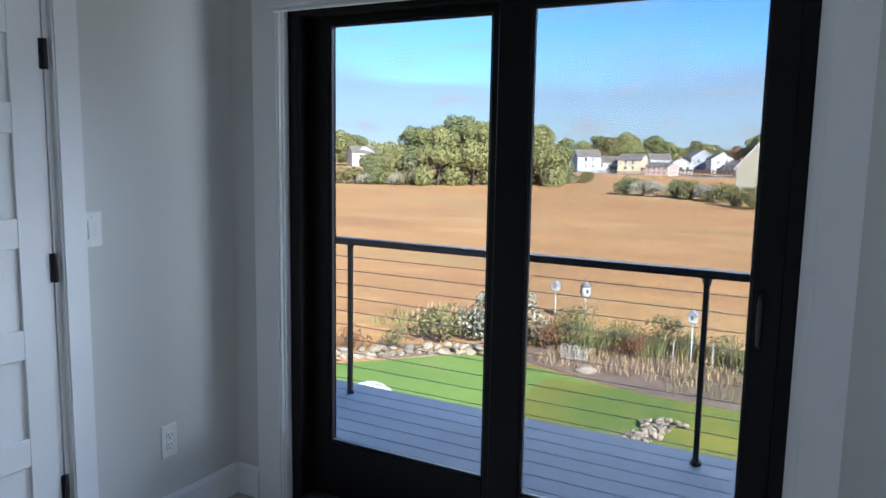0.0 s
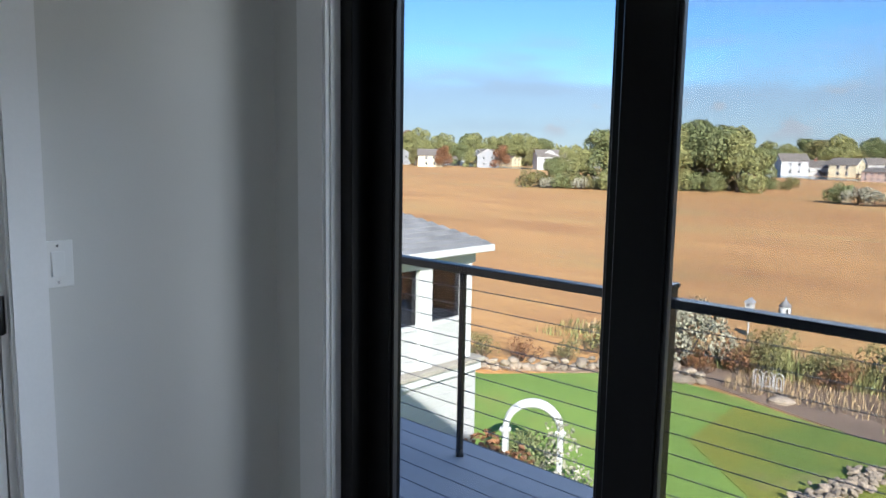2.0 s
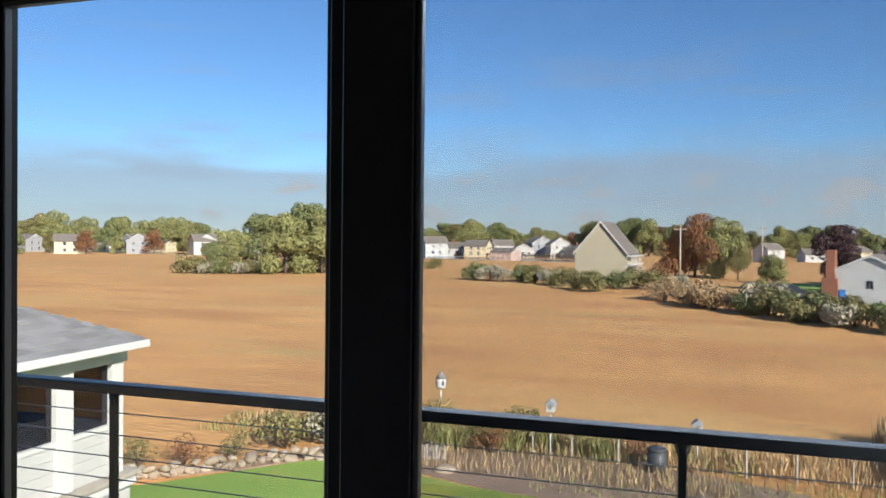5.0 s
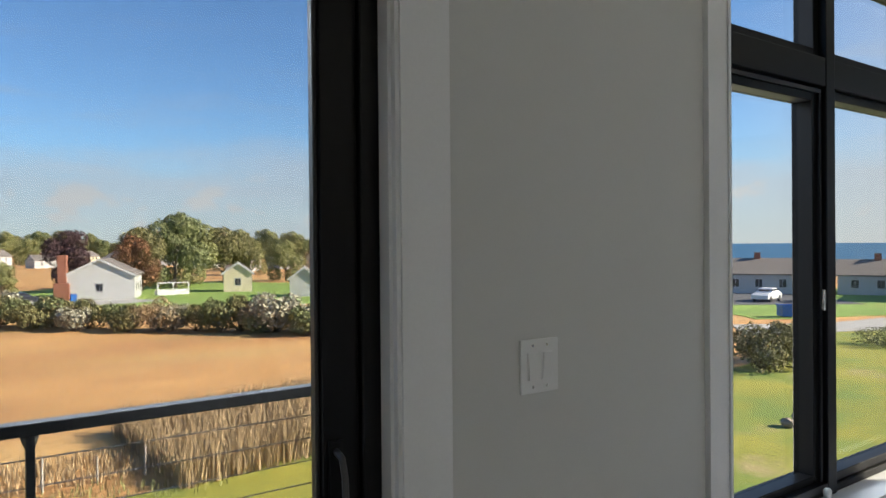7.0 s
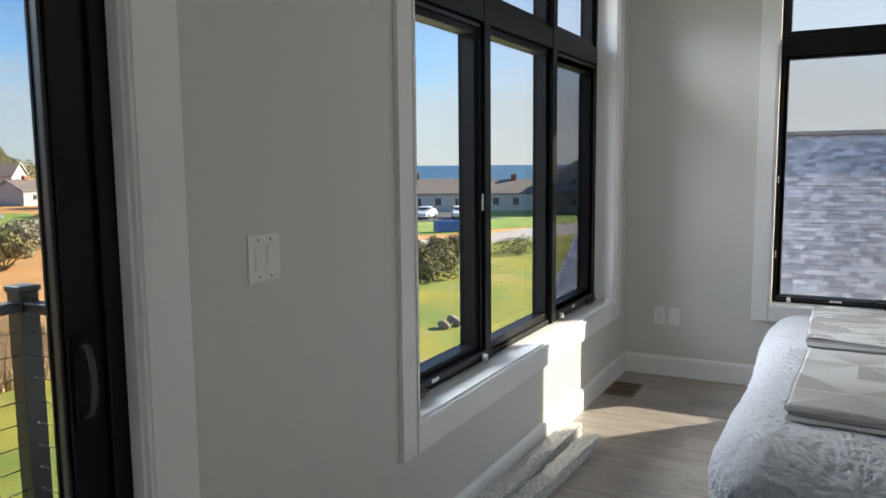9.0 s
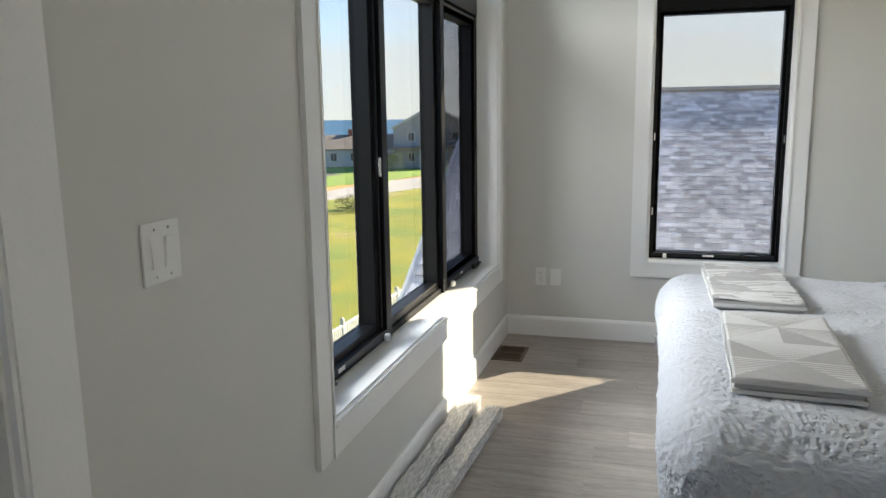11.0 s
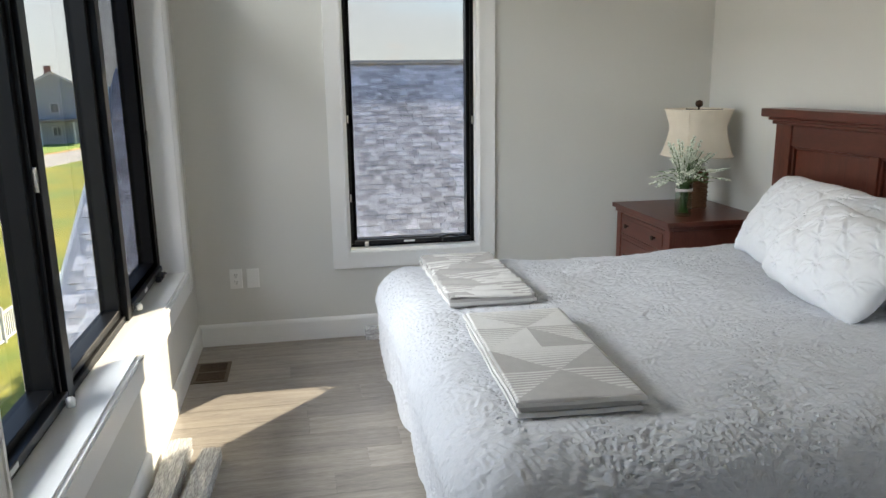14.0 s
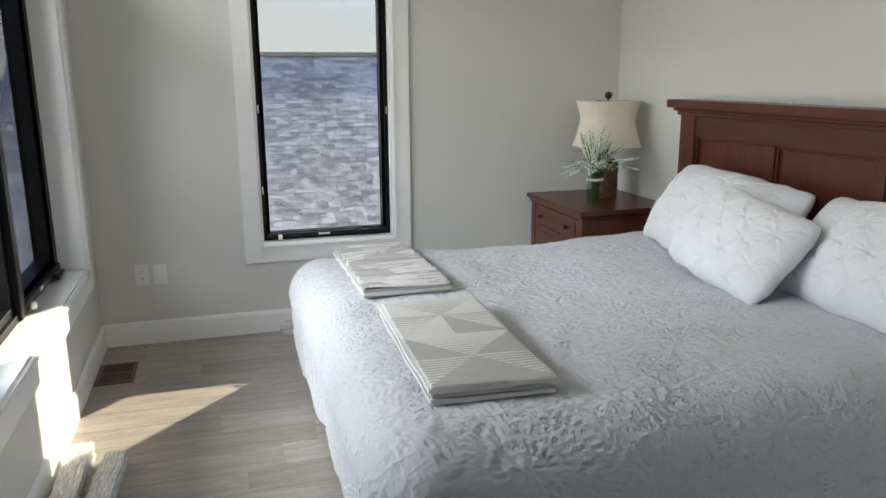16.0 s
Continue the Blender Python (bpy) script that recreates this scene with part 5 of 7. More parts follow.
def shrub(label, h, spread, leaf, seed, n=900, leaf_size=0.12, group=""):
    rng = random.Random(seed)
    e = thing("shrub", (0, 0, 0), label, "shrub", group)
    bm = bmesh.new()
    lumps = []
    for k in range(9):
        a = k * 2.4 + rng.uniform(-0.5, 0.5)
        r = spread * rng.uniform(0.1, 0.75)
        c = (r * math.cos(a), r * math.sin(a), h * rng.uniform(0.3, 0.78))
        tube([(0.04 * k, 0, -0.1), (c[0] * 0.6, c[1] * 0.6, c[2] * 0.6), c], 0.02 * h, 4, bm, 0.4)
        lumps.append((c, spread * rng.uniform(0.28, 0.46)))
    part("stems", bm, M_BARK, e)
    part("foliage", leaf_cloud(rng, lumps, n, leaf_size), leaf, e)
    return e


def at(x, y, scale=1.0, turn=0.0, z=G):
    return Matrix.Translation((x, y, z)) @ Matrix.Rotation(turn, 4, "Z") @ Matrix.Scale(scale, 4)


def set_at(ob, m):
    ob.matrix_world = m
    return ob


rng = random.Random(21)
# island of oaks and cedars in the marsh
oak = set_at(tree("broad green oak on the marsh island", 12, 6.0, M_LEAF, 1, 11000, 0.235, 0.15, group="trees on the marsh island"), at(-77, 138, 1.0))
oak2 = set_at(tree("darker green oak on the marsh island", 12, 5.5, M_LEAF_DARK, 2, 11000, 0.225, 0.15, group="trees on the marsh island"), at(-64, 150, 1.05))
for x, y, s, o in ((-88, 136, 0.72, oak), (-83, 140, 0.95, oak2), (-80, 150, 1.1, oak), (-71, 143, 1.08, oak), (-70, 156, 1.15, oak2), (-60, 154, 1.05, oak), (-58, 160, 0.7, oak2),
                   (-66, 160, 1.1, oak), (-75, 147, 1.15, oak2), (-91, 133, 0.5, oak2)):
    copy_thing(o, at(x, y, s, rng.uniform(0, 6)))
scrub = set_at(shrub("low scrub at the marsh edge", 2.2, 2.4, M_LEAF_OLIVE, 5, 1300, 0.16, group="scrub on the marsh"), at(-92, 131, 1.2))
scrub_pale = set_at(shrub("pale seeding groundsel shrub", 2.2, 1.9, M_LEAF_PALE, 6, 1500, 0.12, group="pale shrubs"), at(-84, 132, 1.2))
scrub_dark = set_at(shrub("dark green marsh shrub", 2.4, 2.2, M_LEAF_DARK, 7, 1500, 0.14, group="scrub on the marsh"), at(-79, 134, 1.1))
for k in range(16):
    t = k / 15
    copy_thing((scrub, scrub_pale, scrub_dark, scrub)[k % 4], at(-94 + 37 * t + rng.uniform(-1, 1), 130 + 36 * t * t + 10 * t + rng.uniform(-1.5, 0.5), rng.uniform(0.8, 1.5), rng.uniform(0, 6)))
# second low island and the hedge line that runs in front of the houses
for x, y, s, o in ((-35, 134, 1.9, scrub_dark), (-32, 132, 1.7, scrub_pale), (-29, 131, 1.5, scrub_pale), (-26, 133, 1.8, scrub_dark), (-23, 129, 1.5, scrub), (-20, 126, 1.6, scrub_pale), (-17, 122, 1.5, scrub),
                   (-14, 116, 1.3, scrub), (-11, 112, 1.4, scrub), (-8, 120, 1.7, scrub_dark), (-5, 122, 1.6, scrub), (-2, 121, 1.5, scrub), (-12, 124, 1.6, scrub_dark), (1, 118, 1.5, scrub_pale)):
    copy_thing(o, at(x, y, s * 0.68, rng.uniform(0, 6)))
brown = set_at(shrub("brown twiggy autumn shrub", 2.6, 2.2, M_REED, 8, 1500, 0.12, group="hedge shrubs"), at(2.5, 92, 0.95))
green = set_at(shrub("green hedge shrub beside the marsh", 2.4, 2.2, M_LEAF_DARK, 9, 1700, 0.13, group="hedge shrubs"), at(8, 84, 0.95))
olive = set_at(shrub("olive hedge shrub beside the marsh", 2.4, 2.2, M_LEAF_OLIVE, 10, 1700, 0.13, group="hedge shrubs"), at(12, 78, 0.95))
for k in range(30):
    t = k / 29
    x, y = 0 + 34 * t, 97 - 42 * t ** 0.9
    copy_thing((brown, olive, green, olive, scrub_pale, green)[(k * 5) % 6 if t > 0.22 else 0], at(x + rng.uniform(-1.2, 1.2), y + rng.uniform(-1, 2.5), rng.uniform(0.85, 1.4), rng.uniform(0, 6)))
for k in range(10):
    copy_thing((green, scrub_pale, olive, brown)[k % 4], at(30 + 2.2 * k + rng.uniform(-1, 1), 57 + 1.2 * k + rng.uniform(-2, 2), rng.uniform(0.9, 1.4), rng.uniform(0, 6)))

# trees among the far houses
rust = set_at(tree("rust-red autumn maple tree", 12, 5.5, M_LEAF_RED, 31, 7000, 0.24, 0.2, group="trees among the houses"), at(4.5, 165, 1.05))
plum = set_at(tree("dark purple plum tree", 11, 4.2, M_LEAF_PURPLE, 32, 7000, 0.21, 0.25, group="trees among the houses"), at(27, 140, 0.95))
autumn = set_at(tree("olive and amber autumn tree", 12, 5.0, M_LEAF_OLIVE, 33, 7000, 0.24, 0.2, group="trees among the houses"), at(38, 136, 0.9))
for x, y, s, o in ((9, 166, 1.0, oak), (0.5, 166, 0.7, rust), (12.5, 158, 0.6, autumn), (15.5, 128, 0.45, oak), (45, 140, 1.05, oak2), (49, 145, 1.0, oak), (36, 134, 0.75, rust), (58, 150, 1.05, autumn), (63, 152, 0.95, autumn),
                   (30.0, -3.1, 0.695, autumn), (30.3, -5.7, 0.72, autumn), (72, 150, 0.7, oak), (24.5, 119, 0.33, oak2), (80, 190, 0.8, oak), (95, 170, 0.8, autumn)):
    copy_thing(o, at(x, y, s, rng.uniform(0, 6)))
# far belt of woods, left and right
for k in range(150):
    yaw = radians(62 - k * 0.63)
    d = rng.uniform(360, 460)
    o = (oak, oak2, autumn, oak, autumn, rust)[rng.randrange(6) if rng.random() < 0.4 else rng.randrange(4)]
    if abs(math.degrees(yaw) - 33) < 2:
        continue
    copy_thing(o, at(1.5 - d * math.sin(yaw), -1 + d * math.cos(yaw), rng.uniform(0.8, 1.45), rng.uniform(0, 6)))

for yaw, d, sc, o in ((52, 330, 0.7, oak), (49.6, 335, 0.8, autumn), (47.2, 325, 0.6, oak2), (45.2, 340, 0.75, autumn), (43.0, 330, 0.7, rust), (41.0, 335, 0.6, oak), (38.6, 330, 0.75, rust), (36.6, 325, 0.55, autumn), (33.2, 320, 0.6, oak2)):
    copy_thing(o, at(1.3 - d * math.sin(radians(yaw)), -1 + d * math.cos(radians(yaw)), sc, yaw))

far_lumps = []
for k in range(230):
    a = radians(64 - k * 0.53)
    d = rng.uniform(640, 720)
    far_lumps.append(((1.5 - d * math.sin(a), -1 + d * math.cos(a), G + rng.uniform(2, 7)), rng.uniform(5, 8.5)))
tagged(new("far_woods", finish("far_woods", leaf_cloud(random.Random(77), far_lumps, 9000, 1.9), M_LEAF)), "distant line of green woods on the horizon", "woods", kind="stuff")


# ---- houses ----
def house(label, w, d, h, rise, wall, roof, group="", windows=2, storeys=1, chimney=False, door=True, over=0.35, category="house", trim_white=True):
    """A gabled house at the origin: the ridge runs along y, the gable faces -y."""
    e = thing("house", (0, 0, 0), label, category, group)
    bm = bmesh.new()
    p = [(-w / 2, 0), (w / 2, 0), (w / 2, h), (0, h + rise), (-w / 2, h)]
    f = [bm.verts.new((x, -d / 2, z)) for x, z in p]
    b = [bm.verts.new((x, d / 2, z)) for x, z in p]
    bm.faces.new(f)
    bm.faces.new(b[::-1])
    for i in range(5):
        bm.faces.new((f[i], b[i], b[(i + 1) % 5], f[(i + 1) % 5]))
    wl_ob = part("wall", bm, wall, e)
    k = rise / (w / 2)
    bm = bmesh.new()
    for s in (-1, 1):
        lo, hi = (s * (w / 2 + over), h - k * over), (0, h + rise)
        q = []
        for y in (-d / 2 - over, d / 2 + over):
            for dz in (0.03, 0.2):
                q += [bm.verts.new((lo[0], y, lo[1] + dz)), bm.verts.new((hi[0], y, hi[1] + dz))]
        for fc in ((0, 1, 3, 2), (4, 6, 7, 5), (0, 4, 5, 1), (2, 3, 7, 6), (0, 2, 6, 4), (1, 5, 7, 3)):
            bm.faces.new([q[i] for i in fc])
    rf = part("roof", bm, roof, e)
    if trim_white:
        bm = bmesh.new()
        for s in (-1, 1):
            a0, a1 = Vector((s * (w / 2 + over), -d / 2 - over - 0.04, h - k * over - 0.12)), Vector((0, -d / 2 - over - 0.04, h + rise - 0.12))
            q = [bm.verts.new(v) for v in (a0, a1, a1 + Vector((0, 0, 0.3)), a0 + Vector((0, 0, 0.3)))]
            q2 = [bm.verts.new(v.co + Vector((0, 0.035, 0))) for v in q]
            bm.faces.new(q)
            bm.faces.new(q2[::-1])
            for i in range(4):
                bm.faces.new((q[i], q2[i], q2[(i + 1) % 4], q[(i + 1) % 4]))
        part("rake_board", bm, M_VINYL, rf)

    def opening(name, x, y, z, ww, hh, face, m):
        t = 0.04
        if face == "y":
            fr = part(name, boxes((x - ww / 2 - 0.1, x + ww / 2 + 0.1, y - t, y + t, z - 0.1, z + hh + 0.1)), M_VINYL, e)
            part("pane", boxes((x - ww / 2, x - 0.03, y - t - 0.02, y - t + 0.01, z, z + hh), (x + 0.03, x + ww / 2, y - t - 0.02, y - t + 0.01, z, z + hh)), m, fr)
        else:
            s = 1 if x > 0 else -1
            fr = part(name, boxes((x - t, x + t, y - ww / 2 - 0.1, y + ww / 2 + 0.1, z - 0.1, z + hh + 0.1)), M_VINYL, e)
            xa, xb = sorted((x + s * t - s * 0.01, x + s * (t + 0.02)))
            part("pane", boxes((xa, xb, y - ww / 2, y - 0.03, z, z + hh), (xa, xb, y + 0.03, y + ww / 2, z, z + hh)), m, fr)
    sh_ = h / storeys
    for st in range(storeys):
        for i in range(windows):
            opening("window", (i - (windows - 1) / 2) * w / (windows + 0.6), -d / 2, st * sh_ + sh_ * 0.36, 0.9, 1.15, "y", M_PANE)
        for s in (-1, 1):
            for i in range(max(1, int(d // 3.5))):
                opening("window", s * w / 2, (i - (max(1, int(d // 3.5)) - 1) / 2) * 3.2, st * sh_ + sh_ * 0.36, 0.95, 1.15, "x", M_PANE)
    if chimney:
        c = part("chimney", boxes((-0.45, 0.45, d * 0.1, d * 0.1 + 0.9, h + rise * 0.5, h + rise + 1.0)), M_BRICKS, e)
        part("chimney_cap", boxes((-0.52, 0.52, d * 0.1 - 0.07, d * 0.1 + 0.97, h + rise + 1.0, h + rise + 1.12)), M_CONCRETE, c)
    return e


hA = set_at(house("white two-storey house with a grey roof", 8, 10, 5.6, 2.6, M_SIDING, M_ROOF_BROWN, "far village houses", 2, 2), at(-182, 262, 1.0, 0.5))
hB = set_at(house("white bungalow with a brown roof", 9, 12, 3.2, 2.2, M_SIDING, M_ROOF_BROWN, "far village houses", 3, 1, True), at(-118, 330, 1.0, 1.2))
hC = set_at(house("grey two-storey house with white trim", 9, 9, 5.4, 2.8, M_SIDING_GREY, M_ROOF_BROWN, "far village houses", 2, 2), at(-214, 258, 1.0, 0.8))
hD = set_at(house("pale pink house with a brown roof", 12, 14, 4.8, 2.2, M_SIDING_PINK, M_ROOF_BROWN, "far village houses", 3, 2), at(-58, 262, 0.62, 1.3))
hE = set_at(house("cream house with a grey roof", 8, 10, 4.6, 2.4, M_SIDING_CREAM, M_ROOF_BROWN, "far village houses", 2, 2), at(-240, 245, 1.0, 0.9))
for yaw, d, o in ((51, 372, hC), (48.5, 350, hD), (46.4, 372, hC), (44, 335, hE), (42.3, 385, hB), (39.8, 352, hC), (37.9, 382, hE), (35.2, 318, hA), (34.2, 320, hC), (31.5, 360, hC), (20.5, 335, hB), (18.2, 322, hA), (16.4, 330, hB), (14.8, 320, hE),
                  (13.0, 325, hA), (11.5, 318, hB), (10.2, 330, hC), (8.8, 315, hA), (7.2, 305, hB), (5.6, 330, hB), (-3, 330, hB), (-6, 300, hA), (-9, 320, hB), (-11.5, 340, hE), (-14, 300, hB), (-16.5, 330, hA), (-19, 280, hB), (-22, 240, hA),
                  (-25, 260, hB), (-28, 230, hE), (-31, 205, hA), (-33, 180, hB), (-34.5, 230, hD), (-36.5, 160, hB), (-39, 200, hA), (-41, 170, hB), (-43, 140, hE), (-45.5, 175, hB), (-48, 150, hA), (-50, 185, hC), (-52.5, 160, hB), (-47, 120, hD), (-40, 128, hA), (-42.3, 150, hB), (-44.5, 118, hB), (-46.2, 145, hA), (-48.8, 128, hB), (-50.8, 118, hE), (-53.5, 135, hA), (-55.5, 150, hB), (-51.5, 220, hA), (-37.5, 250, hA), (-30, 280, hB), (-20.5, 330, hA)):
    a = radians(yaw)
    copy_thing(o, at(1.3 - d * math.sin(a), -1 + d * math.cos(a), rng.uniform(0.85, 1.1), rng.choice((0.0, 1.57, 0.6, 2.2)) + rng.uniform(-0.3, 0.3)))
# tan house whose blank gable faces the marsh, with a white balcony at its side
tan = set_at(house("tan sided house with a blank gable and white trim", 8.8, 12, 5.6, 5.2, M_SIDING_TAN, M_ROOF_BROWN, "", 0, 1), at(-11.0, 136, 1.0, -0.10))
for k in range(5):
    o = part("balcony_post", boxes((5.2, 5.35, -5.6 + k * 2.4, -5.45 + k * 2.4, 0.0, 5.0)), M_VINYL, tan)
    o.matrix_parent_inverse = Matrix.Identity(4)
for z in (2.5, 3.4, 4.9):
    b = part("balcony_rail", boxes((4.4, 5.6, -5.8, 5.8, z, z + 0.18)), M_VINYL, tan)
    b.matrix_parent_inverse = Matrix.Identity(4)
near = set_at(house("low white house with a brown roof", 9.5, 11, 3.6, 2.3, M_SIDING, M_ROOF_BROWN, "", 1, 1), at(28.5, 121, 1.0, -0.35))
ch = part("brick_chimney", boxes((-5.5, -4.3, -5.9, -4.6, 0.0, 6.6), (-6.0, -3.9, -6.1, -4.4, 0.0, 2.6), bevel=0.05, segments=1), M_BRICKS, near, "tall red brick chimney")
ch.matrix_parent_inverse = Matrix.Identity(4)
set_at(house("small cream garden shed", 4.6, 4.0, 3.2, 1.7, M_SIDING_CREAM, M_ROOF_BROWN, "sheds", 1, 1, category="shed"), at(50, 122, 1.0, -0.4))
set_at(house("small white garden shed", 4.2, 4.0, 2.8, 1.6, M_SIDING, M_ROOF_BROWN, "sheds", 0, 1, category="shed"), at(53, 103, 1.0, -0.5))
set_at(house("small pink garden shed", 4.4, 4.0, 2.9, 1.6, M_SIDING_PINK, M_ROOF_BROWN, "sheds", 1, 1, category="shed"), at(46, 78, 1.0, -0.5))
deck_w = solid("white_porch", boxes((36, 41, 120, 121.5, G, G + 0.9), (36, 36.2, 120, 120.2, G + 0.9, G + 2.0), (38.4, 38.6, 120, 120.2, G + 0.9, G + 2.0), (40.8, 41, 120, 120.2, G + 0.9, G + 2.0), (36, 41, 120, 120.2, G + 1.9, G + 2.05)),
               M_VINYL, "low white porch beside the white house", "porch")
# houses towards the sea
set_at(house("long white house with a brown roof near the sea", 11, 15, 2.9, 2.1, M_SIDING, M_ROOF_BROWN, "houses by the sea", 3, 1, True), at(110, 60, 1.0, 0.5))
set_at(house("white house with an attached garage by the sea", 10, 14, 2.8, 2.0, M_SIDING, M_ROOF_BROWN, "houses by the sea", 2, 1, True), at(118, 46, 1.0, 0.42))
gh = set_at(house("grey two-storey house with white trim by the road", 12, 15, 6.2, 3.2, M_SIDING_GREY, M_ROOF_BROWN, "houses by the sea", 3, 2, True), at(118, 34, 1.0, -1.25))
for k in range(4):
    o = part("porch_post", boxes((-6 + k * 4 - 0.12, -6 + k * 4 + 0.12, -9.6, -9.4, 0, 3.0)), M_VINYL, gh)
    o.matrix_parent_inverse = Matrix.Identity(4)
o = part("porch_roof", boxes((-6.6, 6.6, -9.9, -7.4, 3.0, 3.35), bevel=0.05, segments=1), M_ROOF_BROWN, gh)
o.matrix_parent_inverse = Matrix.Identity(4)
set_at(house("grey house with a brown roof at the shore", 11, 13, 5.6, 3.0, M_SIDING_GREY, M_ROOF_BROWN, "houses by the sea", 2, 2), at(150, 22, 1.0, -1.4))
set_at(house("white house with a brown roof at the shore", 11, 13, 3.0, 2.1, M_SIDING, M_ROOF_BROWN, "houses by the sea", 2, 1), at(140, 110, 1.0, 0.7))


# ---- neighbouring house with a screened porch ----
nb = thing("neighbour_house", (-12.5, 3.5, G), "white neighbouring house with a screened porch upstairs", "house")
PX, PY, PYR = -8.55, 10.42, 10.2
part("lower_wall", boxes((PX - 8, PX, -6, PY + 0.2, G, -3.1)), M_SIDING, nb)
part("band_board", boxes((PX - 8.05, PX + 0.12, -6.05, PY + 0.24, -3.1, -2.9), bevel=0.01), M_VINYL, nb)
part("ledge", boxes((PX - 8.1, PX + 0.2, -6.1, PY + 0.27, -2.9, -2.82)), M_POST, nb)
part("knee_wall", boxes((PX - 8, PX - 0.05, -6, PY - 0.05, -2.82, -1.96)), M_SIDING, nb)
for k in range(4):
    part("clapboard", boxes((PX - 0.052, PX - 0.035, -6, PY - 0.3, -2.80 + k * 0.21, -2.60 + k * 0.21)), M_SIDING, nb)
for k in range(12):
    part("clapboard", boxes((PX - 0.002, PX + 0.014, -6, PY + 0.12, G + 0.1 + k * 0.24, G + 0.325 + k * 0.24)), M_SIDING, nb)
part("porch_sill", boxes((PX - 8, PX, -6, PY, -1.96, -1.88)), M_VINYL, nb)
for y, w in ((PY - 0.15, 0.28), (9.03, 0.36), (6.7, 0.26), (4.2, 0.26)):
    part("porch_post", boxes((PX - 0.22, PX + 0.03, y - w / 2, y + w / 2, -2.81, -0.62), bevel=0.01, segments=1), M_VINYL, nb)
for y in (7.83, 5.4):
    part("screen_mullion", boxes((PX - 0.12, PX - 0.04, y - 0.04, y + 0.04, -1.88, -0.75)), M_VINYL, nb)
M_SCREEN_DARK = screen_material("porch_screen", 0.5)
part("porch_screen", boxes((PX - 0.10, PX - 0.09, -6, PY - 0.1, -1.88, -0.75)), M_SCREEN_DARK, nb, "grey insect screen")
part("porch_screen", boxes((PX - 7.9, PX - 0.1, PY - 0.10, PY - 0.09, -1.88, -0.75)), M_SCREEN_DARK, nb, "grey insect screen")
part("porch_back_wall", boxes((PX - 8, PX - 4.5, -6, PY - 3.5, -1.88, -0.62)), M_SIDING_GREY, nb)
part("fascia", boxes((PX - 8.4, PX + 0.06, -6.4, PY + 0.06, -0.76, -0.44), bevel=0.01, segments=1), M_VINYL, nb)
part("gutter", boxes((PX + 0.30, PX + 0.44, -6.4, PYR + 0.44, -0.50, -0.36), (PX - 8.4, PX + 0.30, PYR + 0.30, PYR + 0.44, -0.50, -0.36), bevel=0.02), M_VINYL, nb)
part("soffit", boxes((PX - 8.4, PX + 0.30, -6.4, PYR + 0.30, -0.44, -0.40)), M_VINYL, nb)
lw = part("lower_window", boxes((PX - 0.03, PX + 0.05, 7.08, 7.94, -4.10, -3.30), bevel=0.01, segments=1), M_VINYL, nb)
for i in range(2):
    for j in range(2):
        part("pane", boxes((PX + 0.051, PX + 0.058, 7.22 + i * 0.30, 7.49 + i * 0.30, -3.96 + j * 0.27, -3.72 + j * 0.27)), M_PANE, lw)
part("utility_box", boxes((PX, PX + 0.22, PY - 1.35, PY - 0.75, -5.3, -4.45), bevel=0.02), M_VINYL, nb)
part("porch_fern", leaf_cloud(random.Random(3), [((PX - 0.8, PY - 2.4, -1.45), 0.42), ((PX - 0.8, PY - 2.1, -1.25), 0.35)], 260, 0.09), M_LEAF, nb, "potted fern behind the screen")
# hipped roof, in rows of shingles on the two slopes
ridge_z, run = 2.0, 4.2
bm = bmesh.new()
ex, ey = PX + 0.42, PYR + 0.42
c = [bm.verts.new(v) for v in ((ex, -6.5, -0.38), (ex, ey, -0.38), (ex - 2 * run, ey, -0.38), (ex - 2 * run, -6.5, -0.38), (ex - run, ey - run, ridge_z - 0.5), (ex - run, -6.5, ridge_z - 0.5))]
for f in ((0, 1, 4, 5), (1, 2, 4), (2, 3, 5, 4), (0, 5, 3), (3, 2, 1, 0)):
    bm.faces.new([c[i] for i in f])
nroof = part("roof", bm, M_ROOF, nb, "grey asphalt shingle roof")
bm = bmesh.new()
slope = (ridge_z - 0.12) / run
rows = 26
for r in range(rows):
    t0, t1 = r / rows, (r + 1.25) / rows
    x0_, x1_ = ex - run * t0, ex - run * min(1, t1)
    za, zb = -0.38 + (ridge_z - 0.12) * t0 + 0.03, -0.38 + (ridge_z - 0.12) * min(1, t1) + 0.012
    yend = ey - run * t0
    y = -1.0 + (r % 2) * 0.15 + rng.random() * 0.1
    while y < yend - 0.05:
        w = rng.choice((0.26, 0.32, 0.4))
        y2 = min(y + w - 0.006, yend)
        v = [bm.verts.new(p) for p in ((x0_, y, za), (x0_, y2, za), (x1_, y2, zb), (x1_, y, zb), (x0_, y, za - 0.03), (x0_, y2, za - 0.03))]
        bm.faces.new(v[:4])
        bm.faces.new((v[4], v[5], v[1], v[0]))
        y += w
tagged(part("shingle_courses", bm, M_ROOF, nb, "overlapping grey asphalt shingles"), kind="stuff")

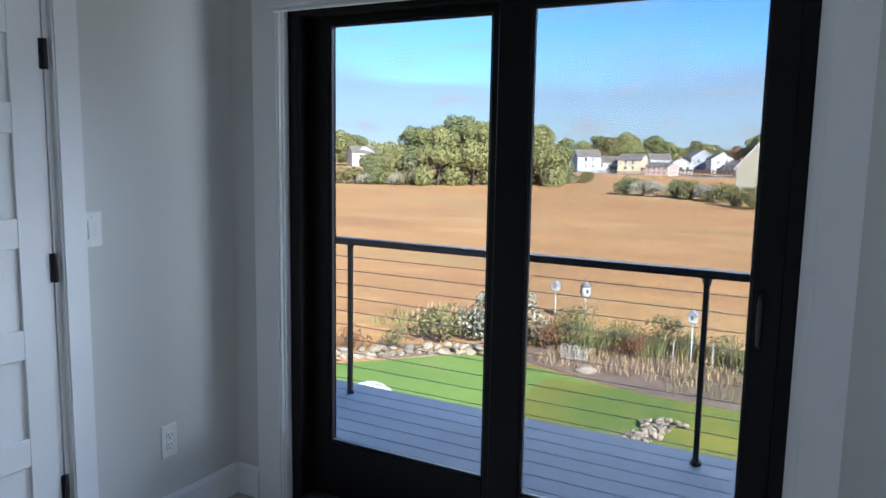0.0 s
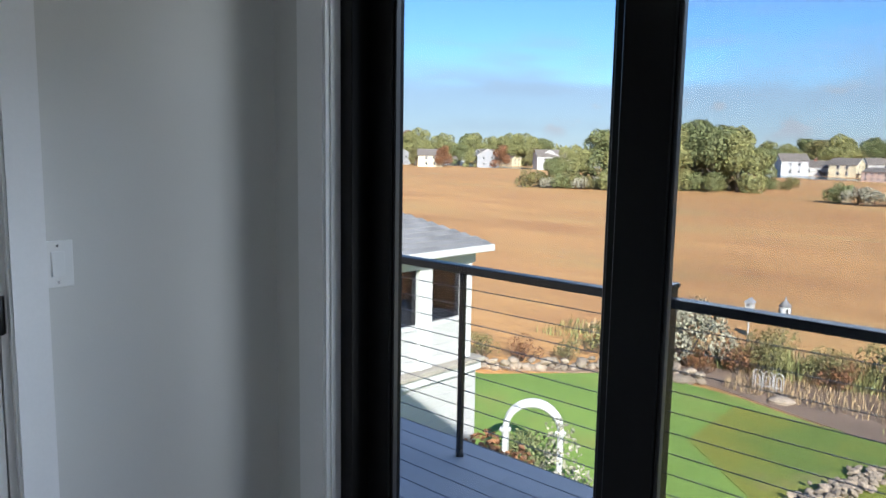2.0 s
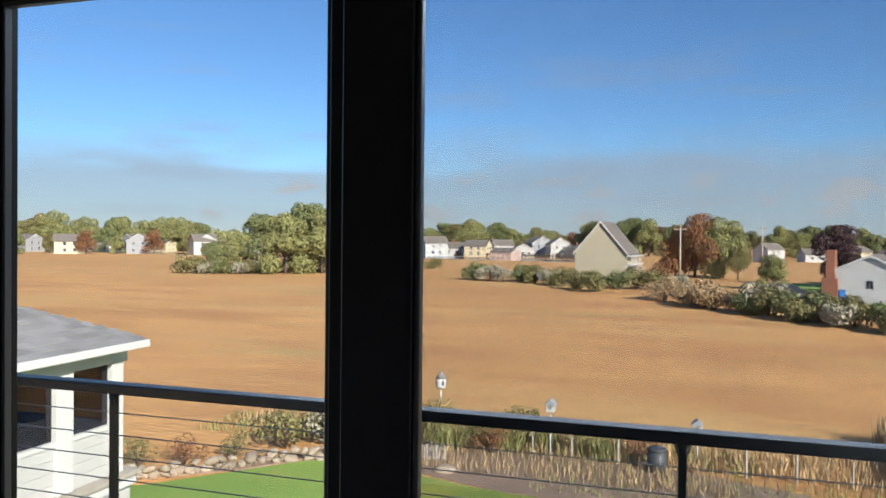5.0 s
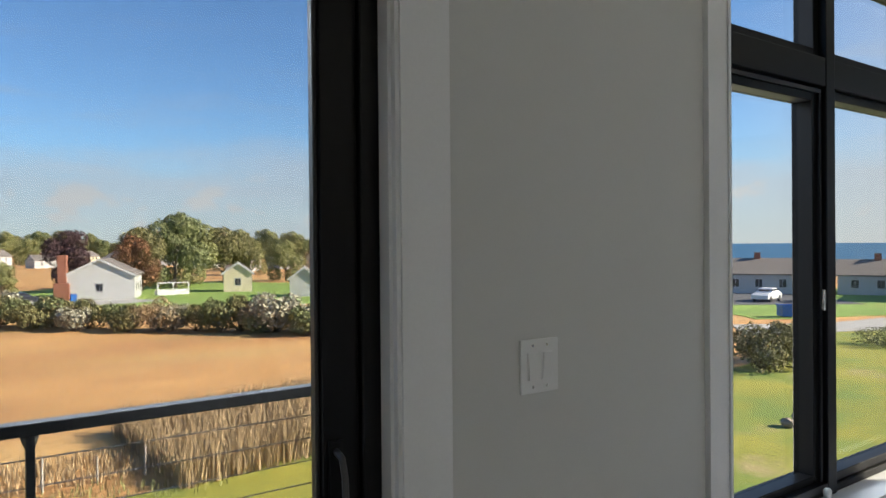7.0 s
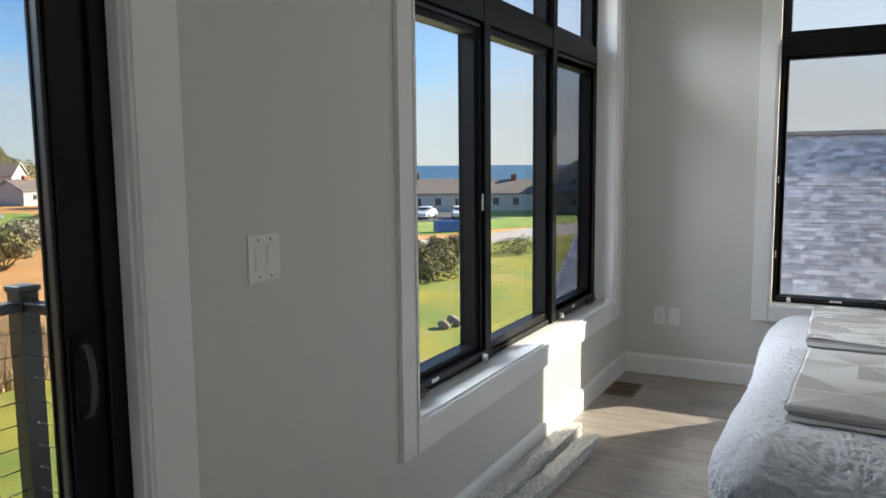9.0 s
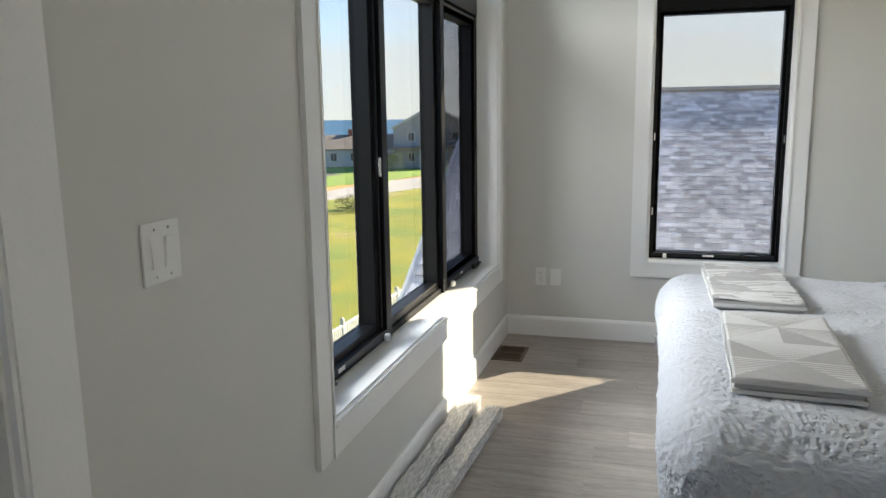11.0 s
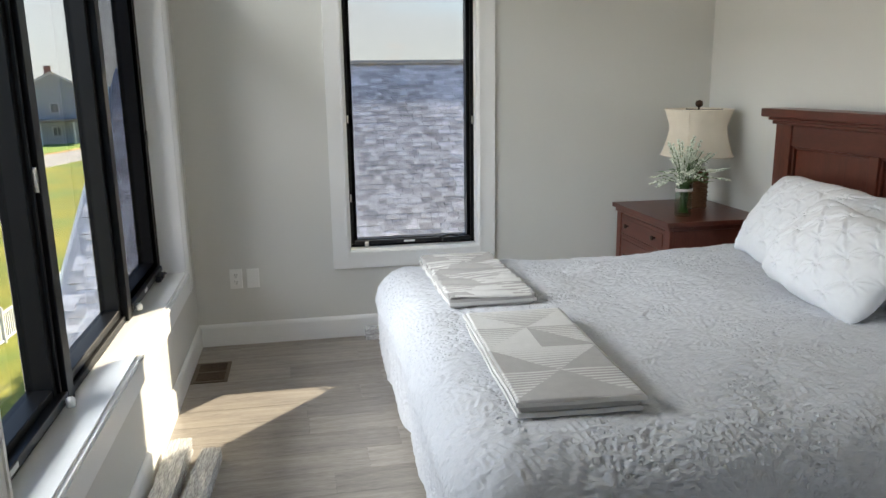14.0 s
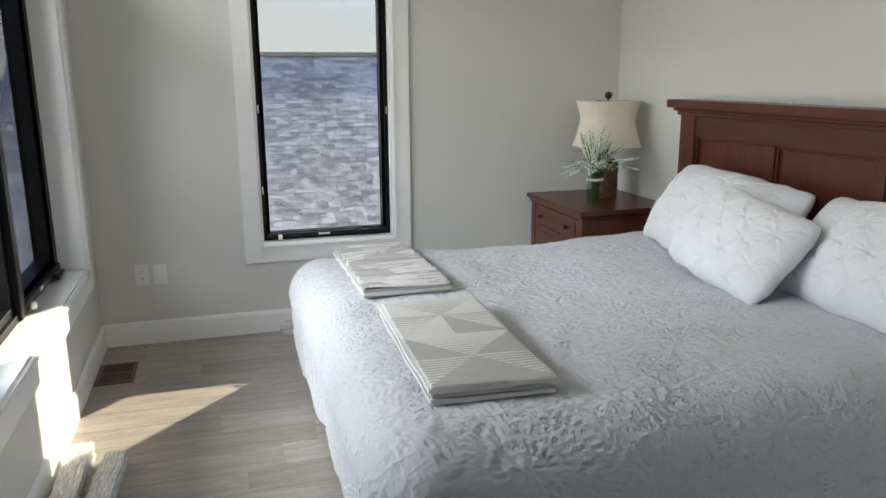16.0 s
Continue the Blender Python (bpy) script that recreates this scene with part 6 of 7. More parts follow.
# ---- own lower roof beside the east window ----
wing = thing("wing_roof", (9.2, -3.0, -0.83), "weathered grey-violet shingle roof of the house wing", "roof", kind="structure")
RXR, RZR, RP, RYN, RYS = 11.3, 1.83, 0.62, 1.45, -9.0
bm = bmesh.new()
ed = 6.9
q = [bm.verts.new(v) for v in ((ed, RYS, RZR - RP * (RXR - ed)), (ed, RYN, RZR - RP * (RXR - ed)), (RXR, RYN, RZR), (RXR, RYS, RZR), (2 * RXR - ed, RYN, RZR - RP * (RXR - ed)), (2 * RXR - ed, RYS, RZR - RP * (RXR - ed)))]
q2 = [bm.verts.new(v.co - Vector((0, 0, 0.14))) for v in q]
for f in ((0, 1, 2, 3), (3, 2, 4, 5)):
    bm.faces.new([q[i] for i in f])
    bm.faces.new([q2[i] for i in f][::-1])
for a, b in ((0, 1), (1, 2), (2, 4), (4, 5), (5, 3), (3, 0)):
    bm.faces.new((q[a], q2[a], q2[b], q[b]))
part("roof_deck", bm, M_SHINGLE, wing)
part("gable_wall", boxes((7.3, 15.2, RYN - 0.4, RYN - 0.25, G, -0.75)), M_SIDING, wing)
part("side_wall", boxes((7.3, 7.45, RYS, RYN - 0.4, G, -0.75)), M_SIDING, wing)
part("ridge_cap", boxes((RXR - 0.12, RXR + 0.12, RYS, RYN, RZR - 0.03, RZR + 0.028), bevel=0.02, segments=1), M_ROOF, wing)
part("rake_trim", tube([(ed, RYN + 0.02, RZR - RP * (RXR - ed) - 0.06), (RXR, RYN + 0.02, RZR - 0.06)], 0.04, 4), M_VINYL, wing)
tilt = math.degrees(math.atan(RP))
expo_ = 0.08
courses = int(math.hypot(RXR - ed, RP * (RXR - ed)) / expo_)
sh_mesh = {}
for w in (0.075, 0.105, 0.14):
    sh_mesh[w] = finish("shingle", boxes((-0.02, expo_ * 1.2, 0.0015, w - 0.0015, 0.0, 0.010)), M_SHINGLE)
rng = random.Random(8)
joined = bmesh.new()
count = 0
for r in range(courses):
    s = r * expo_
    cx, cz = ed + s * math.cos(radians(tilt)), RZR - RP * (RXR - ed) + s * math.sin(radians(tilt))
    y = -3.6 - rng.random() * 0.3
    while y < RYN - 0.16:
        w = rng.choice((0.075, 0.105, 0.14))
        lift = rng.choice((0.004, 0.006))
        m = Matrix.Translation((cx, y, cz)) @ Matrix.Rotation(-math.atan(RP), 4, "Y") @ Matrix.Translation((0, 0, lift)) @ Matrix.Rotation(radians(1.6), 4, "Y")
        if 28 <= r < 60 and -2.3 < y < -1.25 and count < 300:
            piece("shingle", sh_mesh[w], wing, Matrix.Translation((-9.2, 3.0, 0.83)) @ m)
            count += 1
        else:
            v = [joined.verts.new(m @ Vector(p)) for p in ((-0.02, 0.0015, 0), (-0.02, w - 0.0015, 0), (expo_ * 1.2, w - 0.0015, 0), (expo_ * 1.2, 0.0015, 0), (-0.02, 0.0015, 0.01), (-0.02, w - 0.0015, 0.01), (expo_ * 1.2, w - 0.0015, 0.01), (expo_ * 1.2, 0.0015, 0.01))]
            for f in ((4, 5, 6, 7), (0, 1, 5, 4), (1, 2, 6, 5), (3, 0, 4, 7)):
                joined.faces.new([v[i] for i in f])
        y += w
tagged(part("shingle_courses", joined, M_SHINGLE, wing, "overlapping grey-violet shingles"), kind="stuff")
# ---- garden ----
arch = thing("garden_arch", (-7.9, 11.9, G), "white garden arch at the lawn's edge", "garden arch")
u = Vector((0.84, 0.54, 0)).normalized()
for off in (0.0, 0.22):
    base_c = Vector((-7.9, 11.9, G)) + Vector((-0.54, 0.84, 0)) * off
    pts = [base_c - u * 0.62 + Vector((0, 0, z)) for z in (0, 0.8, 1.5)]
    pts += [base_c - u * 0.62 * math.cos(a) + Vector((0, 0, 1.5 + 0.62 * math.sin(a))) for a in [math.pi * k / 14 for k in range(1, 14)]]
    pts += [base_c + u * 0.62 + Vector((0, 0, z)) for z in (1.5, 0.8, 0)]
    part("hoop", tube(pts, 0.075, 8), M_VINYL, arch)
for k in range(9):
    a = math.pi * k / 8
    p0 = Vector((-7.9, 11.9, G)) - u * 0.62 * math.cos(a) + Vector((0, 0, 1.5 + 0.62 * math.sin(a)))
    part("rung", tube([p0, p0 + Vector((-0.54, 0.84, 0)) * 0.22], 0.03, 6), M_VINYL, arch)
for s in (-1, 1):
    p0 = Vector((-7.9, 11.9, G + 1.5)) + u * 0.62 * s
    part("collar", boxes((p0.x - 0.1, p0.x + 0.1, p0.y - 0.1, p0.y + 0.1, p0.z - 0.06, p0.z + 0.04), bevel=0.015, segments=1), M_VINYL, arch)
vine = leaf_cloud(random.Random(4), [((-7.35, 12.15, G + 0.5), 0.5), ((-7.3, 12.2, G + 1.1), 0.42), ((-7.4, 12.2, G + 1.6), 0.32), ((-7.1, 12.4, G + 0.3), 0.5)], 520, 0.055)
solid("climbing_vine", vine, M_LEAF_PALE, "pale climbing vine on the arch", "plant")
set_at(shrub("round dark green bush behind the arch", 1.3, 0.9, M_LEAF_DARK, 14, 900, 0.05), at(-8.4, 12.4, 1.0))
set_at(shrub("rust and green bush beside the porch house", 1.8, 0.75, M_LEAF_RED, 15, 700, 0.07), at(-8.0, 10.4, 1.15))
set_at(shrub("grey-leaved bush at the porch house wall", 1.4, 0.8, M_LEAF_PALE, 16, 700, 0.05), at(-7.6, 9.3, 1.0))
low_fence = thing("picket_fence", (-7.9, 10.6, G), "low white picket fence beside the arch", "fence")
for k in range(8):
    part("picket", boxes((-8.3 + k * 0.16, -8.22 + k * 0.16, 10.9, 10.93, G, G + 0.75)), M_VINYL, low_fence)
part("fence_rail", boxes((-8.35, -7.0, 10.935, 10.96, G + 0.5, G + 0.58)), M_VINYL, low_fence)


def rock_mesh(seed):
    rr = random.Random(seed)
    bm = bmesh.new()
    bmesh.ops.create_icosphere(bm, subdivisions=2, radius=0.5)
    sc = Vector((rr.uniform(0.8, 1.3), rr.uniform(0.7, 1.0), rr.uniform(0.45, 0.75)))
    for v in bm.verts:
        v.co = v.co * (1 + 0.35 * noise.noise(v.co * 2.2 + Vector((seed, 0, 0))))
        v.co = Vector((v.co.x * sc.x, v.co.y * sc.y, v.co.z * sc.z))
    return finish("stone", bm, M_STONE)


rocks = [rock_mesh(k) for k in range(7)]
rng = random.Random(31)
pile = thing("rock_pile", (-2.8, 17.6, G), "pile of pale field stones on the lawn", "rock pile")
for k in range(220):
    t = rng.random()
    x = -3.15 + 0.85 * t + rng.gauss(0, 0.17)
    y = 15.4 + 3.4 * t + rng.gauss(0, 0.16)
    ob = piece("stone", rocks[k % 7], pile, Matrix.Translation((x + 2.8, y - 17.6, 0.06 + 0.16 * rng.random())) @ Euler((rng.random() * 0.6, rng.random() * 0.6, rng.random() * 6)).to_matrix().to_4x4() @ Matrix.Scale(rng.uniform(0.12, 0.24), 4))
border = thing("stone_border", (-12.5, 21.0, G), "low dry stone border at the lawn's edge", "stone wall")
line = [Vector(p) for p in ((-16.5, 17.4, 0), (-14.4, 19.0, 0), (-12.3, 21.3, 0), (-10.4, 22.7, 0), (-8.6, 22.6, 0))]
for k in range(90):
    t = k / 90 * (len(line) - 1)
    p = line[int(t)].lerp(line[int(t) + 1], t % 1)
    piece("stone", rocks[k % 7], border, Matrix.Translation((p.x + 12.5 + rng.gauss(0, 0.12), p.y - 21.0 + rng.gauss(0, 0.12), 0.12 + (0.22 if k % 3 == 0 else 0))) @ Euler((rng.random() * 0.4, rng.random() * 0.4, rng.random() * 6)).to_matrix().to_4x4() @ Matrix.Scale(rng.uniform(0.26, 0.46), 4))
for x, y, s in ((-6.0, 22.5, 0.62), (-9.3, 22.3, 0.6)):
    o = new("garden_stone", rocks[2])
    tagged(o, "single pale stone on the garden soil", "stone", "garden stones")
    o.matrix_world = at(x, y, s, 0.4, G + 0.14)
for x, y, s in ((31.0, 14.9, 0.8), (31.8, 14.6, 0.7), (32.4, 15.2, 0.75)):
    o = new("garden_stone", rocks[4])
    tagged(o, "grey stone lying on the side lawn", "stone", "garden stones")
    o.matrix_world = at(x, y, s, 0.9, G + 0.2)

trellis = thing("garden_trellis", (-6.7, 23.3, G), "small white wire trellis of three arches", "trellis")
for k in range(3):
    cx = -7.05 + k * 0.34
    for r, hh in ((0.15, 0.75), (0.07, 0.6)):
        pts = [(cx - r, 23.3, G), (cx - r, 23.3, G + hh - r)] + [(cx - r * math.cos(a), 23.3, G + hh - r + r * math.sin(a)) for a in [math.pi * i / 8 for i in range(1, 8)]] + [(cx + r, 23.3, G + hh - r), (cx + r, 23.3, G)]
        part("wire_hoop", tube(pts, 0.014, 5), M_VINYL, trellis)
part("cross_wire", tube([(-7.22, 23.3, G + 0.25), (-6.2, 23.3, G + 0.25)], 0.014, 5), M_VINYL, trellis)


def bird_house(label, x, y, h, kind):
    e = thing("bird_house", (x, y, G), label, "birdhouse", "birdhouses on poles")
    part("pole", tube([(x, y, G), (x, y, G + h)], 0.032, 6), M_VINYL, e)
    z = G + h
    if kind == "round":
        bdy = part("house_body", lathe([(0.0, z), (0.17, z), (0.21, z + 0.05), (0.21, z + 0.42), (0.0, z + 0.43)], 8, (x, y)), M_VINYL, e)
        for a in range(4):
            d = Vector((math.cos(a * 1.571 - 0.9), math.sin(a * 1.571 - 0.9), 0))
            p = Vector((x, y, z + 0.24)) + d * 0.20
            # dark block for the hole, whose shade is in the colour
            part("entrance", boxes((p.x - 0.05, p.x + 0.05, p.y - 0.03, p.y + 0.03, p.z - 0.1, p.z + 0.1), bevel=0.02, segments=1), M_GAP, bdy)
        part("roof", lathe([(0.0, z + 0.43), (0.27, z + 0.43), (0.05, z + 0.66), (0.025, z + 0.8), (0.0, z + 0.81)], 8, (x, y)), M_ROOF, e)
    else:
        part("house_body", boxes((x - 0.15, x + 0.15, y - 0.15, y + 0.15, z, z + 0.29), bevel=0.01, segments=1), M_SIDING, e)
        bm = bmesh.new()
        v = [bm.verts.new(p) for p in ((x - 0.21, y - 0.2, z + 0.26), (x + 0.21, y - 0.2, z + 0.26), (x, y - 0.2, z + 0.45), (x - 0.21, y + 0.2, z + 0.26), (x + 0.21, y + 0.2, z + 0.26), (x, y + 0.2, z + 0.45))]
        for f in ((0, 1, 2), (5, 4, 3), (0, 2, 5, 3), (1, 4, 5, 2), (0, 3, 4, 1)):
            bm.faces.new([v[i] for i in f])
        part("roof", bm, M_SIDING_GREY, e)
        # dark block in place of a hole, its shade painted in
        part("entrance", boxes((x - 0.05, x + 0.05, y - 0.165, y - 0.145, z + 0.12, z + 0.22), bevel=0.02, segments=1), M_GAP, e)
    return e


bird_house("white round birdhouse on a white pole", -8.2, 29.0, 1.45, "round")
bird_house("small box birdhouse with a grey roof on a pole", -9.8, 29.6, 1.45, "box")
bird_house("small box birdhouse on a tall white pole", -2.9, 25.0, 1.75, "box")
bird_house("small box birdhouse on a thin pole by the marsh", 2.0, 26.5, 1.1, "box")
post_me = finish("stake", boxes((-0.032, 0.032, -0.032, 0.032, 0, 1.0), bevel=0.008, segments=1), M_POST)
for k, x in enumerate((-3.6, -2.2, -0.6, 0.9, 3.5, 5.0, 6.6, 8.1)):
    o = new("garden_stake", post_me)
    tagged(o, "short pale wooden stake at the marsh edge", "stake", "stakes at the marsh edge")
    o.matrix_world = at(x, 25.4 - 0.05 * k, 0.9 + 0.1 * (k % 3), 0.1 * k)
bin_ = thing("compost_bin", (0.7, 24.9, G), "dark grey compost bin in the garden", "bin")
part("tub", lathe([(0.0, G), (0.36, G), (0.30, G + 0.75), (0.0, G + 0.76)], 16, (0.7, 24.9)), M_BIN, bin_)
part("lid", lathe([(0.0, G + 0.76), (0.34, G + 0.76), (0.3, G + 0.84), (0.0, G + 0.86)], 16, (0.7, 24.9)), M_BIN, bin_)

set_at(shrub("large white-seeding bush at the stone border", 2.6, 1.6, M_LEAF_PALE, 17, 2600, 0.085), at(-10.2, 24.4, 1.0))
set_at(shrub("green bush at the stone border", 1.4, 1.3, M_LEAF_OLIVE, 18, 1000, 0.07), at(-12.6, 23.4, 1.0))
b1 = set_at(shrub("low rusty perennial clump in the garden", 1.2, 0.9, M_LEAF_RED, 19, 700, 0.05, group="garden clumps"), at(-8.4, 24.6, 1.0))
b2 = set_at(shrub("low green perennial clump in the garden", 1.3, 0.9, M_LEAF_OLIVE, 20, 700, 0.05, group="garden clumps"), at(-5.6, 25.6, 1.0))
for x, y, s, o in ((-9.2, 24.0, 0.7, b1), (-7.4, 25.0, 1.0, b2), (-7.8, 26.5, 1.2, b2), (-5.0, 25.0, 0.9, b1), (-4.0, 26.4, 1.2, b2), (-13.4, 21.6, 0.7, b2), (-14.6, 20.6, 0.8, b1), (-11.6, 24.6, 0.9, b2), (-2.0, 26.2, 0.9, b2), (0, 26.0, 0.8, b1), (-15.8, 19.6, 0.8, b2)):
    copy_thing(o, at(x, y, s, x))


def blades(label, region, n, h, mat, seed, name="tall_grass", lean=0.35, w=0.02):
    """Countless thin blades, as one object."""
    rr = random.Random(seed)
    verts, faces = [], []
    for _ in range(n):
        x, y = region(rr)
        a = rr.uniform(0, 6.28)
        hh = h * rr.uniform(0.5, 1.2)
        dx, dy = math.cos(a), math.sin(a)
        l = hh * rr.uniform(0.05, lean)
        b = rr.uniform(0, 6.28)
        k = len(verts)
        ww = w * rr.uniform(0.7, 1.4)
        verts += [(x - dx * ww, y - dy * ww, G), (x + dx * ww, y + dy * ww, G), (x + dx * ww * 0.8 + math.cos(b) * l * 0.4, y + dy * ww * 0.8 + math.sin(b) * l * 0.4, G + hh * 0.6),
                  (x - dx * ww * 0.8 + math.cos(b) * l * 0.4, y - dy * ww * 0.8 + math.sin(b) * l * 0.4, G + hh * 0.6), (x + math.cos(b) * l, y + math.sin(b) * l, G + hh)]
        faces += [(k, k + 1, k + 2, k + 3), (k + 3, k + 2, k + 4)]
    me = bpy.data.meshes.new(name)
    me.from_pydata(verts, [], faces)
    me.materials.append(mat)
    return tagged(new(name, me), label, "grass", kind="stuff")


def strip(x0, x1, y0, y1, curve=0.0):
    return lambda rr: ((lambda t: (x0 + (x1 - x0) * t, y0 + (y1 - y0) * rr.random() + curve * t))(rr.random()))


def clumps(centres, r):
    def f(rr):
        cx, cy = rr.choice(centres)
        return cx + rr.gauss(0, r), cy + rr.gauss(0, r)
    return f


blades("fringe of dry marsh reeds behind the garden", strip(-16, 9, 26.0, 29.5, -1.0), 3600, 0.42, M_REED, 1, w=0.02)
blades("green rank grass behind the garden", strip(-17, 4, 24.5, 27.5, 0.8), 1800, 0.34, M_REED_GREEN, 2, w=0.018)
blades("tall tan reeds at the lawn's corner", strip(8.5, 21, 22.5, 31.5, 2.0), 16000, 1.25, M_REED, 3, w=0.02)
blades("pale tufts of ornamental grass", clumps([(-6.8, 25.3), (-6.0, 26.2), (-4.6, 26.0), (-7.6, 26.9), (-3.4, 26.8), (-1.2, 25.9), (-9.0, 25.6)], 0.28), 1500, 0.9, M_REED_GREEN, 4, lean=0.6, w=0.016)
blades("ragged grass along the garden bed", strip(-3, 10, 21.5, 24.5, 0.6), 900, 0.28, M_REED_GREEN, 5, w=0.016)
blades("dry weeds on the garden soil", strip(-8, 3, 22.6, 25.0), 1500, 0.4, M_REED, 6, w=0.014)

# ---- side lawn, street ----
set_at(shrub("rounded green shrub on the side lawn", 2.2, 2.0, M_LEAF_OLIVE, 41, 4200, 0.085), at(43.5, 23.2, 1.25))
set_at(shrub("olive leafy shrub on the side lawn", 2.2, 2.0, M_LEAF_OLIVE, 42, 4200, 0.085), at(48.2, 23.6, 1.2))
set_at(shrub("low dark juniper on the side lawn", 1.2, 2.2, M_LEAF_DARK, 43, 1500, 0.08), at(59.5, 23.2, 1.0))
set_at(shrub("dark clipped bush beside the road", 2.2, 1.8, M_LEAF_DARK, 44, 1500, 0.08), at(104, 36, 1.2))
set_at(shrub("dark green bush at the white house", 2.4, 2.2, M_LEAF_DARK, 45, 1700, 0.08), at(134, 50, 1.4))

skip = thing("dumpster", (74.0, 37.0, G), "blue open steel dumpster beside the road", "dumpster")
part("tub", boxes((-2.9, 2.9, -1.15, 1.15, 0.15, 0.25), (-3.0, -2.9, -1.2, 1.2, 0.15, 1.75), (2.9, 3.0, -1.2, 1.2, 0.15, 1.75), (-2.9, 2.9, -1.2, -1.1, 0.15, 1.75), (-2.9, 2.9, 1.1, 1.2, 0.15, 1.75)), M_BLUE, skip)
for k in range(7):
    part("rib", boxes((-2.75 + k * 0.9, -2.63 + k * 0.9, -1.3, -1.2, 0.15, 1.7)), M_BLUE, skip)
part("top_rim", boxes((-3.1, 3.1, -1.34, -1.2, 1.7, 1.85), (-3.1, 3.1, 1.2, 1.34, 1.7, 1.85), (-3.1, -3.0, -1.2, 1.2, 1.7, 1.85), (3.0, 3.1, -1.2, 1.2, 1.7, 1.85)), M_BLUE, skip)
for o in skip.children:
    o.matrix_parent_inverse = Matrix.Identity(4)
skip.matrix_world = at(75.5, 37.6, 0.66, -0.7, G + 0.07)


def car(label, paint, m):
    e = thing("car", (0, 0, 0), label, "car", "parked cars")
    prof = [(-2.25, 0.35), (-2.3, 0.75), (-1.9, 0.95), (-1.0, 1.0), (-0.35, 1.45), (0.95, 1.48), (1.65, 1.02), (2.2, 0.92), (2.3, 0.6), (2.2, 0.32)]
    bm = bmesh.new()
    sides = []
    for y in (-0.9, -0.78, 0.78, 0.9):
        sides.append([bm.verts.new((x, y * (0.84 if z > 1.1 else 1.0), z if abs(y) < 0.85 else min(z, 1.42) - 0.02)) for x, z in prof])
    n = len(prof)
    for a, b in zip(sides, sides[1:]):
        for i in range(n):
            bm.faces.new((a[i], a[(i + 1) % n], b[(i + 1) % n], b[i]))
    bm.faces.new(sides[0])
    bm.faces.new(sides[-1][::-1])
    part("body", bm, paint, e)
    for s in (-1, 1):
        yo = s * 0.80
        part("side_window", boxes((-0.75, 1.3, min(yo, yo + s * 0.03), max(yo, yo + s * 0.03), 1.02, 1.36), bevel=0.05, segments=1), M_PANE, e)
    part("windscreen", boxes((-0.86, -0.55, -0.62, 0.62, 1.1, 1.34), bevel=0.04, segments=1), M_PANE, e)
    for x in (-1.45, 1.45):
        for y in (-0.86, 0.86):
            w = part("wheel", tube([(x, y - 0.1, 0.33), (x, y + 0.1, 0.33)], 0.33, 16), M_TYRE, e)
            part("rim", tube([(x, y - 0.11, 0.33), (x, y + 0.11, 0.33)], 0.2, 12), M_WIRE_METAL, w)
    e.matrix_world = m
    return e


car("white saloon car parked on the driveway", M_CARWHITE, at(92, 50.5, 1.15, 0.2, G + 0.08))
car("white saloon car parked on the driveway", M_CARWHITE, at(94.5, 46.3, 1.15, 0.5, G + 0.08))
car("dark estate car parked beside the white house", M_CARDARK, at(15.5, 113, 1.15, 0.1, G + 0.06))
car("white car parked behind the low shrubs", M_CARWHITE, at(-21.5, 138, 1.1, 0.4))
rb = thing("wheelie_bin", (22.6, 113, G), "blue plastic wheelie bin beside the chimney", "bin")
part("tub", boxes((22.2, 23.0, 112.6, 113.4, G + 0.06, G + 1.15), bevel=0.06), M_BLUE, rb)
part("lid", boxes((22.15, 23.05, 112.5, 113.45, G + 1.16, G + 1.26), bevel=0.03), M_BLUE, rb)
for x, y, h in ((1.5, 141, 10.5), (20.0, 190, 11.5), (64, 158, 10)):
    p = thing("utility_pole", (x, y, G), "weathered wooden utility pole", "utility pole", "utility poles")
    part("pole", tube([(x, y, G), (x, y, G + h)], 0.2, 8, taper=0.7), M_POST, p)
    part("crossarm", boxes((x - 1.1, x + 1.1, y - 0.08, y + 0.08, G + h - 0.8, G + h - 0.6)), M_POST, p)
# timber bulkhead along the creek
bulk = thing("bulkhead", (-70, 296, G), "dark timber bulkhead along the tidal creek", "bulkhead")
pile_me = finish("pile", boxes((-0.25, 0.25, -0.25, 0.25, 0, 1.9)), M_BRACE)
for k in range(60):
    t = k / 59
    piece("pile", pile_me, bulk, pose(-38 + 88 * t, 24 - 44 * t, 0))
o = part("waler", tube([(-108, 320, G + 1.2), (-20, 276, G + 1.2)], 0.3, 4), M_BRACE, bulk)

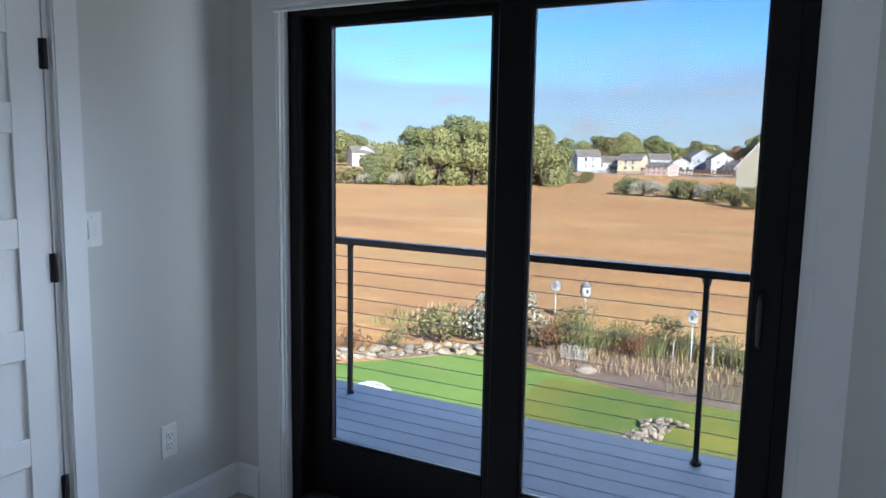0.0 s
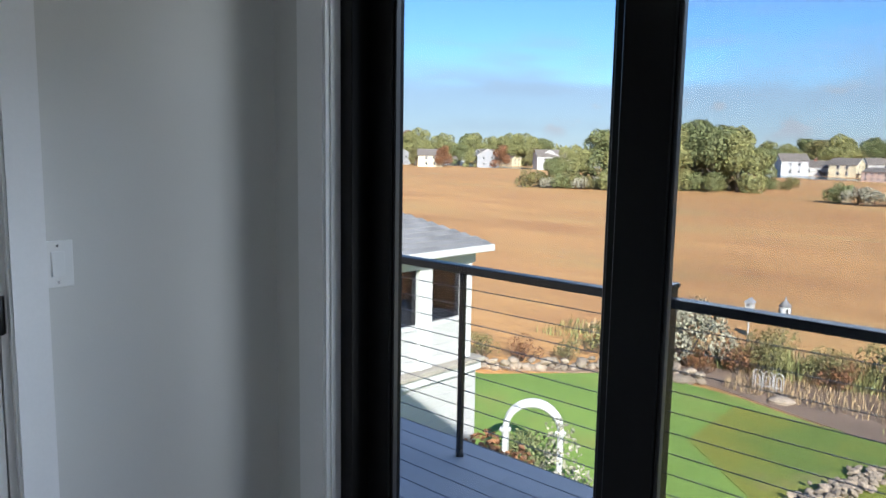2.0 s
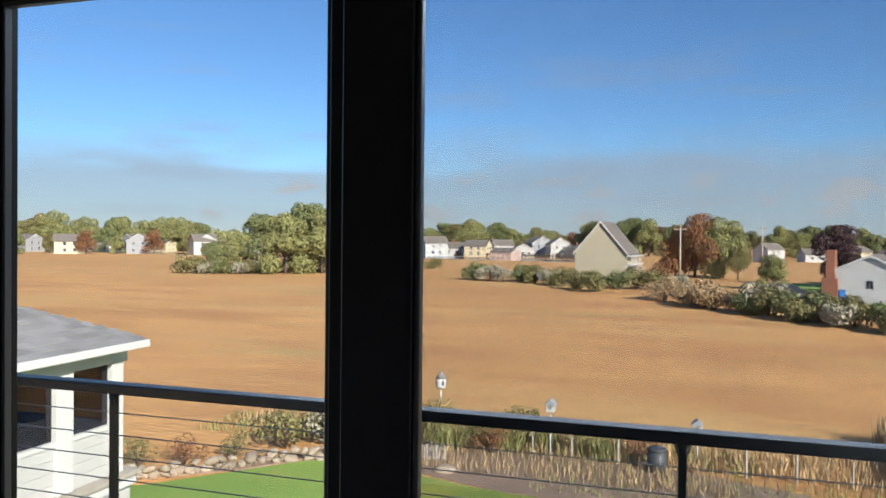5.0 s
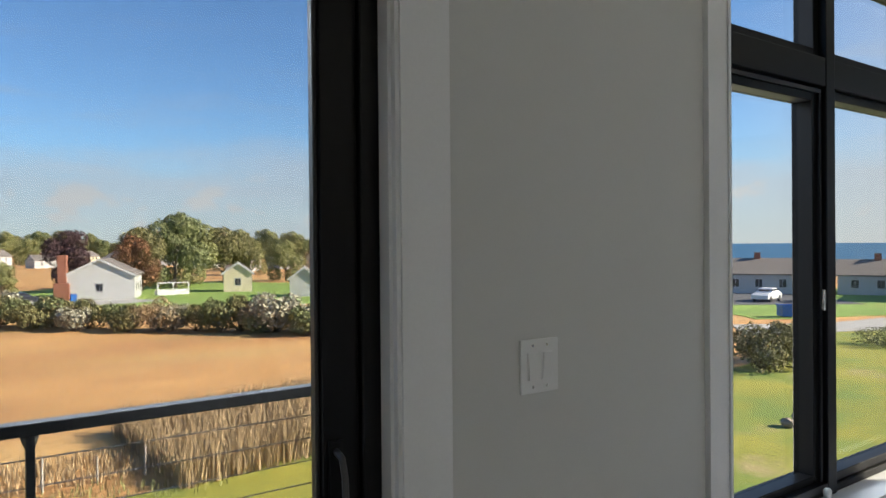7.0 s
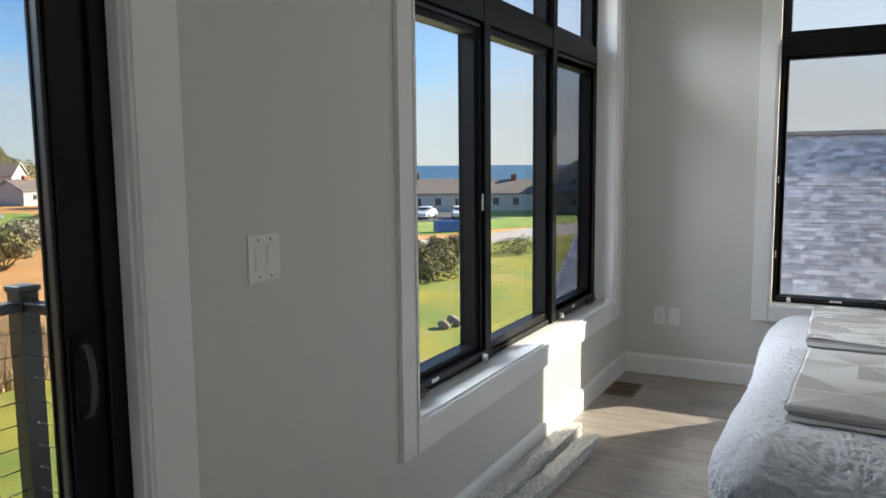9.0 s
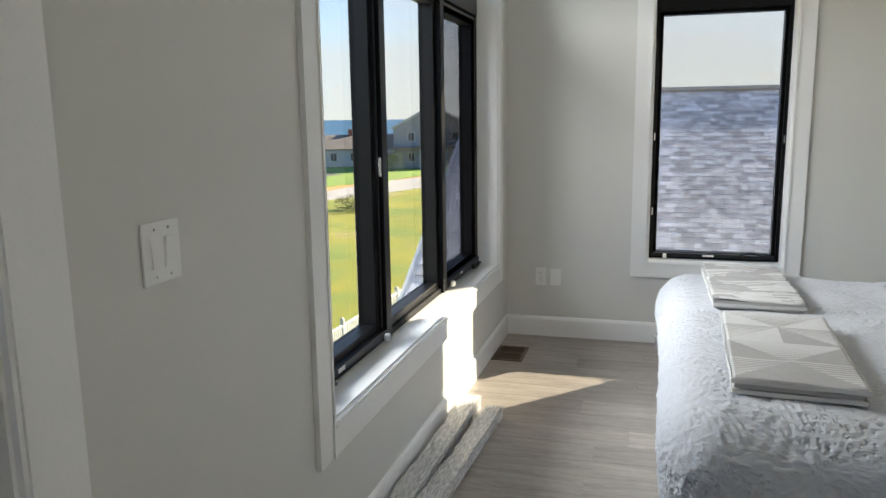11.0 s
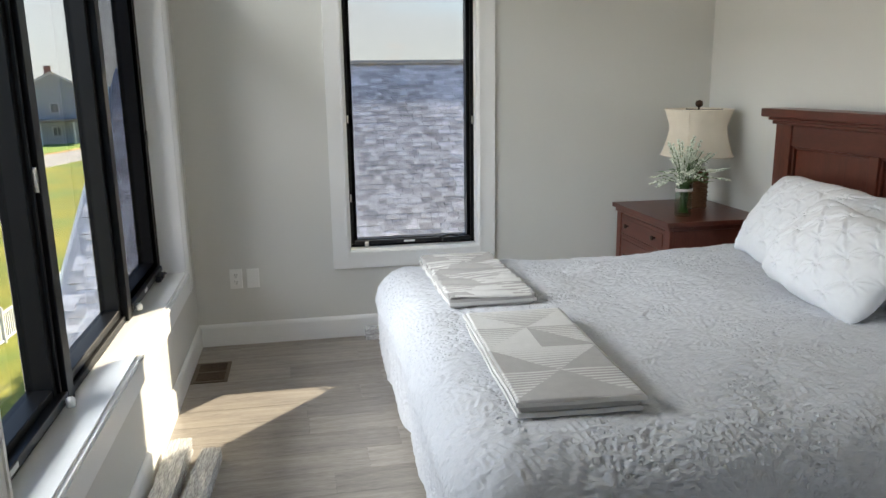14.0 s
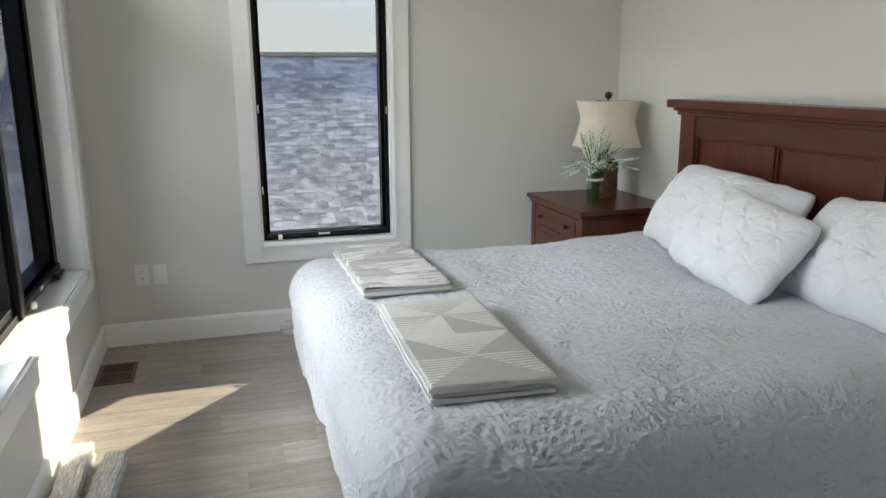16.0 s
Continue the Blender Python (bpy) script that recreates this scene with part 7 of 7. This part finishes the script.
# white vinyl fence of the yard below
vf = thing("vinyl_fence", (28, 8.9, G), "white vinyl picket fence along the side yard", "fence")
fl = [Vector((13.5, 9.3, G)), Vector((31.9, 8.4, G)), Vector((31.9, 5.2, G))]
for a, b in zip(fl, fl[1:]):
    L = (b - a).length
    d = (b - a).normalized()
    ang = math.atan2(d.y, d.x)
    for k in range(int(L / 2.4) + 1):
        p = a + d * min(k * 2.4, L)
        o = part("fence_post", boxes((p.x - 0.065, p.x + 0.065, p.y - 0.065, p.y + 0.065, G, G + 1.15), bevel=0.01, segments=1), M_VINYL, vf)
        part("post_cap", lathe([(0.0, G + 1.15), (0.10, G + 1.15), (0.0, G + 1.23)], 4, (p.x, p.y)), M_VINYL, o)
    for z in (0.12, 0.95):
        part("fence_rail", tube([a + Vector((0, 0, z)), b + Vector((0, 0, z))], 0.05, 4), M_VINYL, vf)
    pk = finish("picket", boxes((-0.035, 0.035, -0.012, 0.012, 0.1, 1.0)), M_VINYL)
    for k in range(int(L / 0.14)):
        p = a + d * (0.14 * k + 0.07)
        piece("picket", pk, vf, Matrix.Translation((p.x - 28, p.y - 8.9, 0)) @ Matrix.Rotation(ang, 4, "Z"))

# ---- floor planks ----
PW, PL = 0.1815, 1.22
plank_me = finish("plank", boxes((-PW / 2 + 0.0006, PW / 2 - 0.0006, -PL / 2 + 0.0006, PL / 2 - 0.0006, -0.004, 0.0), bevel=0.0008, segments=1), M_PLANK)
rng = random.Random(5)
for r in range(36):
    off = rng.random() * PL
    k = 0
    while YS + off - PL + k * PL < YN:
        cy0 = YS + off - PL + k * PL
        lo, hi = max(cy0, YS), min(cy0 + PL, YN)
        cx = XW + PW * (r + 0.5)
        if hi - lo > 0.03 and cx + PW / 2 < XE + 0.12:
            if hi - lo > PL - 0.001:
                ob = piece("plank", plank_me, floor, pose(cx, (lo + hi) / 2, 0.0))
            else:
                ob = piece("plank", finish("plank", boxes((-PW / 2 + 0.0006, PW / 2 - 0.0006, -(hi - lo) / 2, (hi - lo) / 2 - 0.0012, -0.004, 0.0), bevel=0.0008, segments=1), M_PLANK),
                           floor, pose(cx, (lo + hi) / 2, 0.0))
        k += 1
